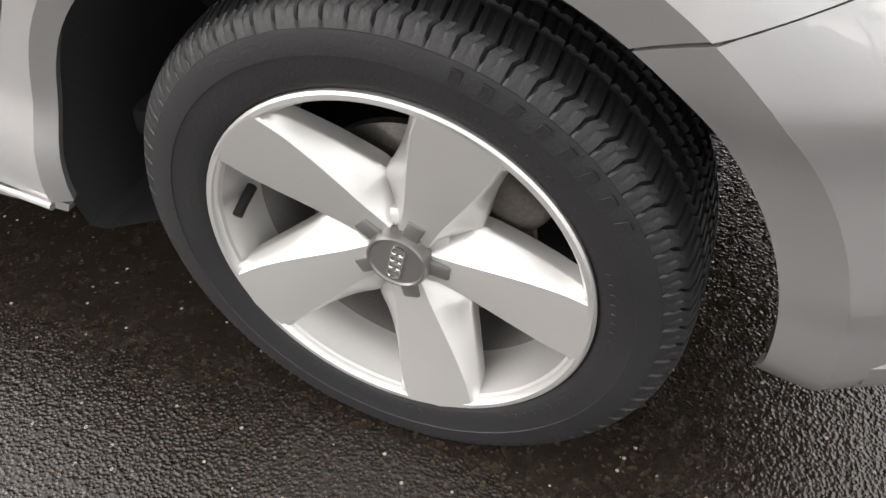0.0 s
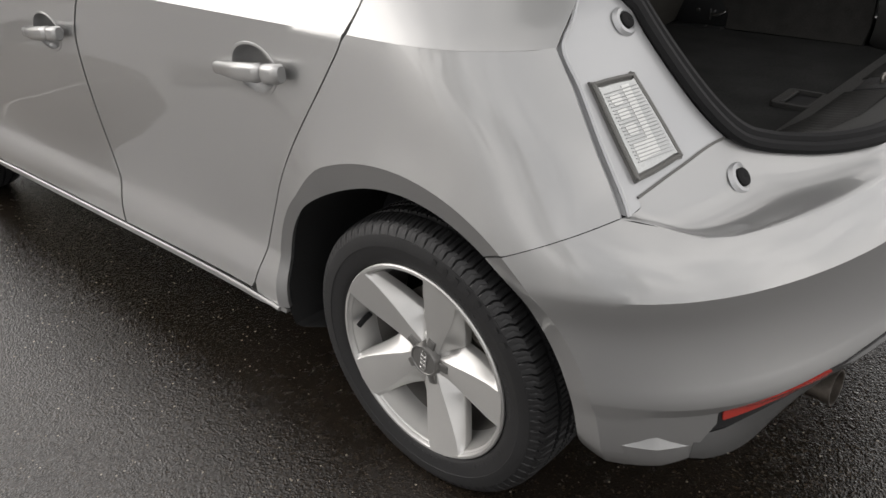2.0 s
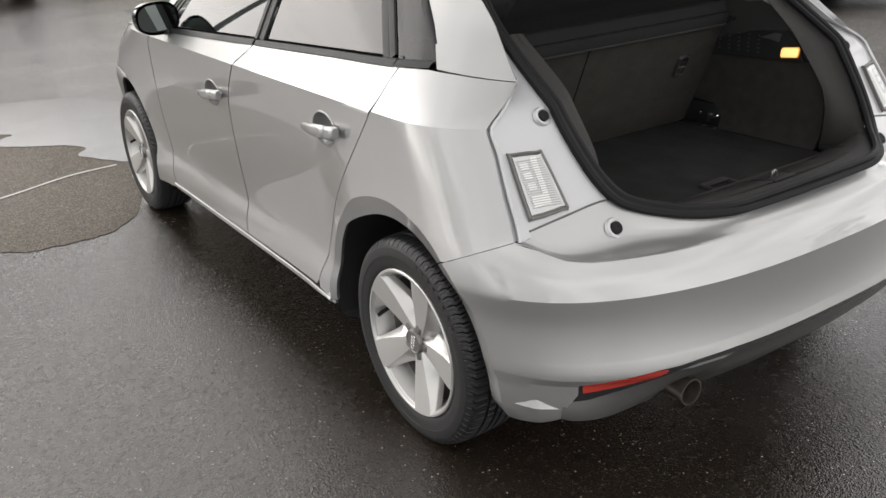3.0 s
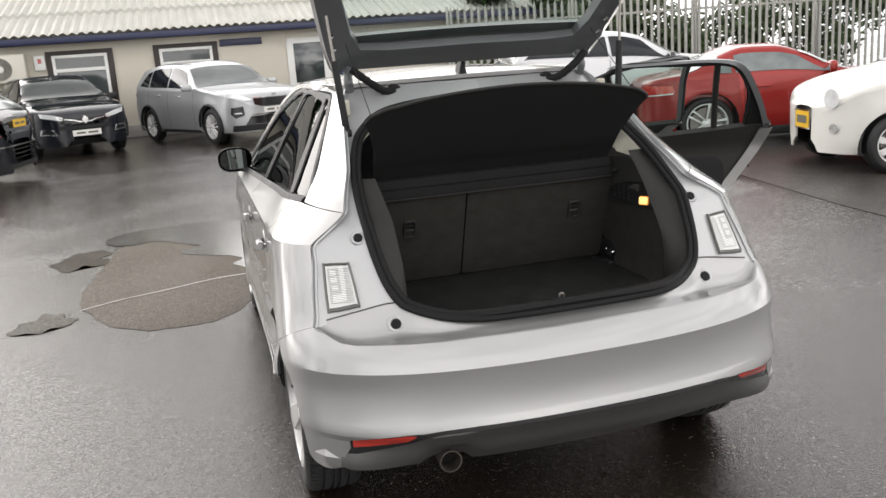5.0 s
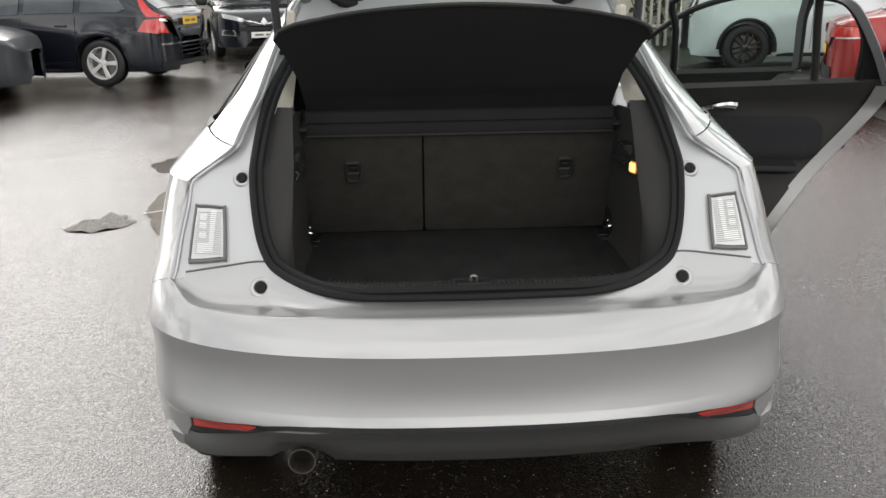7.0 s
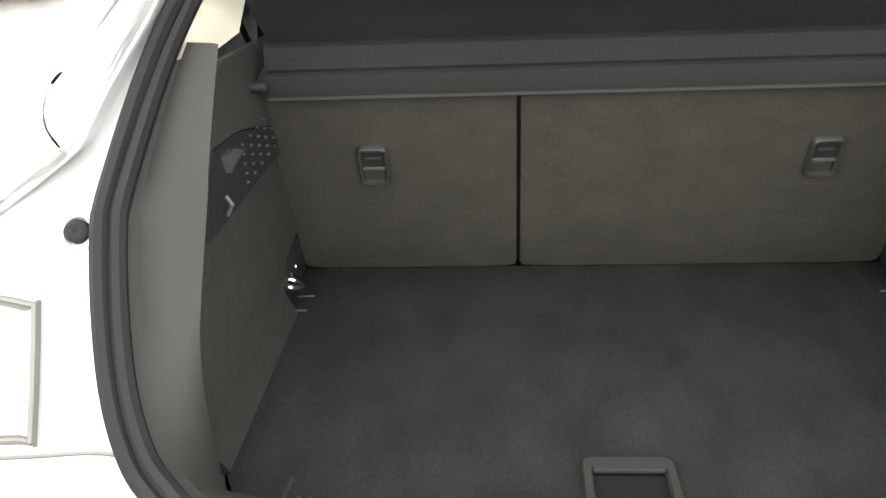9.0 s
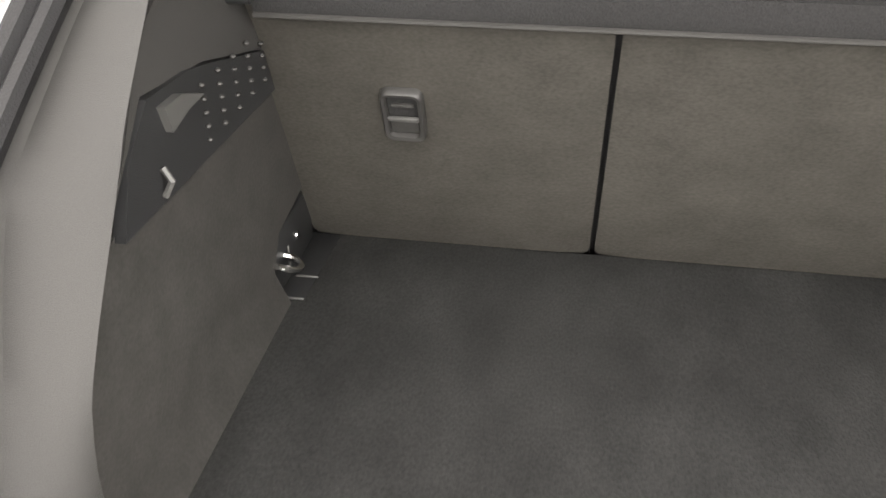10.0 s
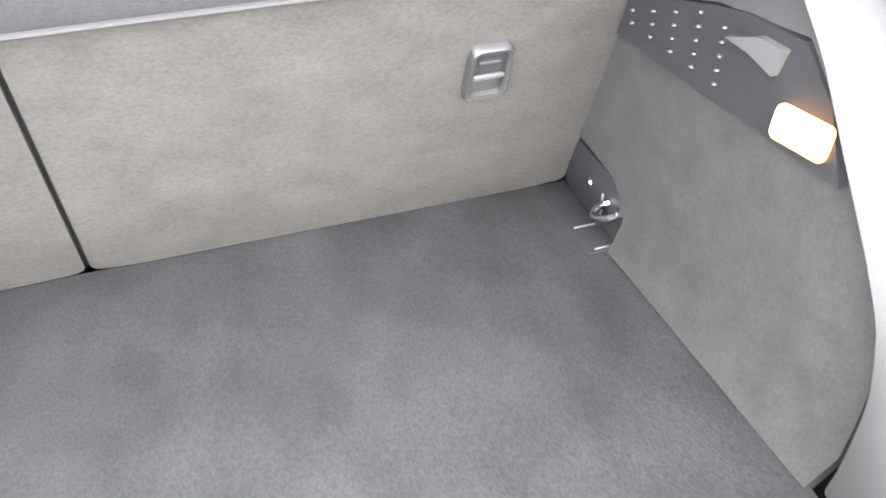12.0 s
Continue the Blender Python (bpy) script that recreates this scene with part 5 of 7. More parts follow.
DISC_ME = finish(lathe([(-0.020, 0.055), (-0.020, 0.075), (-0.016, 0.078), (-0.016, 0.126), (-0.006, 0.126), (-0.006, 0.06)], 64), "brake_disc", STEEL)
DRUM_ME = finish(lathe([(-0.035, 0.0), (-0.035, 0.045), (-0.030, 0.066), (-0.016, 0.068)], 40), "hub_carrier", STEEL)
CALIPER_ME = finish(block((0.07, 0.055, 0.11), (0.005, 0, 0), 0.016, 3), "brake_caliper", IRON)
VALVE_ME = finish(tube([(-0.045, 0, 0), (-0.066, 0.0, -0.006), (-0.080, 0.0, -0.012)], 0.0058, 8), "valve", RUBBER)
LETTER_ME = finish(block((0.0012, 0.010, 0.018), (0, 0, 0), 0.0003, 1), "raised_mark", TYRE)
SMALL_ME = finish(block((0.0010, 0.0045, 0.0055), (0, 0, 0), 0.0003, 1), "small_raised_mark", TYRE)


def child(name, me, parent, m=None, label=""):
    ob = new(name, me)
    ob.parent = parent
    if m is not None:
        ob.matrix_basis = m
    return tagged(ob, label)


def a1_wheel(place, turn):
    w = wheel_thing("wheel", place, turn, 0, car)
    tagged(w, "five-spoke silver alloy wheel with black road tyre")
    ty = child("tyre", TYRE_ME, w)
    rim = child("rim", RIM_ME, w)
    for k in range(5):
        child("spoke", SPOKE_ME, rim, pose(0, 0, 0, 95 + 72 * k - 90 + 90))
        child("cap_arm", ARM_ME, rim, pose(0, 0, 0, 95 + 72 * k))
    child("hub_boss", HUB_ME, rim)
    child("rim_barrel", BARREL_ME, rim, label="dusty inner wheel barrel, darkened for the shade behind the spokes")
    cap = child("centre_cap", CAP_ME, w, label="dark grey centre cap")
    for k in range(4):
        child("badge_ring", RING_ME, cap, pose(0, (k - 1.5) * -0.0022, (k - 1.5) * 0.0100))
    child("brake_disc", DISC_ME, w)
    child("hub_carrier", DRUM_ME, w)
    child("brake_caliper", CALIPER_ME, w, pose(0.01, -0.085, 0.065, -50))
    child("valve", VALVE_ME, rim, pose(0, 0.178, 0.022))
    # raised marks on the side wall
    for k in range(8):
        a = 58 - 6.0 * k
        child("raised_mark", LETTER_ME, ty, pose(0, 0, 0, a) @ pose(-0.0954, 0, 0.2525, 0, -4, 0))
    for k in range(64):
        if (k // 8) % 2 == 0 or k % 7 == 3:
            a = 3.2 * k + 20
            child("small_raised_mark", SMALL_ME, ty, pose(0, 0, 0, a) @ pose(-0.0916, 0, 0.2225, 0, -12, 0))
    return w


for sg, t in ((-1, 0), (1, 180)):
    for yc in (0.0, WHEELBASE):
        a1_wheel((sg * 0.7155, yc, WHEEL_Z), t)

# ---- open tailgate ----
H_Y, H_Z, OPEN = 0.335, 1.392, radians(46)


def gate(u, v, w=0.0):
    """A place on the raised tailgate: u across, v away from the hinge, w towards its outer face."""
    return Vector((u, H_Y - v * math.cos(OPEN) + w * math.sin(OPEN), H_Z + v * math.sin(OPEN) + w * math.cos(OPEN)))


gate_w = curve([(0.0, 0.50), (0.10, 0.53), (0.35, 0.585), (0.60, 0.64), (0.72, 0.69), (0.90, 0.71), (1.02, 0.66)])
pane_w = curve([(0.10, 0.40), (0.20, 0.455), (0.50, 0.51), (0.57, 0.48)])


for sg in (-1, 1):
    leg = [(sg * gate_w(v), v) for v in (0.02, 0.1, 0.2, 0.35, 0.5, 0.62)] + [(sg * pane_w(v), v) for v in (0.57, 0.5, 0.35, 0.2, 0.125)] + [(sg * 0.30, 0.115), (0.0, 0.12), (0.0, 0.02)]
    part("tailgate_frame", sheet(leg, lambda u, v: gate(u, v, 0.012 * smooth(0.0, 0.06, abs(u) - pane_w(max(0.1, v)) if v > 0.12 else 0.12 - v)), 0.04, 0.03, inside=(0, 0.6, 2.2), rim=0.035), HATCH_IN, car, "grey inner frame of the raised tailgate")
    rows = [[gate(sg * gate_w(v), v, 0.0), gate(sg * (gate_w(v) + 0.012), v, 0.025), gate(sg * (gate_w(v) + 0.006), v, 0.05)] for v in [0.02 + 0.98 * k / 14 for k in range(15)]]
    part("tailgate_edge", loft(rows), SILVER, car)
    for v in (0.14, 0.20):
        q = gate(sg * (gate_w(v) - 0.03), v, 0.0)
        part("bolt", moved(lathe([(0.0, 0.010), (-0.006, 0.010), (-0.008, 0.006), (-0.008, 0.0)], 12, "z"), Matrix.Translation(q) @ pose(0, 0, 0, -44)), CHROME, car)
    # gas strut, wiring sleeve, hinge, cord
    lo, hi = Vector((sg * 0.515, 0.10, 1.205)), gate(sg * 0.545, 0.30, -0.01)
    strut = part("gas_strut", tube([lo, lo.lerp(hi, 0.62)], 0.0125, 10), BLACK_PLASTIC, car, "black gas strut")
    part("strut_rod", tube([lo.lerp(hi, 0.6), hi], 0.005, 8), STEEL, strut)
    part("strut_end", tube([lo + Vector((-sg * 0.015, 0, 0)), lo + Vector((sg * 0.012, 0, 0))], 0.013, 10), BLACK_PLASTIC, strut)
    sleeve = spline([(sg * 0.30, 0.262, 1.325), (sg * 0.345, 0.245, 1.335), (sg * 0.40, 0.235, 1.372), (sg * 0.455, 0.245, 1.418)], 6)
    part("wiring_sleeve", tube(sleeve, lambda t: 0.0145 + 0.0012 * math.sin(60 * t), 10), RUBBER, car, "black rubber wiring sleeve")
    part("sleeve_grommet", moved(lathe([(-0.02, 0.030), (-0.004, 0.030), (0.0, 0.024), (0.0, 0.012)], 24, "y"), pose(sg * 0.30, 0.262, 1.325, 0, 0, 180)), RUBBER, car)
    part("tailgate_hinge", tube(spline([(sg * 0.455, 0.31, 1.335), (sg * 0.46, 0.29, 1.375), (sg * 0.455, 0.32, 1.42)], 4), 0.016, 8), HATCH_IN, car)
    part("shelf_cord", tube([shelf_at(sg * 0.47, 0.30), gate(sg * 0.47, 0.16, -0.005)], 0.0016, 5), RUBBER, car)
pane = [(-pane_w(v), v) for v in (0.12, 0.2, 0.35, 0.5, 0.58)] + [(pane_w(v), v) for v in (0.58, 0.5, 0.35, 0.2, 0.12)]
part("rear_window", sheet(pane, lambda u, v: gate(u, v, 0.03 + 0.02 * (1 - (u / 0.5) ** 2)), 0.08, 0.06), CLEAR_GLASS, car, "tailgate window")
lower = [(-gate_w(v), v) for v in (0.60, 0.72, 0.9, 1.02)] + [(gate_w(v), v) for v in (1.02, 0.9, 0.72, 0.60)]
part("tailgate_trim", sheet(lower, lambda u, v: gate(u, v, -0.01 + 0.06 * smooth(0.9, 1.05, v)), 0.08, 0.06, inside=(0, 0.6, 3), rim=0.04), BLACK_PLASTIC, car)
part("tailgate_outer", sheet([(-gate_w(v), v) for v in (0.60, 0.72, 0.9, 1.02)] + [(gate_w(v), v) for v in (1.02, 0.9, 0.72, 0.60)], lambda u, v: gate(u, v, 0.07 + 0.03 * (1 - (u / 0.7) ** 2) * smooth(1.03, 0.9, v)), 0.08, 0.05, inside=(0, -1.5, 1.2), rim=0.02), SILVER, car)
part("roof_spoiler", sheet([(-0.50, 0.0), (0.50, 0.0), (0.47, 0.16), (-0.47, 0.16)], lambda u, v: gate(u, v, 0.045 + 0.015 * (1 - (u / 0.5) ** 2)), 0.06, 0.04, inside=(0, -1.5, 1.2), rim=0.015), SILVER, car)


# ---- ground ----
def asphalt(name, base, dry, wet_rough, warm=(1.0, 1.0, 1.0), wet_shift=0.0, spec=0.5):
    """Wet asphalt: dark binder with pale stone chips, a glossy film that comes and goes."""
    m = bpy.data.materials.new(name)
    m.use_nodes = True
    n, l = m.node_tree.nodes, m.node_tree.links
    p = n["Principled BSDF"]
    tc = n.new("ShaderNodeTexCoord")
    vor, chips, mid, big, spots = n.new("ShaderNodeTexVoronoi"), n.new("ShaderNodeTexVoronoi"), n.new("ShaderNodeTexNoise"), n.new("ShaderNodeTexNoise"), n.new("ShaderNodeTexNoise")
    vor.inputs["Scale"].default_value, chips.inputs["Scale"].default_value = 210.0, 105.0
    mid.inputs["Scale"].default_value, mid.inputs["Detail"].default_value = 14.0, 6.0
    big.inputs["Scale"].default_value, big.inputs["Detail"].default_value = 0.55, 7.0
    big.inputs["Distortion"].default_value = 0.6
    spots.inputs["Scale"].default_value, spots.inputs["Detail"].default_value = 90.0, 4.0
    for t in (vor, chips, mid, big, spots):
        l.new(tc.outputs["Object"], t.inputs["Vector"])
    tone = n.new("ShaderNodeMixRGB")
    tone.inputs[1].default_value = (*[base * 0.75 * c for c in warm], 1)
    tone.inputs[2].default_value = (*[base * 1.3 * c for c in warm], 1)
    l.new(mid.outputs["Fac"], tone.inputs[0])
    grain = n.new("ShaderNodeMixRGB")
    grain.blend_type, grain.inputs[0].default_value = "OVERLAY", 0.85
    l.new(tone.outputs[0], grain.inputs[1])
    l.new(spots.outputs["Fac"], grain.inputs[2])
    pick = n.new("ShaderNodeMath")
    pick.operation, pick.inputs[1].default_value = "GREATER_THAN", 0.955
    sep = n.new("ShaderNodeSeparateColor")
    l.new(chips.outputs["Color"], sep.inputs[0])
    l.new(sep.outputs[0], pick.inputs[0])
    near = n.new("ShaderNodeMath")
    near.operation, near.inputs[1].default_value = "LESS_THAN", 0.26
    l.new(chips.outputs["Distance"], near.inputs[0])
    both = n.new("ShaderNodeMath")
    both.operation = "MULTIPLY"
    l.new(pick.outputs[0], both.inputs[0])
    l.new(near.outputs[0], both.inputs[1])
    stone = n.new("ShaderNodeMixRGB")
    stone.inputs[2].default_value = (0.30, 0.27, 0.22, 1)
    l.new(both.outputs[0], stone.inputs[0])
    l.new(grain.outputs[0], stone.inputs[1])
    sep2, fleck, flecks = n.new("ShaderNodeSeparateColor"), n.new("ShaderNodeMapRange"), n.new("ShaderNodeMixRGB")
    l.new(vor.outputs["Color"], sep2.inputs[0])
    l.new(sep2.outputs[0], fleck.inputs[0])
    fleck.inputs[1].default_value, fleck.inputs[2].default_value, fleck.inputs[4].default_value = 0.72, 1.0, 0.9
    flecks.inputs[2].default_value = (base * 3.0 * warm[0], base * 2.9 * warm[1], base * 2.7 * warm[2], 1)
    l.new(fleck.outputs[0], flecks.inputs[0])
    l.new(stone.outputs[0], flecks.inputs[1])
    l.new(flecks.outputs[0], p.inputs["Base Color"])
    film = n.new("ShaderNodeMapRange")
    film.inputs[1].default_value, film.inputs[2].default_value = 0.38 + wet_shift, 0.62 + wet_shift
    film.inputs[3].default_value, film.inputs[4].default_value = wet_rough, dry
    film.interpolation_type = "SMOOTHSTEP"
    l.new(big.outputs["Fac"], film.inputs[0])
    grit, patchy = n.new("ShaderNodeTexNoise"), n.new("ShaderNodeMath")
    grit.inputs["Scale"].default_value, grit.inputs["Detail"].default_value, grit.inputs["Roughness"].default_value = 34.0, 4.0, 0.65
    l.new(tc.outputs["Object"], grit.inputs["Vector"])
    gloss = n.new("ShaderNodeMapRange")
    gloss.inputs[1].default_value, gloss.inputs[2].default_value = 0.32, 0.68
    gloss.inputs[3].default_value, gloss.inputs[4].default_value = -0.08, 0.16
    l.new(grit.outputs["Fac"], gloss.inputs[0])
    patchy.operation, patchy.use_clamp = "ADD", True
    l.new(film.outputs[0], patchy.inputs[0])
    l.new(gloss.outputs[0], patchy.inputs[1])
    l.new(patchy.outputs[0], p.inputs["Roughness"])
    p.inputs["Specular IOR Level"].default_value = spec
    lump, rough_top, add = n.new("ShaderNodeTexNoise"), n.new("ShaderNodeMath"), n.new("ShaderNodeMath")
    lump.inputs["Scale"].default_value, lump.inputs["Detail"].default_value = 95.0, 2.0
    l.new(tc.outputs["Object"], lump.inputs["Vector"])
    rough_top.operation, rough_top.inputs[1].default_value = "MULTIPLY_ADD", 0.9
    add.operation = "ADD"
    l.new(lump.outputs["Fac"], rough_top.inputs[0])
    l.new(spots.outputs["Fac"], rough_top.inputs[2])
    l.new(vor.outputs["Distance"], add.inputs[0])
    l.new(rough_top.outputs[0], add.inputs[1])
    u = n.new("ShaderNodeBump")
    u.inputs["Distance"].default_value = 0.0025
    u.inputs["Strength"].default_value = 0.52
    l.new(add.outputs[0], u.inputs["Height"])
    l.new(u.outputs[0], p.inputs["Normal"])
    return m


ASPHALT = asphalt("wet_asphalt", 0.0115, 0.19, 0.06, (1.26, 0.98, 0.72), spec=0.78)
ASPHALT_DRY = asphalt("drier_asphalt", 0.080, 0.75, 0.60, (1.12, 0.98, 0.82), spec=0.2)
ASPHALT_WORN = asphalt("worn_asphalt", 0.026, 0.55, 0.34, (1.12, 0.98, 0.88), 0.05, 0.4)
WATER = asphalt("muddy_hollow", 0.036, 0.80, 0.45, (1.15, 1.0, 0.78), spec=0.2)

ground = new("ground", finish(sheet([(-70, -60), (70, -60), (70, 80), (-70, 80)], lambda x, y: Vector((x, y, 0)), 10, 10), "ground", ASPHALT))
tagged(ground, "wet dark asphalt of a car sales yard", "ground", kind="structure")


def ragged(line, seed, amp, per=6):
    """A closed outline made finer, its edge wandering at several scales."""
    rnd_ = random.Random(seed)
    waves = [(rnd_.uniform(0, 6.28), rnd_.uniform(0, 6.28)) for _ in range(7)]
    pts = spline(line, per, closed=True)
    n, out = len(pts), []
    for k, (x, y) in enumerate(pts):
        q = 2 * math.pi * k / n
        f = sum(amp * 0.72**j * math.sin((5 * 1.75**j // 1) * q + waves[j][0]) for j in range(7))
        g = sum(amp * 0.72**j * math.sin((6 * 1.75**j // 1) * q + waves[j][1]) for j in range(7))
        out.append((x + f * 0.6, y + g))
    return out


def blot(cx, cy, rx, ry, seed, z, name, mat, label, wob=0.28, n=72, turn=0.0):
    """An irregular flat patch lying on the ground."""
    rnd = random.Random(seed)
    ph = [rnd.uniform(0, 6.28) for _ in range(9)]
    pts = []
    for k in range(n):
        a = 2 * math.pi * k / n
        r = 1 + wob * sum(math.sin((j + 2) * a + ph[j]) / (j + 2) for j in range(9))
        x, y = rx * r * math.cos(a), ry * r * math.sin(a)
        pts.append((cx + x * math.cos(turn) - y * math.sin(turn), cy + x * math.sin(turn) + y * math.cos(turn)))
    bm = bmesh.new()
    bm.faces.new([bm.verts.new((x, y, z)) for x, y in ragged(pts, seed, 0.010, 3)])
    bmesh.ops.triangulate(bm, faces=bm.faces[:])
    ob = new(name, finish(bm, name, mat))
    return tagged(ob, label, "ground", kind="structure")


patch_pts = spline([(-0.90, 2.42), (-1.30, 2.22), (-1.62, 2.42), (-1.76, 2.72), (-1.86, 3.02), (-1.90, 3.6), (-1.84, 4.1), (-1.80, 4.55), (-1.72, 5.0), (-1.36, 5.45), (-1.0, 5.55), (-0.74, 5.2), (-0.52, 4.3), (-0.66, 3.3)], 8, closed=True)
bm = bmesh.new()
bm.faces.new([bm.verts.new((x, y, 0.0025)) for x, y in ragged(patch_pts, 3, 0.014, 3)])
bmesh.ops.triangulate(bm, faces=bm.faces[:])
tagged(new("road_patch", finish(bm, "road_patch", ASPHALT_DRY)), "drier brownish asphalt patch beside the parked hatchback", "ground", kind="structure")

strip = [(2.6, -9.0), (3.35, -3.0), (4.0, 3.0), (4.4, 5.2), (4.75, 7.2), (5.3, 11.0), (5.6, 15.0), (16.0, 12.5), (16.0, -9.0)]
bm = bmesh.new()
bm.faces.new([bm.verts.new((x, y, 0.004)) for x, y in strip])
tagged(new("yard_strip", finish(bm, "yard_strip", ASPHALT_WORN)), "darker worn asphalt strip under the parked cars", "ground", kind="structure")

PUDDLE = material("standing_water", (0.028, 0.026, 0.023), 0.20, 0, 0.3, 3, 0.0, 0.0, 200, rough_vary=0.06)
shore = spline([(-0.60, 3.35), (-0.85, 3.70), (-0.80, 3.95), (-1.25, 4.40), (-1.10, 4.65), (-1.45, 5.05), (-1.70, 5.0), (-1.90, 5.30), (-1.75, 5.65), (-1.30, 5.80), (-0.80, 5.72), (-0.30, 5.3), (-0.2, 4.6), (-0.35, 3.9)], 8, closed=True)
bm = bmesh.new()
bm.faces.new([bm.verts.new((x, y, 0.0065)) for x, y in ragged(shore, 8, 0.014, 3)])
bmesh.ops.triangulate(bm, faces=bm.faces[:])
tagged(new("puddle", finish(bm, "puddle", PUDDLE)), "shallow puddle standing along the asphalt patch", "puddle", kind="structure")

# water standing along the patch's edge and in hollows
for k, (cx, cy, rx, ry, turn) in enumerate(((-2.02, 4.6, 0.24, 0.30, 0.2), (-2.05, 2.72, 0.16, 0.20, 0.5))):
    blot(cx, cy, rx, ry, 20 + k, 0.003, "mud_patch", WATER, "dark muddy hollow in the wet asphalt", 0.4, 90, turn)
# glint of water in the joint, painted as a pale strip
line = spline([(-1.86, 2.93), (-1.75, 3.0), (-1.61, 3.08), (-1.3, 3.2), (-1.0, 3.33), (-0.73, 3.36)], 6)
bm = loft([[Vector((x, y - 0.011, 0.006)), Vector((x, y + 0.011, 0.006))] for x, y in line])
tagged(new("joint_line", finish(bm, "joint_line", material("joint_glint_paint", (0.40, 0.39, 0.36), 0.4, 0, 0.4, 8))), "thin joint across the asphalt patch, its wet glint painted pale", "ground", kind="structure")

# ---- dealer's office building ----
WALL_Y = 19.2
PANEL = material("cream_wall_panel", (0.62, 0.58, 0.49), 0.6, 0, 0.10, 0.9, 0.15, 0.05, 60)
BLUE = material("blue_fascia_paint", (0.015, 0.021, 0.065), 0.35, 0, 0.2, 2)
ROOFING = material("weathered_corrugated_roof", (0.47, 0.46, 0.42), 0.6, 0, 0.25, 1.4, 0.3, 0.1, 40, stretch=(4, 0.6, 1))
UPVC = material("white_window_plastic", (0.78, 0.78, 0.75), 0.4, 0, 0.06, 3)
BROWN = material("dark_brown_frame", (0.03, 0.022, 0.018), 0.5, 0, 0.2, 4)
OFF_GLASS = material("office_window_glass", (0.03, 0.04, 0.04), 0.05, 0, 0.3, 1.2, coat=1.0)
# pale colour stands in for sky reflected in the panes and curtains behind
PALE_PANE_GLASS = material("pale_reflected_pane", (0.36, 0.34, 0.29), 0.08, 0, 0.35, 1.6, coat=0.6)
office = thing("office_building", "cream single-storey sales office with a corrugated roof and blue fascia", "building")
part("wall", block((30, 0.2, 2.5), (-4, WALL_Y + 0.1, 1.25), 0.01), PANEL, office, "cream panelled wall")
for k in range(13):
    part("cover_strip", block((0.045, 0.014, 2.4), (-17 + 2.05 * k, WALL_Y - 0.007, 1.2), 0.004, 1), PANEL, office)
part("plinth", block((30, 0.05, 0.28), (-4, WALL_Y - 0.025, 0.14), 0.01), material("grey_plinth", (0.30, 0.29, 0.27), 0.8, 0, 0.2, 3, 0.3, 0.3, 50), office)
part("fascia", block((30.4, 0.10, 0.15), (-4, WALL_Y - 0.42, 2.33), 0.015), BLUE, office, "dark blue fascia board")
part("soffit", block((30.2, 0.42, 0.03), (-4, WALL_Y - 0.2, 2.27), 0.004), BROWN, office)
rows = []
for k in range(601):
    x = -19.3 + 30.6 * k / 600
    h = 0.030 * math.sin(2 * math.pi * x / 0.20)
    rows.append([Vector((x, WALL_Y - 0.52, 2.45 + h)), Vector((x, WALL_Y + 1.1, 2.95 + h)), Vector((x, WALL_Y + 1.1, 3.03 + h)), Vector((x, WALL_Y + 7.5, 4.9 + h))])
part("roof", loft(rows), ROOFING, office, "weathered pale corrugated sheet roof")
part("side_wall", block((0.2, 7.5, 2.75), (11.0, WALL_Y + 3.8, 1.375), 0.01), PANEL, office)


def office_window(x, z0, w, h, pane_mat):
    win = part("window", block((w + 0.26, 0.05, h + 0.20), (x, WALL_Y - 0.025, z0 + h / 2), 0.008), BROWN, office, "white window in a dark brown surround")
    for dx, dz, sx, sz in ((-w / 2 + 0.035, 0, 0.07, h), (w / 2 - 0.035, 0, 0.07, h), (0, h / 2 - 0.035, w - 0.142, 0.07), (0, -h / 2 + 0.035, w - 0.142, 0.07), (0, h * 0.18, w - 0.142, 0.08)):
        part("frame", block((sx, 0.05, sz), (x + dx, WALL_Y - 0.065, z0 + h / 2 + dz), 0.008), UPVC, win)
    part("pane", block((w - 0.1, 0.012, h - 0.1), (x, WALL_Y - 0.055, z0 + h / 2), 0.002, 1), pane_mat, win)


for x, z0, w, h in ((-3.32, 0.92, 1.20, 1.08), (-0.95, 0.92, 1.22, 1.08), (-7.5, 1.0, 2.3, 1.1), (-10.2, 1.0, 2.3, 1.1)):
    office_window(x, z0, w, h, OFF_GLASS if x > -5 else PALE_PANE_GLASS)
door = part("office_door", block((1.05, 0.05, 2.05), (1.95, WALL_Y - 0.02, 1.03), 0.01), UPVC, office, "white half-glazed office door")
part("door_pane", block((0.72, 0.02, 0.95), (1.95, WALL_Y - 0.05, 1.45), 0.004), OFF_GLASS, door)
part("door_panel", block((0.72, 0.02, 0.60), (1.95, WALL_Y - 0.05, 0.50), 0.01), UPVC, door)
part("downpipe", tube([(2.72, WALL_Y - 0.08, 0.05), (2.72, WALL_Y - 0.08, 2.25)], 0.05, 10), BLUE, office, "dark blue downpipe")
part("downpipe", tube([(-5.55, WALL_Y - 0.08, 0.05), (-5.55, WALL_Y - 0.08, 2.25)], 0.04, 10), UPVC, office)
part("sign", block((1.0, 0.03, 0.16), (0.35, WALL_Y - 0.03, 2.05), 0.004), BLUE, office)
ac = thing("air_conditioner", "cream wall-mounted air conditioning unit with a round fan grille", "air conditioner", place=(-4.85, WALL_Y - 0.22, 1.46))
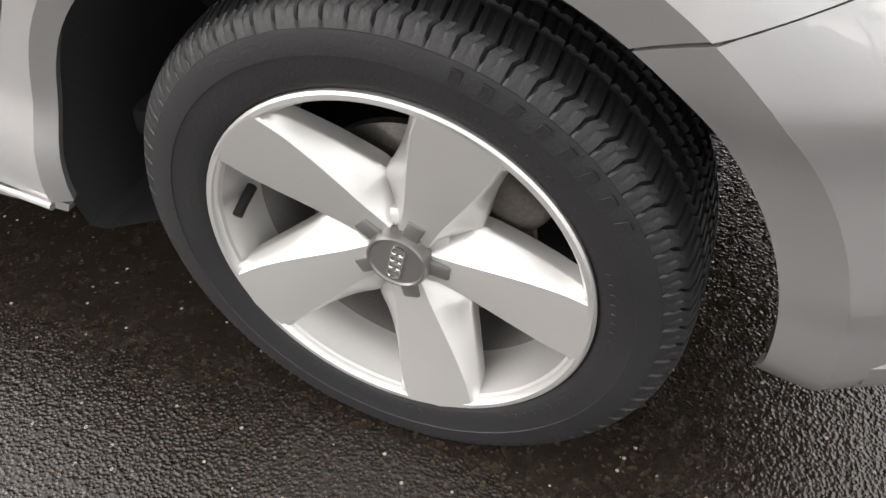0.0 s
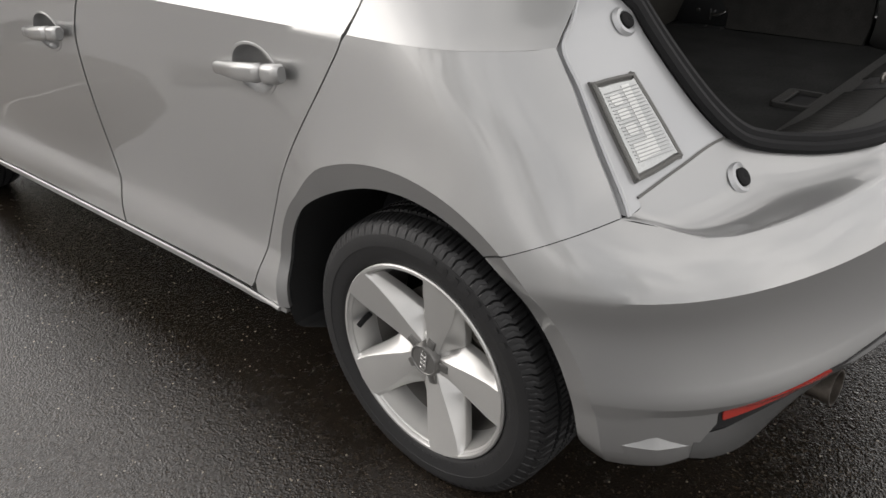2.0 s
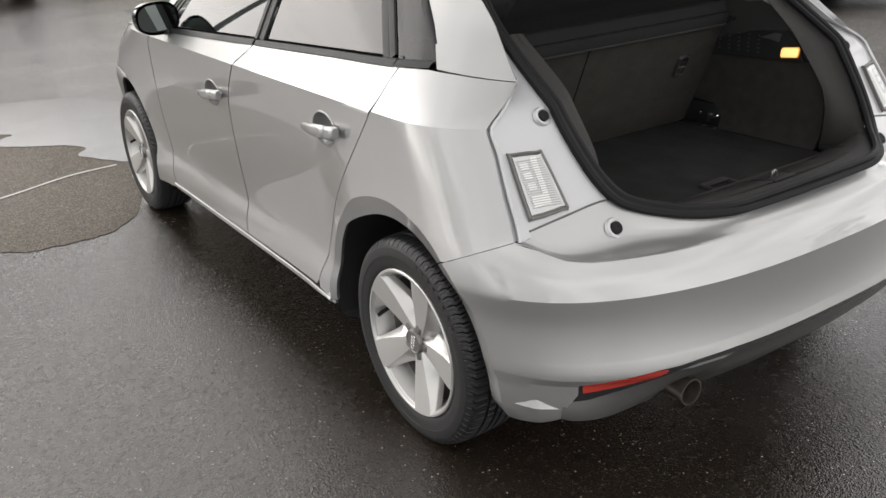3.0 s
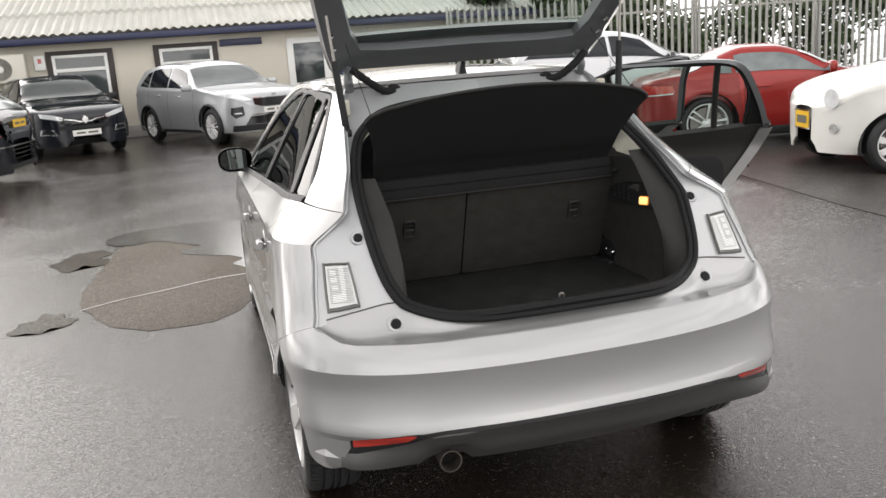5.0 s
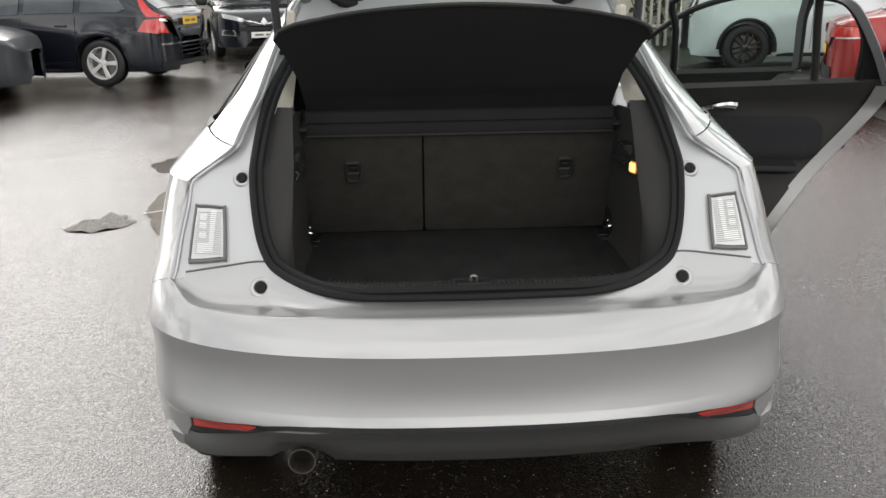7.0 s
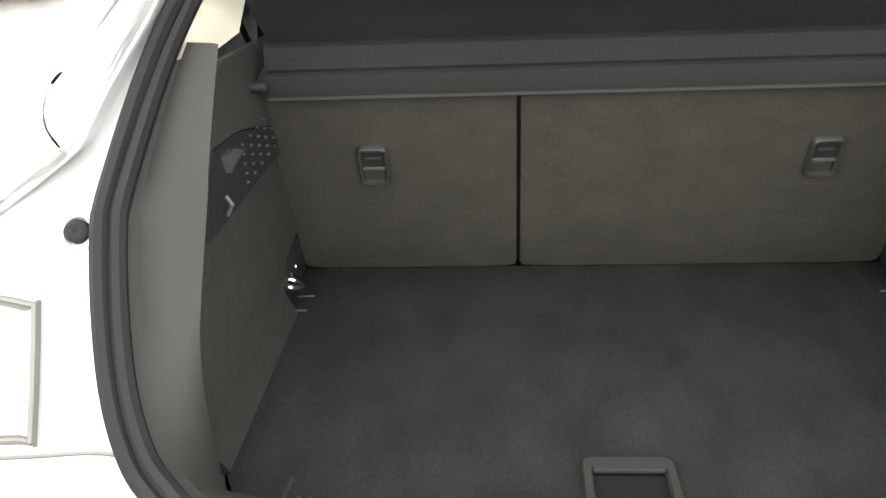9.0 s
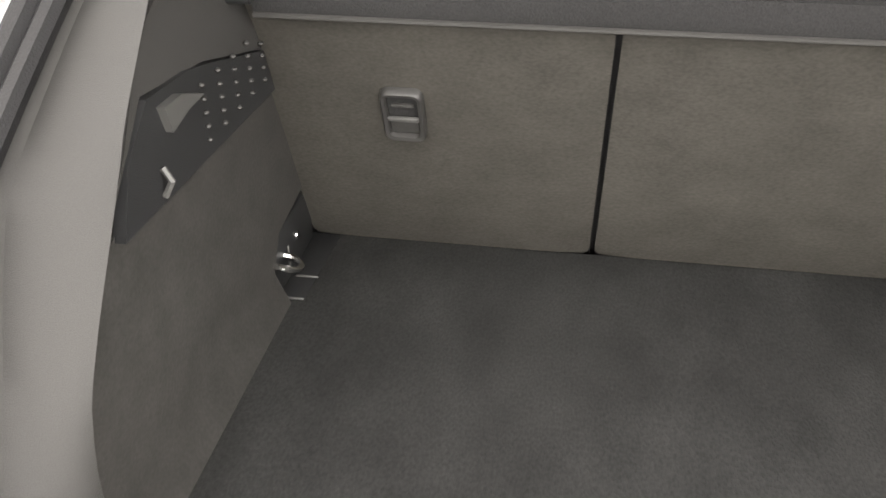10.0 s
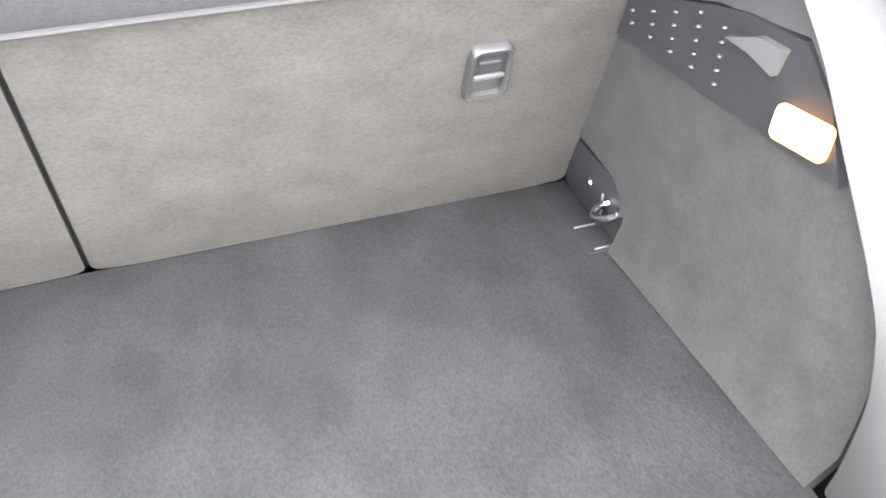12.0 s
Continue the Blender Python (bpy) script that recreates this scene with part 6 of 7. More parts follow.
part("case", block((0.80, 0.30, 0.62), (0, 0, 0.31), 0.03, 3), material("ac_case_paint", (0.66, 0.63, 0.55), 0.5, 0, 0.08, 3), ac)
part("fan_grille", moved(lathe([(0.0, 0.06), (-0.012, 0.06), (-0.012, 0.0)], 20, "y"), pose(-0.12, -0.152, 0.31)), UPVC, ac)
for k in range(7):
    r = 0.09 + 0.024 * k
    part("grille_ring", tube([(-0.12 + r * math.cos(2 * math.pi * j / 28), -0.156, 0.31 + r * math.sin(2 * math.pi * j / 28)) for j in range(28)], 0.007, 5, closed=True), BLACK_PLASTIC, ac)
for sx in (-0.3, 0.3):
    part("bracket", block((0.04, 0.42, 0.04), (sx, 0.02, -0.02), 0.004), UPVC, ac)

part("alarm_box", block((0.24, 0.09, 0.34), (-4.18, WALL_Y - 0.05, 1.86), 0.02, 2), UPVC, office, "cream alarm box with a red mark")
part("alarm_mark", block((0.08, 0.008, 0.10), (-4.18, WALL_Y - 0.098, 1.90), 0.003, 1), RED_LENS, office)

pole = thing("lamp_post", "galvanised steel lamp post with a conduit strapped on", "lamp post", place=(-4.95, 15.2, 0))
part("shaft", tube([(0, 0, 0), (0, 0, 1.5), (0, 0, 6.0)], lambda t: 0.085 - 0.03 * t, 14), material("galvanised_steel", (0.30, 0.31, 0.31), 0.5, 0.7, 0.25, 5), pole)
part("conduit", tube([(0.10, -0.03, 0.05), (0.10, -0.03, 4.0)], 0.02, 8), UPVC, pole)
part("strap", block((0.22, 0.19, 0.03), (0.03, 0, 1.62), 0.005), STEEL, pole)

# ---- palisade fence ----
fence = thing("palisade_fence", "galvanised steel palisade fence behind parked cars", "fence")
GALV = material("galvanised_pale", (0.36, 0.355, 0.33), 0.5, 0.5, 0.25, 3, 0.2, 0.1, 60)
F0, F1 = Vector((4.55, 15.69, 0)), Vector((18.5, 12.6, 0))
f_dir = (F1 - F0).normalized()
f_turn = math.degrees(math.atan2(f_dir.y, f_dir.x))
pale = bmesh.new()
loft([[Vector((x, y, z)) for x, y in ((-0.034, 0.012), (-0.012, -0.012), (0.012, -0.012), (0.034, 0.012))] for z in (0.06, 2.26)] + [[Vector((x, y, 2.40)) for x, y in ((-0.004, 0.012), (-0.003, -0.012), (0.003, -0.012), (0.004, 0.012))]], pale)
PALE_ME = finish(pale, "pale", GALV, 20)
RAIL_ME = finish(block(((F1 - F0).length, 0.045, 0.05), ((F1 - F0).length / 2, 0.035, 0), 0.005), "rail", GALV)
POST_ME = finish(block((0.05, 0.10, 2.4), (0, 0.10, 1.2), 0.006), "post", GALV)
for z in (0.45, 2.0):
    child("rail", RAIL_ME, fence, Matrix.Translation(F0 + Vector((0, 0, z))) @ pose(0, 0, 0, 0, 0, f_turn))
count = int((F1 - F0).length / 0.152)
for k in range(count):
    child("pale", PALE_ME, fence, Matrix.Translation(F0 + f_dir * 0.152 * (k + 0.5)) @ pose(0, 0, 0, 0, 0, f_turn))
for k in range(6):
    child("post", POST_ME, fence, Matrix.Translation(F0 + f_dir * 2.75 * k) @ pose(0, 0, 0, 0, 0, f_turn))


# ---- parked cars ----
def wheel_mesh(r, width, rim_r, spokes, rim_mat, twin=False):
    """Meshes of a parked car's wheel, its outer side towards -x."""
    h = width / 2
    tyre = lathe([(-h * 0.75, rim_r), (-h * 0.95, rim_r + 0.01), (-h, (r + rim_r) / 2), (-h * 0.92, r - 0.025), (-h * 0.7, r - 0.004), (0, r), (h * 0.7, r - 0.004), (h, r - 0.05), (h * 0.7, rim_r)], 56)
    rim = lathe([(-h * 0.72, rim_r + 0.004), (-h * 0.86, rim_r + 0.003), (-h * 0.86, rim_r - 0.010), (-h * 0.6, rim_r - 0.022), (h * 0.5, rim_r - 0.05)], 56)
    sp = bmesh.new()
    for k in range(spokes):
        a = 2 * math.pi * k / spokes
        for off in ((-0.022, 0.022) if twin else (0.0,)):
            w = 0.014 if twin else 0.030
            box = block((0.03, w * 1.6, rim_r - 0.05), (-h * 0.78, off * 1.3, (rim_r + 0.03) / 2), 0.006, 1)
            for v in box.verts:
                f = v.co.z / rim_r
                v.co.y = v.co.y * (0.75 + 0.75 * f)
            moved(box, pose(0, 0, 0, math.degrees(a)))
            me = bpy.data.meshes.new("tmp")
            box.to_mesh(me)
            box.free()
            sp.from_mesh(me)
            bpy.data.meshes.remove(me)
    cap = lathe([(-h * 0.86, 0.0), (-h * 0.86, 0.045), (-h * 0.7, 0.07)], 20)
    disc = lathe([(-h * 0.35, 0.05), (-h * 0.35, rim_r - 0.05), (-h * 0.1, rim_r - 0.05)], 32)
    return [("tyre", finish(tyre, "tyre", TYRE)), ("rim", finish(rim, "rim", rim_mat)), ("spokes", finish(sp, "spokes", rim_mat)), ("centre_cap", finish(cap, "centre_cap", rim_mat)), ("brake_disc", finish(disc, "brake_disc", STEEL))]


def parked_car(name, label, spec, place, turn, paint):
    """A parked car: a skinned body with cut wheel arches, glass, lamps, trim and wheels. Its nose points along local +y, its rear axle is at 0."""
    wb, half, r = spec["wheelbase"], spec["half"], spec["wheel"]
    y0, y1 = -spec["rear"], wb + spec["front"]
    top, belt_z = curve(spec["top"]), curve(spec["belt"])
    sect = curve([(0.18, 0.90), (0.30, 0.965), (0.55, 0.995), (0.75, 1.0), (0.95, 0.975), (1.15, 0.94)])
    nr, nf, dr, df = spec.get("nr", 3.4), spec.get("nf", 2.6), spec.get("dr", 0.45), spec.get("df", 0.85)
    ob = thing(name, label, "car", group="parked cars", place=place, turn=turn)

    def plan(y):
        k = 1.0
        if y < y0 + dr:
            k = max(0.0, 1 - min(1.0, (y0 + dr - y) / dr) ** nr) ** (1 / nr)
        if y > y1 - df:
            k = max(0.0, 1 - min(1.0, (y - y1 + df) / df) ** nf) ** (1 / nf)
        return k

    def wide(y, z):
        x = half * sect(z) * plan(y)
        for yc in (0.0, wb):
            q = math.hypot(y - yc, z - r)
            x += 0.022 * math.exp(-(((q - r - 0.09) / 0.07) ** 2)) * (plan(y) > 0.7)
        return x

    def edge_z(y):
        return min(belt_z(y), top(y) - 0.07)

    low = spec.get("low", 0.20)
    arch_r = r + 0.055

    def wheel_arch(yc):
        return [(yc + arch_r * math.cos(radians(a)), max(low, r + arch_r * math.sin(radians(a)))) for a in range(-30, 211, 10)]

    ys = [y0 + 0.004 + (y1 - y0 - 0.008) * k / 60 for k in range(61)]
    for s in (-1, 1):
        bottom = [(y0 + 0.004, low + 0.12), (y0 + 0.02, low)] + wheel_arch(0)[::-1] + wheel_arch(wb)[::-1] + [(y1 - 0.02, low), (y1 - 0.004, low + 0.12)]
        poly = bottom + [(y, edge_z(y)) for y in ys[::-1]]
        part("body_side", sheet(poly, lambda y, z: Vector((s * wide(y, z), y, z)), 0.09, 0.06, u_extra=[y0 + 0.01, y0 + 0.03, y1 - 0.01, y1 - 0.03], inside=(0, wb / 2, 0.6), rim=0.02), paint, ob)
        for yc in (0.0, wb):
            liner = [[Vector((s * (half * 0.97), yc + (arch_r + 0.003) * math.cos(radians(a)), max(low, r + (arch_r + 0.003) * math.sin(radians(a))))), Vector((s * half * 0.6, yc + arch_r * math.cos(radians(a)), max(low, r + arch_r * math.sin(radians(a))))), Vector((s * half * 0.6, yc, r))] for a in range(-30, 211, 12)]
            part("arch_liner", loft(liner), LINER, ob)
        lip = spec.get("cladding")
        if lip:
            for yc in (0.0, wb):
                line = [Vector((s * (wide(yc + (arch_r + 0.02) * math.cos(radians(a)), r + (arch_r + 0.02) * math.sin(radians(a))) + 0.004), yc + (arch_r + 0.02) * math.cos(radians(a)), r + (arch_r + 0.02) * math.sin(radians(a)))) for a in range(-8, 190, 9)]
                part("arch_moulding", tube(line, 0.026, 6), BLACK_PLASTIC, ob)
        part("sill_moulding", block((0.05, wb - 2 * arch_r - 0.1, 0.12), (s * half * 0.93, wb / 2, low + 0.05), 0.02), BLACK_PLASTIC if lip or spec.get("dark_sill") else paint, ob)

    def shell(y, q):
        """From the belt line (q = 0) over the roof edge (0.5) to the middle (1) and on to the other side (2)."""
        s = 1 if q <= 1 else -1
        q = q if q <= 1 else 2 - q
        zb, zt = edge_z(y), top(y)
        wb_ = wide(y, zb)
        rise = zt - zb
        wr = max(0.02, wb_ - (spec.get("tumble", 0.36) * rise + 0.03) * min(1, rise / 0.3))
        ze = zt - min(0.07, 0.35 * rise)
        if q < 0.5:
            t = q / 0.5
            return Vector((s * (wb_ + (wr - wb_) * t + 0.02 * math.sin(math.pi * t) * min(1, rise / 0.3)), y, zb + (ze - zb) * t))
        t = (q - 0.5) / 0.5
        return Vector((s * wr * math.cos(t * math.pi / 2), y, ze + (zt - ze) * math.sin(t * math.pi / 2) ** 0.8))

    cols = sorted(set([y0 + 0.004, y0 + 0.012, y0 + 0.03] + ys + [y1 - 0.03, y1 - 0.012, y1 - 0.004] + [p[0] for p in spec["top"]]))
    cols = [c for c in cols if y0 + 0.003 < c < y1 - 0.003]
    part("body_top", loft([[shell(y, q / 12) for q in range(25)] for y in cols]), spec.get("roof_paint", paint), ob)

    def patch(name_, poly, mat_, lift, parent=ob, fn=None, step=0.10, lab=""):
        f = fn or shell

        def lifted(u, v):
            p, e = f(u, v), 0.01
            n = (f(u + e, v) - p).cross(f(u, v + e) - p)
            n.normalize()
            c = Vector((0, wb / 2, 0.8))
            return p + n * (lift if n.dot(p - c) > 0 else -lift)

        return part(name_, sheet(poly, lifted, step, step), mat_, parent, lab)

    for poly in spec["side_glass"]:
        for s in (0, 1):
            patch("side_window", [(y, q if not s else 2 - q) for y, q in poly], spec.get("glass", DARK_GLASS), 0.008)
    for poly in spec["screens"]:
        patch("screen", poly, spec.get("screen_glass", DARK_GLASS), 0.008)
    # nose and tail panels
    def nose(x, z):
        w = half * sect(z)
        return Vector((x, y1 - df * (1 - max(0.0, 1 - min(1.0, abs(x) / w) ** nf) ** (1 / nf)), z))

    def stern(x, z):
        w = half * sect(z)
        return Vector((x, y0 + dr * (1 - max(0.0, 1 - min(1.0, abs(x) / w) ** nr) ** (1 / nr)), z))

    for fn, key in ((nose, "nose"), (stern, "stern")):
        for nm, both, poly, mat_, lift, *lab in spec.get(key, ()):
            for s in ((1, -1) if both else (1,)):
                patch(nm, [(s * x, z) for x, z in poly], mat_, lift, fn=fn, step=0.06, lab=lab[0] if lab else "")
    for nm, poly, mat_, lift in spec.get("shell_patches", ()):
        for s in (0, 1):
            patch(nm, [(y, q if not s else 2 - q) for y, q in poly], mat_, lift, step=0.04)
    for nm, s_list, poly, mat_, lift in spec.get("flank", ()):
        for s in s_list:
            patch(nm, poly, mat_, lift, fn=lambda y, z, s=s: Vector((s * wide(y, z), y, z)), step=0.08)
    for y, z in spec.get("handles", ()):
        for s in (-1, 1):
            part("door_handle", block((0.03, 0.17, 0.028), (s * (wide(y, z) + 0.012), y, z), 0.01), spec.get("handle", paint), ob)
    for y in spec.get("door_gaps", ()):
        for s in (-1, 1):
            zb = edge_z(y)
            part("door_gap", loft([[Vector((s * (wide(y + d, low + 0.1 + (zb - low - 0.1) * k / 8) + 0.003), y + d, low + 0.1 + (zb - low - 0.1) * k / 8)) for d in (-0.004, 0.004)] for k in range(9)]), LINER, ob)
    if "mirror" in spec:
        y, z = spec["mirror"]
        for s in (-1, 1):
            mm = part("door_mirror", block((0.22, 0.10, 0.14), (s * (half * 0.97 + 0.10), y, z), 0.045, 3), spec.get("mirror_paint", BLACK_PLASTIC), ob)
            part("mirror_glass", block((0.17, 0.006, 0.10), (s * (half * 0.97 + 0.10), y - 0.051, z), 0.002, 1), CHROME, mm)
    if spec.get("spoiler"):
        lip_y = spec["top"][3][0]
        rows = [[Vector((x, lip_y + 0.26, top(lip_y + 0.26) + 0.004 - 0.05 * (x / half) ** 2)), Vector((x, lip_y - 0.06, top(lip_y + 0.05) + 0.022 - 0.06 * (x / half) ** 2)), Vector((x, lip_y - 0.075, top(lip_y + 0.05) + 0.008 - 0.06 * (x / half) ** 2)), Vector((x, lip_y + 0.04, top(lip_y + 0.04) - 0.02 - 0.06 * (x / half) ** 2))] for x in [half * 0.66 * (k / 10 - 1) for k in range(21)]]
        part("roof_spoiler", loft(rows), paint, ob)
    if spec.get("fin"):
        part("roof_aerial", loft([[Vector((w * c, 0.1 + d, z)) for c, d in ((-1, 0.0), (0, 0.10), (1, 0.0), (0, -0.06))] for w, z in ((0.03, top(0.1) - 0.01), (0.02, top(0.1) + 0.03), (0.004, top(0.1) + 0.06))], closed=True), GLOSS_BLACK, ob)
    part("inner_shell", block((half * 1.5, (y1 - y0) * 0.92, 0.34), (0, (y0 + y1) / 2, 0.62), 0.08, 3), paint, ob)
    part("floor_pan", block((half * 1.5, y1 - y0 - 0.5, 0.12), (0, (y0 + y1) / 2, low + 0.06), 0.03), LINER, ob)
    parts = wheel_mesh(r, spec.get("tyre", 0.21), spec["rim"], spec["spokes"], spec.get("rim_paint", PARKED_ALLOY), spec.get("twin", False))
    for s, t in ((-1, 0), (1, 180)):
        for yc in (0.0, wb):
            w = new("wheel")
            w.parent = ob
            w.matrix_basis = pose(s * (half - spec.get("tyre", 0.21) / 2 - 0.005), yc, r, 0, 0, t) @ pose(0, 0, 0, 17)
            for nm, me in parts:
                child(nm, me, w)
    return ob


PARKED_ALLOY = material("bright_alloy_paint", (0.66, 0.66, 0.65), 0.35, 0.3, 0.06, 9, 0.08, coat=0.3)


def paint_of(name, colour, metal=0.3, rough=0.3, coat=0.5, spec=0.35):
    return material(name, colour, rough, metal, 0.05, 2, 0.05, 0.0, 900, coat=coat, rough_vary=0.04, spec=spec)


DARK_GLASS = material("dark_car_glass", (0.010, 0.012, 0.015), 0.05, 0, 0.2, 2, rough_vary=0.02)
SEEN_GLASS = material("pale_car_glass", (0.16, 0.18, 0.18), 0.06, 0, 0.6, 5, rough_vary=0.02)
BLACK_PAINT = paint_of("black_car_paint", (0.008, 0.0095, 0.014), 0.0, 0.12, 0.45, 0.35)
RED_PAINT = paint_of("red_car_paint", (0.30, 0.022, 0.018), 0.2, 0.25)
WHITE_PAINT = paint_of("white_car_paint", (0.66, 0.65, 0.61), 0.0, 0.35)
GREY_PAINT = paint_of("silver_grey_car_paint", (0.42, 0.43, 0.44), 0.6, 0.35)
RED_LAMP = material("red_lamp_lens", (0.50, 0.02, 0.015), 0.12, 0, 0.15, 12, coat=0.8)
HEADLAMP = material("headlamp_glass", (0.78, 0.79, 0.79), 0.12, 0.25, 0.25, 14, coat=0.8)
ROADSTER_LAMP = material("bright_red_lamp_lens", (0.62, 0.09, 0.06), 0.12, 0, 0.2, 14, coat=0.6)
YELLOW_PLATE = material("yellow_number_plate", (0.75, 0.45, 0.02), 0.4, 0, 0.05, 8)
WHITE_PLATE = material("white_number_plate", (0.75, 0.75, 0.70), 0.4, 0, 0.05, 8)
PLATE_BAR = material("plate_dark_bar", (0.12, 0.11, 0.09), 0.5)
box = lambda x0, x1, z0, z1: [(x0, z0), (x1, z0), (x1, z1), (x0, z1)]

# black estate seen from behind
parked_car("estate_car", "black estate car with tall red tail lamps", {
    "wheelbase": 2.776, "half": 0.93, "wheel": 0.335, "rim": 0.225, "rear": 0.98, "front": 0.87, "spokes": 5, "low": 0.21,
    "top": [(-0.98, 0.62), (-0.95, 0.98), (-0.86, 1.08), (-0.55, 1.33), (-0.42, 1.395), (0.3, 1.445), (1.0, 1.455), (1.5, 1.40), (2.35, 1.05), (3.2, 0.92), (3.6, 0.72), (3.646, 0.60)],
    "belt": [(-0.98, 0.96), (0.0, 0.99), (2.3, 0.94), (3.6, 0.75)],
    "side_glass": [[(-0.42, 0.14), (-0.30, 0.07), (0.26, 0.06), (0.26, 0.42), (-0.05, 0.40), (-0.32, 0.30)], [(0.36, 0.06), (1.12, 0.06), (1.12, 0.46), (0.36, 0.45)], [(1.20, 0.06), (2.15, 0.06), (1.65, 0.44), (1.20, 0.46)]],
    "glass": material("seen_through_car_glass", (0.050, 0.057, 0.062), 0.06, 0, 0.9, 2.2, rough_vary=0.02), "fin": True, "spoiler": True,
    "screens": [[(-0.84, 0.62), (-0.84, 1.38), (-0.56, 1.40), (-0.56, 0.60)], [(1.55, 0.55), (2.30, 0.45), (2.30, 1.55), (1.55, 1.45)]],
    # pale base colour stands in for sky reflected in the screens
    "screen_glass": material("painted_sky_glass", (0.16, 0.175, 0.175), 0.08, 0.0, 0.4, 2, spec=0.5),
    "stern": [("tail_lamp", True, [(0.66, 0.74), (0.90, 0.76), (0.90, 0.93), (0.78, 0.95)], RED_LAMP, 0.012, "tall red tail lamp"), ("number_plate", False, box(-0.26, 0.26, 0.84, 0.95), YELLOW_PLATE, 0.014, "yellow rear number plate"),
              ("plate_bar", False, box(-0.20, -0.02, 0.878, 0.912), PLATE_BAR, 0.018), ("plate_bar", False, box(0.03, 0.19, 0.878, 0.912), PLATE_BAR, 0.018), ("plate_trim", False, box(-0.36, 0.36, 0.76, 0.80), CHROME, 0.012), ("bumper_trim", False, box(-0.80, 0.80, 0.58, 0.60), CHROME, 0.012),
              ("lower_bumper", False, box(-0.80, 0.80, 0.27, 0.34), BLACK_PLASTIC, 0.01), ("bumper_groove", False, box(-0.74, 0.74, 0.405, 0.42), GLOSS_BLACK, 0.010), ("bumper_groove", False, box(-0.74, 0.74, 0.465, 0.48), GLOSS_BLACK, 0.010), ("bumper_groove", False, box(-0.74, 0.74, 0.525, 0.54), GLOSS_BLACK, 0.010), ("reversing_lamp", True, [(0.68, 0.90), (0.80, 0.91), (0.79, 0.945), (0.70, 0.94)], HEADLAMP, 0.016), ("badge", False, box(-0.22, 0.22, 1.005, 1.03), CHROME, 0.01)],
    "flank": [("tail_lamp_side", (-1, 1), [(-0.86, 0.74), (-0.60, 0.78), (-0.70, 0.93), (-0.90, 0.95)], RED_LAMP, 0.010)],
    "shell_patches": [("tail_lamp_upper", [(-0.95, 0.0), (-0.74, 0.0), (-0.56, 0.46), (-0.60, 0.54), (-0.72, 0.46), (-0.90, 0.25)], RED_LAMP, 0.014)],
    "handles": [(0.55, 0.86), (1.45, 0.85)], "door_gaps": (0.34, 1.17, 2.12), "mirror": (2.02, 1.02), "handle": BLACK_PAINT,
}, (-4.41, 11.25, 0), 80.6, BLACK_PAINT)

# black crossover facing the yard
parked_car("crossover_car", "black crossover facing forward with chrome grille trim", {
    "wheelbase": 2.606, "half": 0.89, "wheel": 0.335, "rim": 0.215, "rear": 0.65, "front": 0.87, "spokes": 5, "twin": True, "low": 0.22, "nf": 3.2, "df": 0.75, "dark_sill": True,
    "top": [(-0.65, 0.70), (-0.62, 1.05), (-0.45, 1.35), (-0.25, 1.50), (0.5, 1.565), (1.1, 1.56), (1.5, 1.46), (2.25, 1.10), (2.9, 0.99), (3.3, 0.86), (3.46, 0.72)],
    "belt": [(-0.65, 1.06), (0.0, 1.04), (2.2, 0.98), (3.4, 0.80)],
    "side_glass": [[(-0.25, 0.08), (0.75, 0.06), (0.75, 0.46), (-0.10, 0.42)], [(0.82, 0.06), (1.95, 0.06), (1.50, 0.44), (0.82, 0.46)]],
    "screens": [[(1.56, 0.56), (2.20, 0.46), (2.20, 1.54), (1.56, 1.44)], [(-0.58, 0.62), (-0.58, 1.38), (-0.30, 1.38), (-0.30, 0.62)]],
    "screen_glass": material("grey_reflecting_screen", (0.05, 0.056, 0.054), 0.08, 0, 0.4, 2, spec=0.25),
    "nose": [("headlamp", True, [(0.40, 0.70), (0.74, 0.78), (0.76, 0.86), (0.55, 0.82), (0.38, 0.76)], HEADLAMP, 0.012, "clear swept headlamp"), ("grille", False, [(-0.42, 0.66), (0.42, 0.66), (0.50, 0.73), (-0.50, 0.73)], GLOSS_BLACK, 0.008),
             ("grille_trim", False, [(-0.46, 0.735), (-0.2, 0.690), (-0.1, 0.655), (0.1, 0.655), (0.2, 0.690), (0.46, 0.735), (0.46, 0.752), (0.2, 0.710), (0.1, 0.675), (-0.1, 0.675), (-0.2, 0.710), (-0.46, 0.752)], CHROME, 0.016), ("badge", False, [(0, 0.62), (0.06, 0.70), (0, 0.78), (-0.06, 0.70)], CHROME, 0.022, "chrome diamond badge"),
             ("lower_intake", False, box(-0.48, 0.48, 0.53, 0.60), BLACK_PLASTIC, 0.008), ("number_plate", False, box(-0.26, 0.26, 0.40, 0.51), WHITE_PLATE, 0.026, "white front number plate"), ("plate_bar", False, box(-0.20, -0.02, 0.438, 0.472), PLATE_BAR, 0.030), ("plate_bar", False, box(0.03, 0.19, 0.438, 0.472), PLATE_BAR, 0.030),
             ("fog_lamp_trim", True, [(0.52, 0.44), (0.78, 0.46), (0.76, 0.56), (0.56, 0.55)], CHROME, 0.012), ("fog_lamp", True, [(0.545, 0.455), (0.755, 0.475), (0.735, 0.545), (0.58, 0.535)], GLOSS_BLACK, 0.016)],
    "handles": [(0.45, 0.92), (1.35, 0.90)], "door_gaps": (0.78, 1.98), "mirror": (1.95, 1.06), "cladding": True,
}, (-3.25 - 2.606 * 0.335, 15.75 + 2.606 * 0.942, 0), 199.6, BLACK_PAINT)

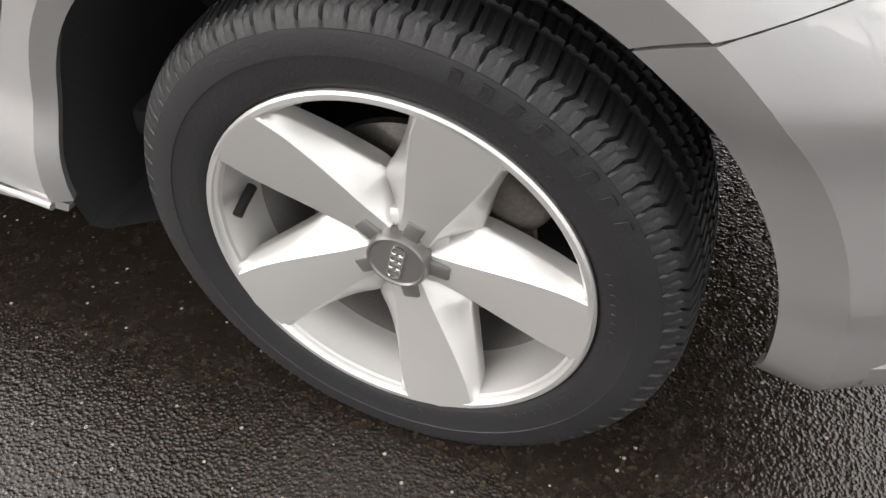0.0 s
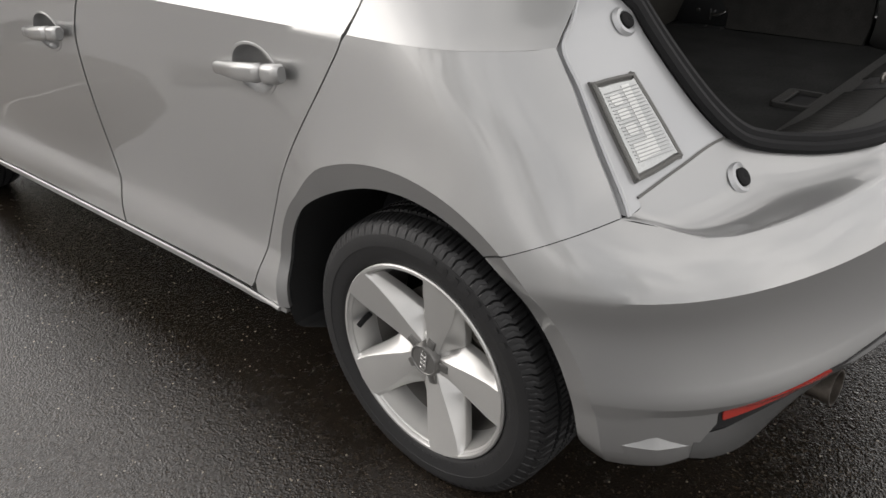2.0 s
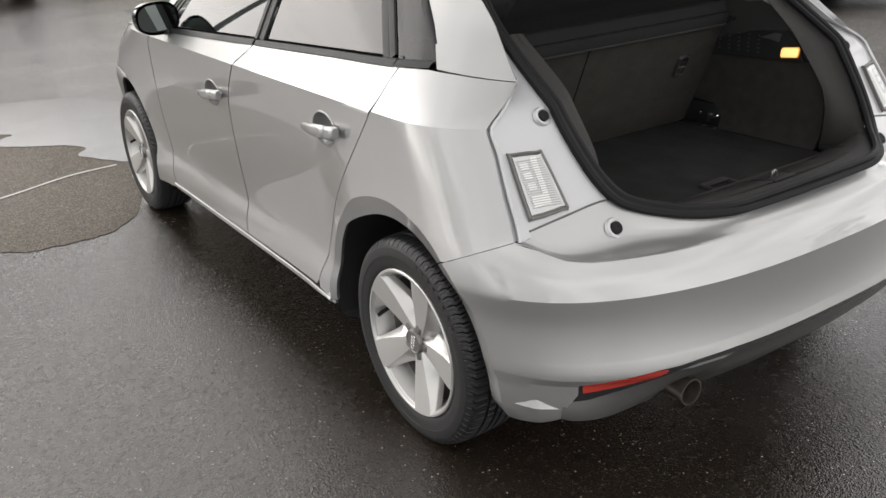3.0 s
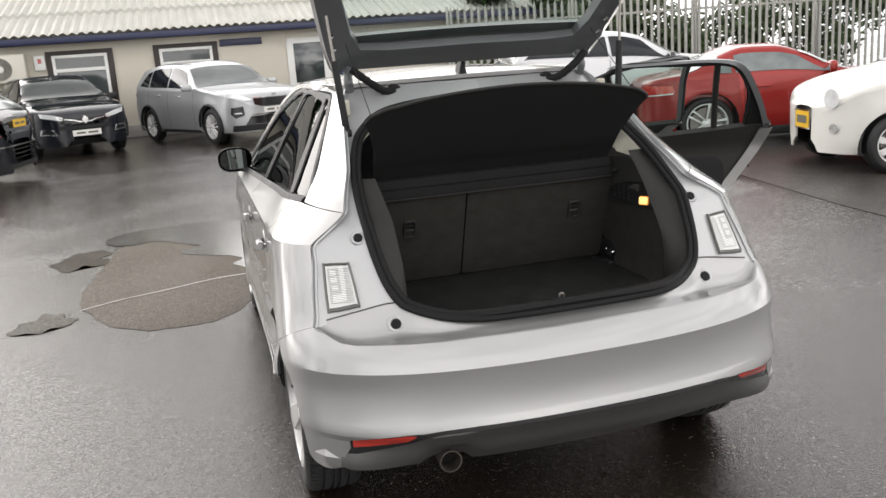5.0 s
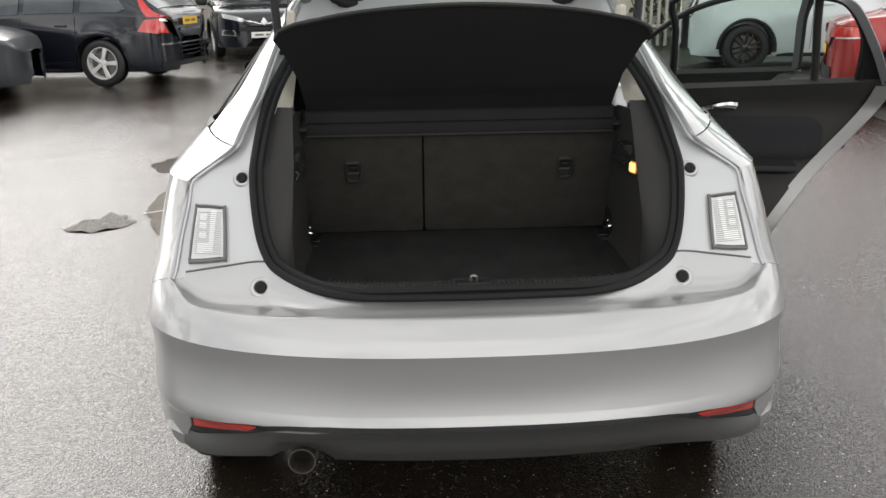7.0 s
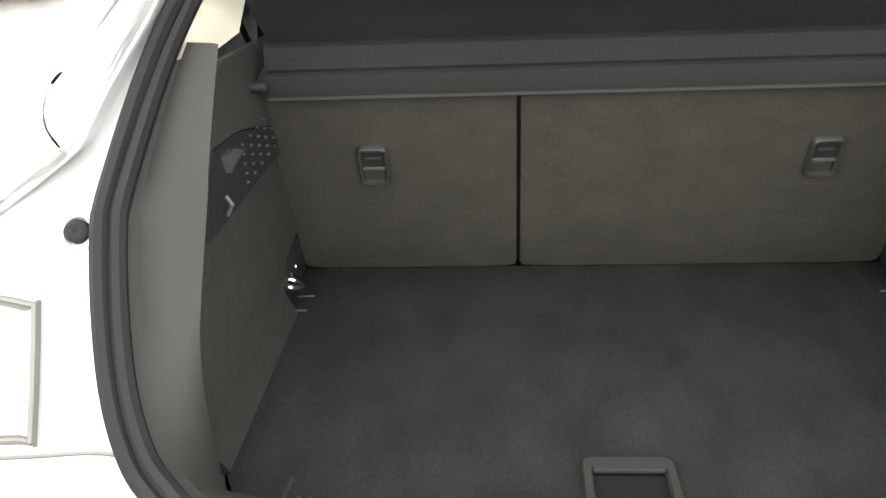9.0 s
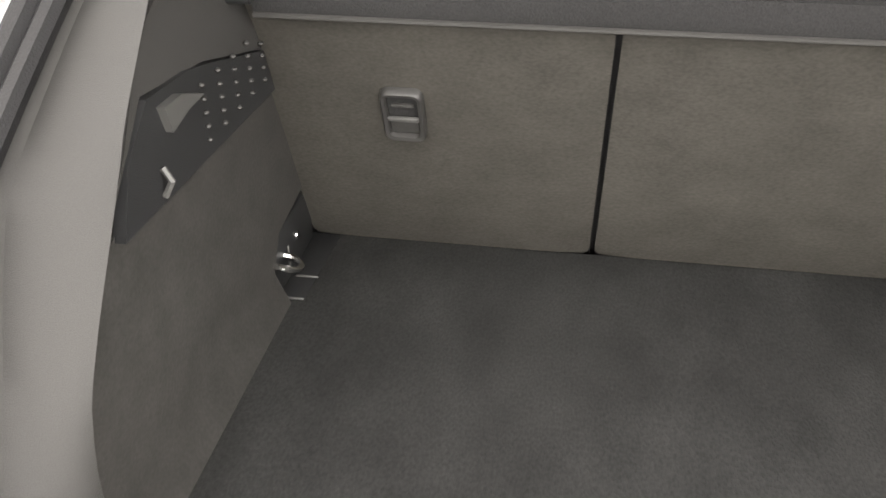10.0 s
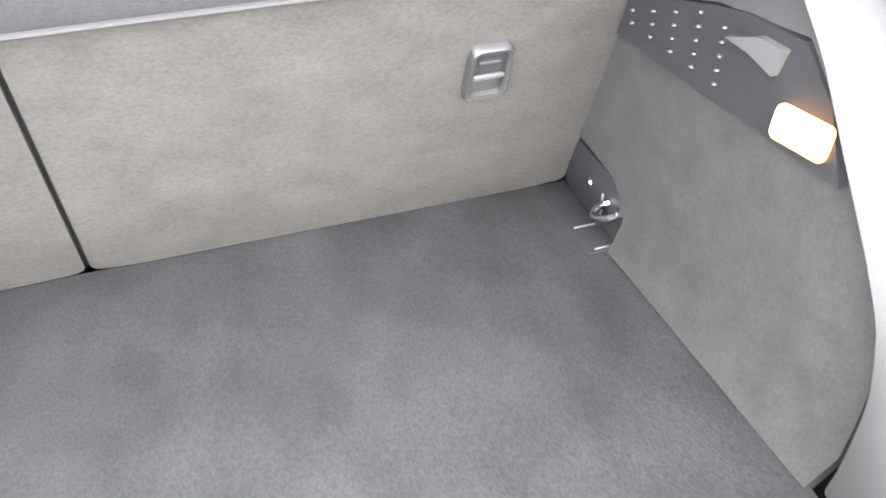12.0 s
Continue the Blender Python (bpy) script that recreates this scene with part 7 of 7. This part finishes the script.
suv_spec = {
    "wheelbase": 2.67, "half": 0.925, "wheel": 0.35, "rim": 0.235, "rear": 0.90, "front": 0.91, "spokes": 6, "twin": True, "low": 0.23, "nf": 3.0, "df": 0.8,
    "top": [(-0.90, 0.75), (-0.87, 1.08), (-0.70, 1.35), (-0.50, 1.55), (0.4, 1.645), (1.1, 1.63), (1.55, 1.53), (2.25, 1.12), (3.0, 1.03), (3.4, 0.92), (3.57, 0.75)],
    "belt": [(-0.90, 1.12), (0.0, 1.10), (2.2, 1.02), (3.5, 0.85)],
    "side_glass": [[(-0.45, 0.10), (-0.02, 0.06), (-0.02, 0.42), (-0.20, 0.40)], [(0.04, 0.06), (0.86, 0.06), (0.86, 0.46), (0.04, 0.44)], [(0.93, 0.06), (1.98, 0.06), (1.55, 0.44), (0.93, 0.46)]],
    "screens": [[(1.60, 0.56), (2.20, 0.46), (2.20, 1.54), (1.60, 1.44)], [(-0.80, 0.62), (-0.80, 1.38), (-0.55, 1.38), (-0.55, 0.62)]],
    # reflected sky is put into these screens as a pale base colour
    "screen_glass": material("painted_sky_screen", (0.14, 0.15, 0.15), 0.08, 0, 0.4, 2, spec=0.4),
    "nose": [("headlamp", True, [(0.47, 0.835), (0.62, 0.825), (0.84, 0.90), (0.87, 0.985), (0.64, 0.925)], HEADLAMP, 0.012), ("grille", False, [(-0.30, 0.70), (0.30, 0.70), (0.43, 0.74), (0.46, 0.855), (-0.46, 0.855), (-0.43, 0.74)], GLOSS_BLACK, 0.010), ("grille_trim", False, box(-0.46, 0.46, 0.858, 0.872), CHROME, 0.014), ("badge", False, [(0.06 * math.cos(2 * math.pi * k / 14), 0.905 + 0.018 * math.sin(2 * math.pi * k / 14)) for k in range(14)], CHROME, 0.010),
             ("bumper_trim", False, box(-0.50, 0.50, 0.545, 0.562), CHROME, 0.012), ("lower_intake", False, [(-0.62, 0.37), (0.62, 0.37), (0.52, 0.525), (-0.52, 0.525)], GLOSS_BLACK, 0.010), ("skirt", False, box(-0.80, 0.80, 0.25, 0.365), BLACK_PLASTIC, 0.008), ("number_plate", False, box(-0.26, 0.26, 0.572, 0.682), WHITE_PLATE, 0.018, "pale front number plate"), ("plate_bar", False, box(-0.20, -0.02, 0.610, 0.645), PLATE_BAR, 0.022), ("plate_bar", False, box(0.03, 0.19, 0.610, 0.645), PLATE_BAR, 0.022),
             ("fog_lamp_surround", True, [(0.62, 0.56), (0.76, 0.50), (0.82, 0.58), (0.81, 0.70), (0.64, 0.72)], GLOSS_BLACK, 0.012), ("fog_lamp", True, box(0.66, 0.77, 0.585, 0.605), CHROME, 0.018)],
    "stern": [("tail_lamp", True, [(0.55, 0.95), (0.88, 0.98), (0.88, 1.06), (0.55, 1.02)], RED_LAMP, 0.012)],
    "handles": [(0.50, 0.98), (1.40, 0.95)], "door_gaps": (0.0, 0.90, 2.02), "mirror": (1.98, 1.12), "mirror_paint": GREY_PAINT, "cladding": True,
}
parked_car("suv_car", "silver-grey sports utility car parked against the office", suv_spec, (-1.05, 17.6, 0), 206.7, GREY_PAINT)

# red coupe-roadster
parked_car("red_roadster", "red two-seat sports car with large silver wheels", {
    "wheelbase": 2.50, "half": 0.895, "wheel": 0.335, "rim": 0.255, "rear": 0.80, "front": 0.94, "spokes": 5, "twin": True, "low": 0.17, "nf": 2.6, "df": 1.0, "tumble": 0.55,
    "top": [(-0.80, 0.60), (-0.77, 0.88), (-0.55, 0.95), (-0.28, 0.985), (0.14, 1.18), (0.52, 1.285), (0.88, 1.275), (1.20, 1.18), (1.72, 0.93), (2.7, 0.84), (3.3, 0.68), (3.44, 0.52)],
    "belt": [(-0.80, 0.86), (0.3, 0.90), (1.9, 0.86), (3.4, 0.62)],
    "side_glass": [[(0.08, 0.14), (0.30, 0.08), (0.30, 0.42), (0.22, 0.36)], [(0.35, 0.08), (1.50, 0.10), (1.12, 0.42), (0.35, 0.44)]],
    "screens": [[(-0.22, 0.60), (0.16, 0.56), (0.16, 1.44), (-0.22, 1.40)], [(1.15, 0.56), (1.66, 0.46), (1.66, 1.54), (1.15, 1.44)]],
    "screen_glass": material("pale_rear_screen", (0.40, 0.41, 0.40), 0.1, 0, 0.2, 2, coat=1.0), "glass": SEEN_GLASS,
    "stern": [("tail_lamp", True, [(0.45, 0.72), (0.86, 0.74), (0.86, 0.84), (0.50, 0.83)], RED_LAMP, 0.012), ("bumper_inset", False, box(-0.6, 0.6, 0.25, 0.40), BLACK_PLASTIC, 0.008), ("number_plate", False, box(-0.26, 0.26, 0.52, 0.63), YELLOW_PLATE, 0.012)],
    "flank": [("tail_lamp_side", (-1, 1), [(-0.74, 0.735), (-0.40, 0.755), (-0.43, 0.835), (-0.72, 0.85)], ROADSTER_LAMP, 0.008), ("lamp_strip", (-1, 1), [(-0.74, 0.715), (-0.42, 0.735), (-0.41, 0.752), (-0.74, 0.732)], HEADLAMP, 0.008)],
    "dark_sill": True, "handles": [(0.68, 0.77)], "door_gaps": (0.45, 1.62), "mirror": (1.46, 0.96), "mirror_paint": RED_PAINT,
}, (5.53, 7.60, 0), 248, RED_PAINT)

# white three-door utility car behind it
ev = dict(suv_spec, top=[(-0.75, 0.80), (-0.72, 1.10), (-0.60, 1.35), (-0.45, 1.47), (0.3, 1.58), (1.1, 1.62), (1.5, 1.55), (2.25, 1.17), (3.0, 1.08), (3.4, 0.98), (3.55, 0.8)], belt=[(-0.75, 1.20), (0.0, 1.17), (2.2, 1.07), (3.5, 0.9)],
          rear=0.75, front=0.90, wheelbase=2.66, half=0.96, side_glass=[[(-0.55, 0.10), (0.92, 0.06), (0.92, 0.46), (-0.35, 0.42)], [(0.98, 0.06), (1.98, 0.06), (1.55, 0.44), (0.98, 0.46)]], handles=[(1.15, 0.98)], door_gaps=(0.94, 2.0), mirror_paint=GLOSS_BLACK, rim_paint=GLOSS_BLACK, stern=[])
parked_car("white_suv", "pale silver-white compact utility car with dark glass", ev, (4.95 + 0.09, 11.75, 0), 264, paint_of("pale_silver_car_paint", (0.66, 0.67, 0.68), 0.1, 0.3))

# small white city car nose-on to the roadster
parked_car("white_city_car", "small cream-white city car with rounded nose", {
    "wheelbase": 2.42, "half": 0.83, "wheel": 0.29, "rim": 0.19, "rear": 0.55, "front": 0.58, "spokes": 8, "low": 0.20, "nf": 2.8, "df": 0.6,
    "top": [(-0.55, 0.7), (-0.52, 1.0), (-0.35, 1.3), (-0.15, 1.44), (0.5, 1.49), (1.1, 1.45), (1.35, 1.36), (1.95, 1.03), (2.4, 0.95), (2.8, 0.82), (2.99, 0.66)],
    "belt": [(-0.55, 0.95), (0.0, 0.94), (1.9, 0.90), (2.9, 0.75)],
    "side_glass": [[(-0.15, 0.10), (0.50, 0.06), (0.50, 0.44), (0.0, 0.42)], [(0.56, 0.06), (1.70, 0.06), (1.35, 0.44), (0.56, 0.46)]],
    "screens": [[(1.40, 0.56), (1.92, 0.46), (1.92, 1.54), (1.40, 1.44)], [(-0.46, 0.62), (-0.46, 1.38), (-0.22, 1.38), (-0.22, 0.62)]],
    "nose": [("headlamp", True, [(0.52 + 0.09 * math.cos(2 * math.pi * k / 14), 0.74 + 0.10 * math.sin(2 * math.pi * k / 14)) for k in range(14)], HEADLAMP, 0.014, "round headlamp"), ("plate_surround", False, box(-0.19, 0.19, 0.415, 0.615), CHROME, 0.010), ("number_plate", False, box(-0.165, 0.165, 0.43, 0.60), YELLOW_PLATE, 0.014, "yellow number plate"), ("plate_bar", False, box(-0.12, 0.12, 0.475, 0.555), PLATE_BAR, 0.018),
             ("fog_lamp", True, [(0.55 + 0.05 * math.cos(2 * math.pi * k / 12), 0.45 + 0.05 * math.sin(2 * math.pi * k / 12)) for k in range(12)], CHROME, 0.012)],
    "handles": [(0.85, 0.80)], "door_gaps": (0.53, 1.72), "mirror": (1.65, 0.98), "mirror_paint": WHITE_PAINT,
}, (5.10 + 2.99 * 0.961, 4.85 - 2.99 * 0.276, 0), 74, WHITE_PAINT)

# dark hatchback at the near edge of the estate's row
parked_car("dark_hatchback", "dark grey hatchback parked beside the black estate", dict(suv_spec, half=0.89, wheel=0.32, rim=0.21, low=0.2, mirror_paint=BLACK_PAINT,
           top=[(-0.8, 0.7), (-0.77, 1.0), (-0.55, 1.3), (-0.35, 1.42), (0.4, 1.47), (1.1, 1.46), (1.5, 1.38), (2.2, 1.0), (2.9, 0.9), (3.35, 0.78), (3.5, 0.62)], belt=[(-0.8, 0.98), (2.2, 0.92), (3.5, 0.72)], rear=0.8, front=0.85, nose=[], stern=[]), (-8.6, 9.1, 0), 276, paint_of("dark_grey_car_paint", (0.04, 0.045, 0.05)))


# ---- greenery beyond the fence and round the yard ----
def leaf_cloud(name, label, clumps, leaves, size, mat, seed, category="bush"):
    """Many small leaves gathered in uneven clumps."""
    rnd_ = random.Random(seed)
    verts, faces = [], []
    for cx, cy, cz, rr in clumps:
        for _ in range(leaves):
            a, b, r_ = rnd_.uniform(0, 6.283), rnd_.uniform(-1, 1), rr * rnd_.random() ** 0.4
            c = math.sqrt(1 - b * b)
            p = Vector((cx + r_ * c * math.cos(a), cy + r_ * c * math.sin(a), max(0.05, cz + r_ * b * 0.85)))
            u = Vector((rnd_.uniform(-1, 1), rnd_.uniform(-1, 1), rnd_.uniform(-1, 1))).normalized() * size * rnd_.uniform(0.6, 1.3)
            v = u.orthogonal().normalized() * size * rnd_.uniform(0.3, 0.6)
            k = len(verts)
            verts += [p - u, p + v, p + u, p - v]
            faces.append((k, k + 1, k + 2, k + 3))
    me = bpy.data.meshes.new(name)
    me.from_pydata([tuple(v) for v in verts], [], faces)
    me.materials.append(mat)
    return tagged(new(name, me), label, category, kind="stuff")


LEAF = material("dark_green_leaves", (0.045, 0.075, 0.022), 0.6, 0, 0.5, 1.5, 0.3, 0.0, 40)
rnd = random.Random(9)
leaf_cloud("hedge", "dark green overgrown hedge behind the steel fence", [(6.3 + 0.72 * k + rnd.uniform(-0.3, 0.3), 19.3 - 0.17 * k + rnd.uniform(-0.6, 0.6), rnd.uniform(0.5, 3.4), rnd.uniform(0.7, 1.3)) for k in range(24)], 900, 0.13, LEAF, 31, "hedge")


def tree(x, y, h, seed, clumps=26, leaves=260, size=0.12):
    rnd_ = random.Random(seed)
    t = thing("tree", "leafy broad-crowned tree at the yard's edge", "tree", group="trees round the yard", place=(x, y, 0))
    trunk = tube([(0, 0, 0), (0.1, 0.05, h * 0.3), (0.0, 0.1, h * 0.6), (0.1, 0, h * 0.85)], lambda k: 0.22 * (1 - 0.8 * k), 10)
    for _ in range(7):
        a, z = rnd_.uniform(0, 6.283), h * rnd_.uniform(0.3, 0.7)
        tube([(0, 0.05, z), (math.cos(a) * h * 0.13, math.sin(a) * h * 0.13, z + h * 0.1), (math.cos(a) * h * 0.24, math.sin(a) * h * 0.24, z + h * 0.17)], lambda k: 0.08 * (1 - 0.8 * k), 6, bm=trunk)
    part("trunk", trunk, material("tree_bark", (0.10, 0.08, 0.06), 0.9, 0, 0.3, 6, 0.4, 0.6, 30), t)
    cl = []
    for _ in range(clumps):
        a, r_, z = rnd_.uniform(0, 6.283), h * 0.30 * rnd_.random() ** 0.5, h * rnd_.uniform(0.38, 0.98)
        cl.append((r_ * math.cos(a), r_ * math.sin(a), z, h * rnd_.uniform(0.06, 0.12)))
    crown = leaf_cloud("crown", "", cl, leaves, size, LEAF, seed + 1)
    crown.parent = t
    for key in ("kind", "category", "label"):
        if key in crown:
            del crown[key]


for k, (x, y, h) in enumerate(((-22, 6, 9), (-24, 14, 11), (-21, -3, 8), (-26, -22, 10), (27, -20, 9), (24, 2, 10), (-25, 24, 12))):
    tree(x, y, h, 50 + 3 * k)
tree(-4.4, 33.0, 13, 90, 60, 700, 0.17)
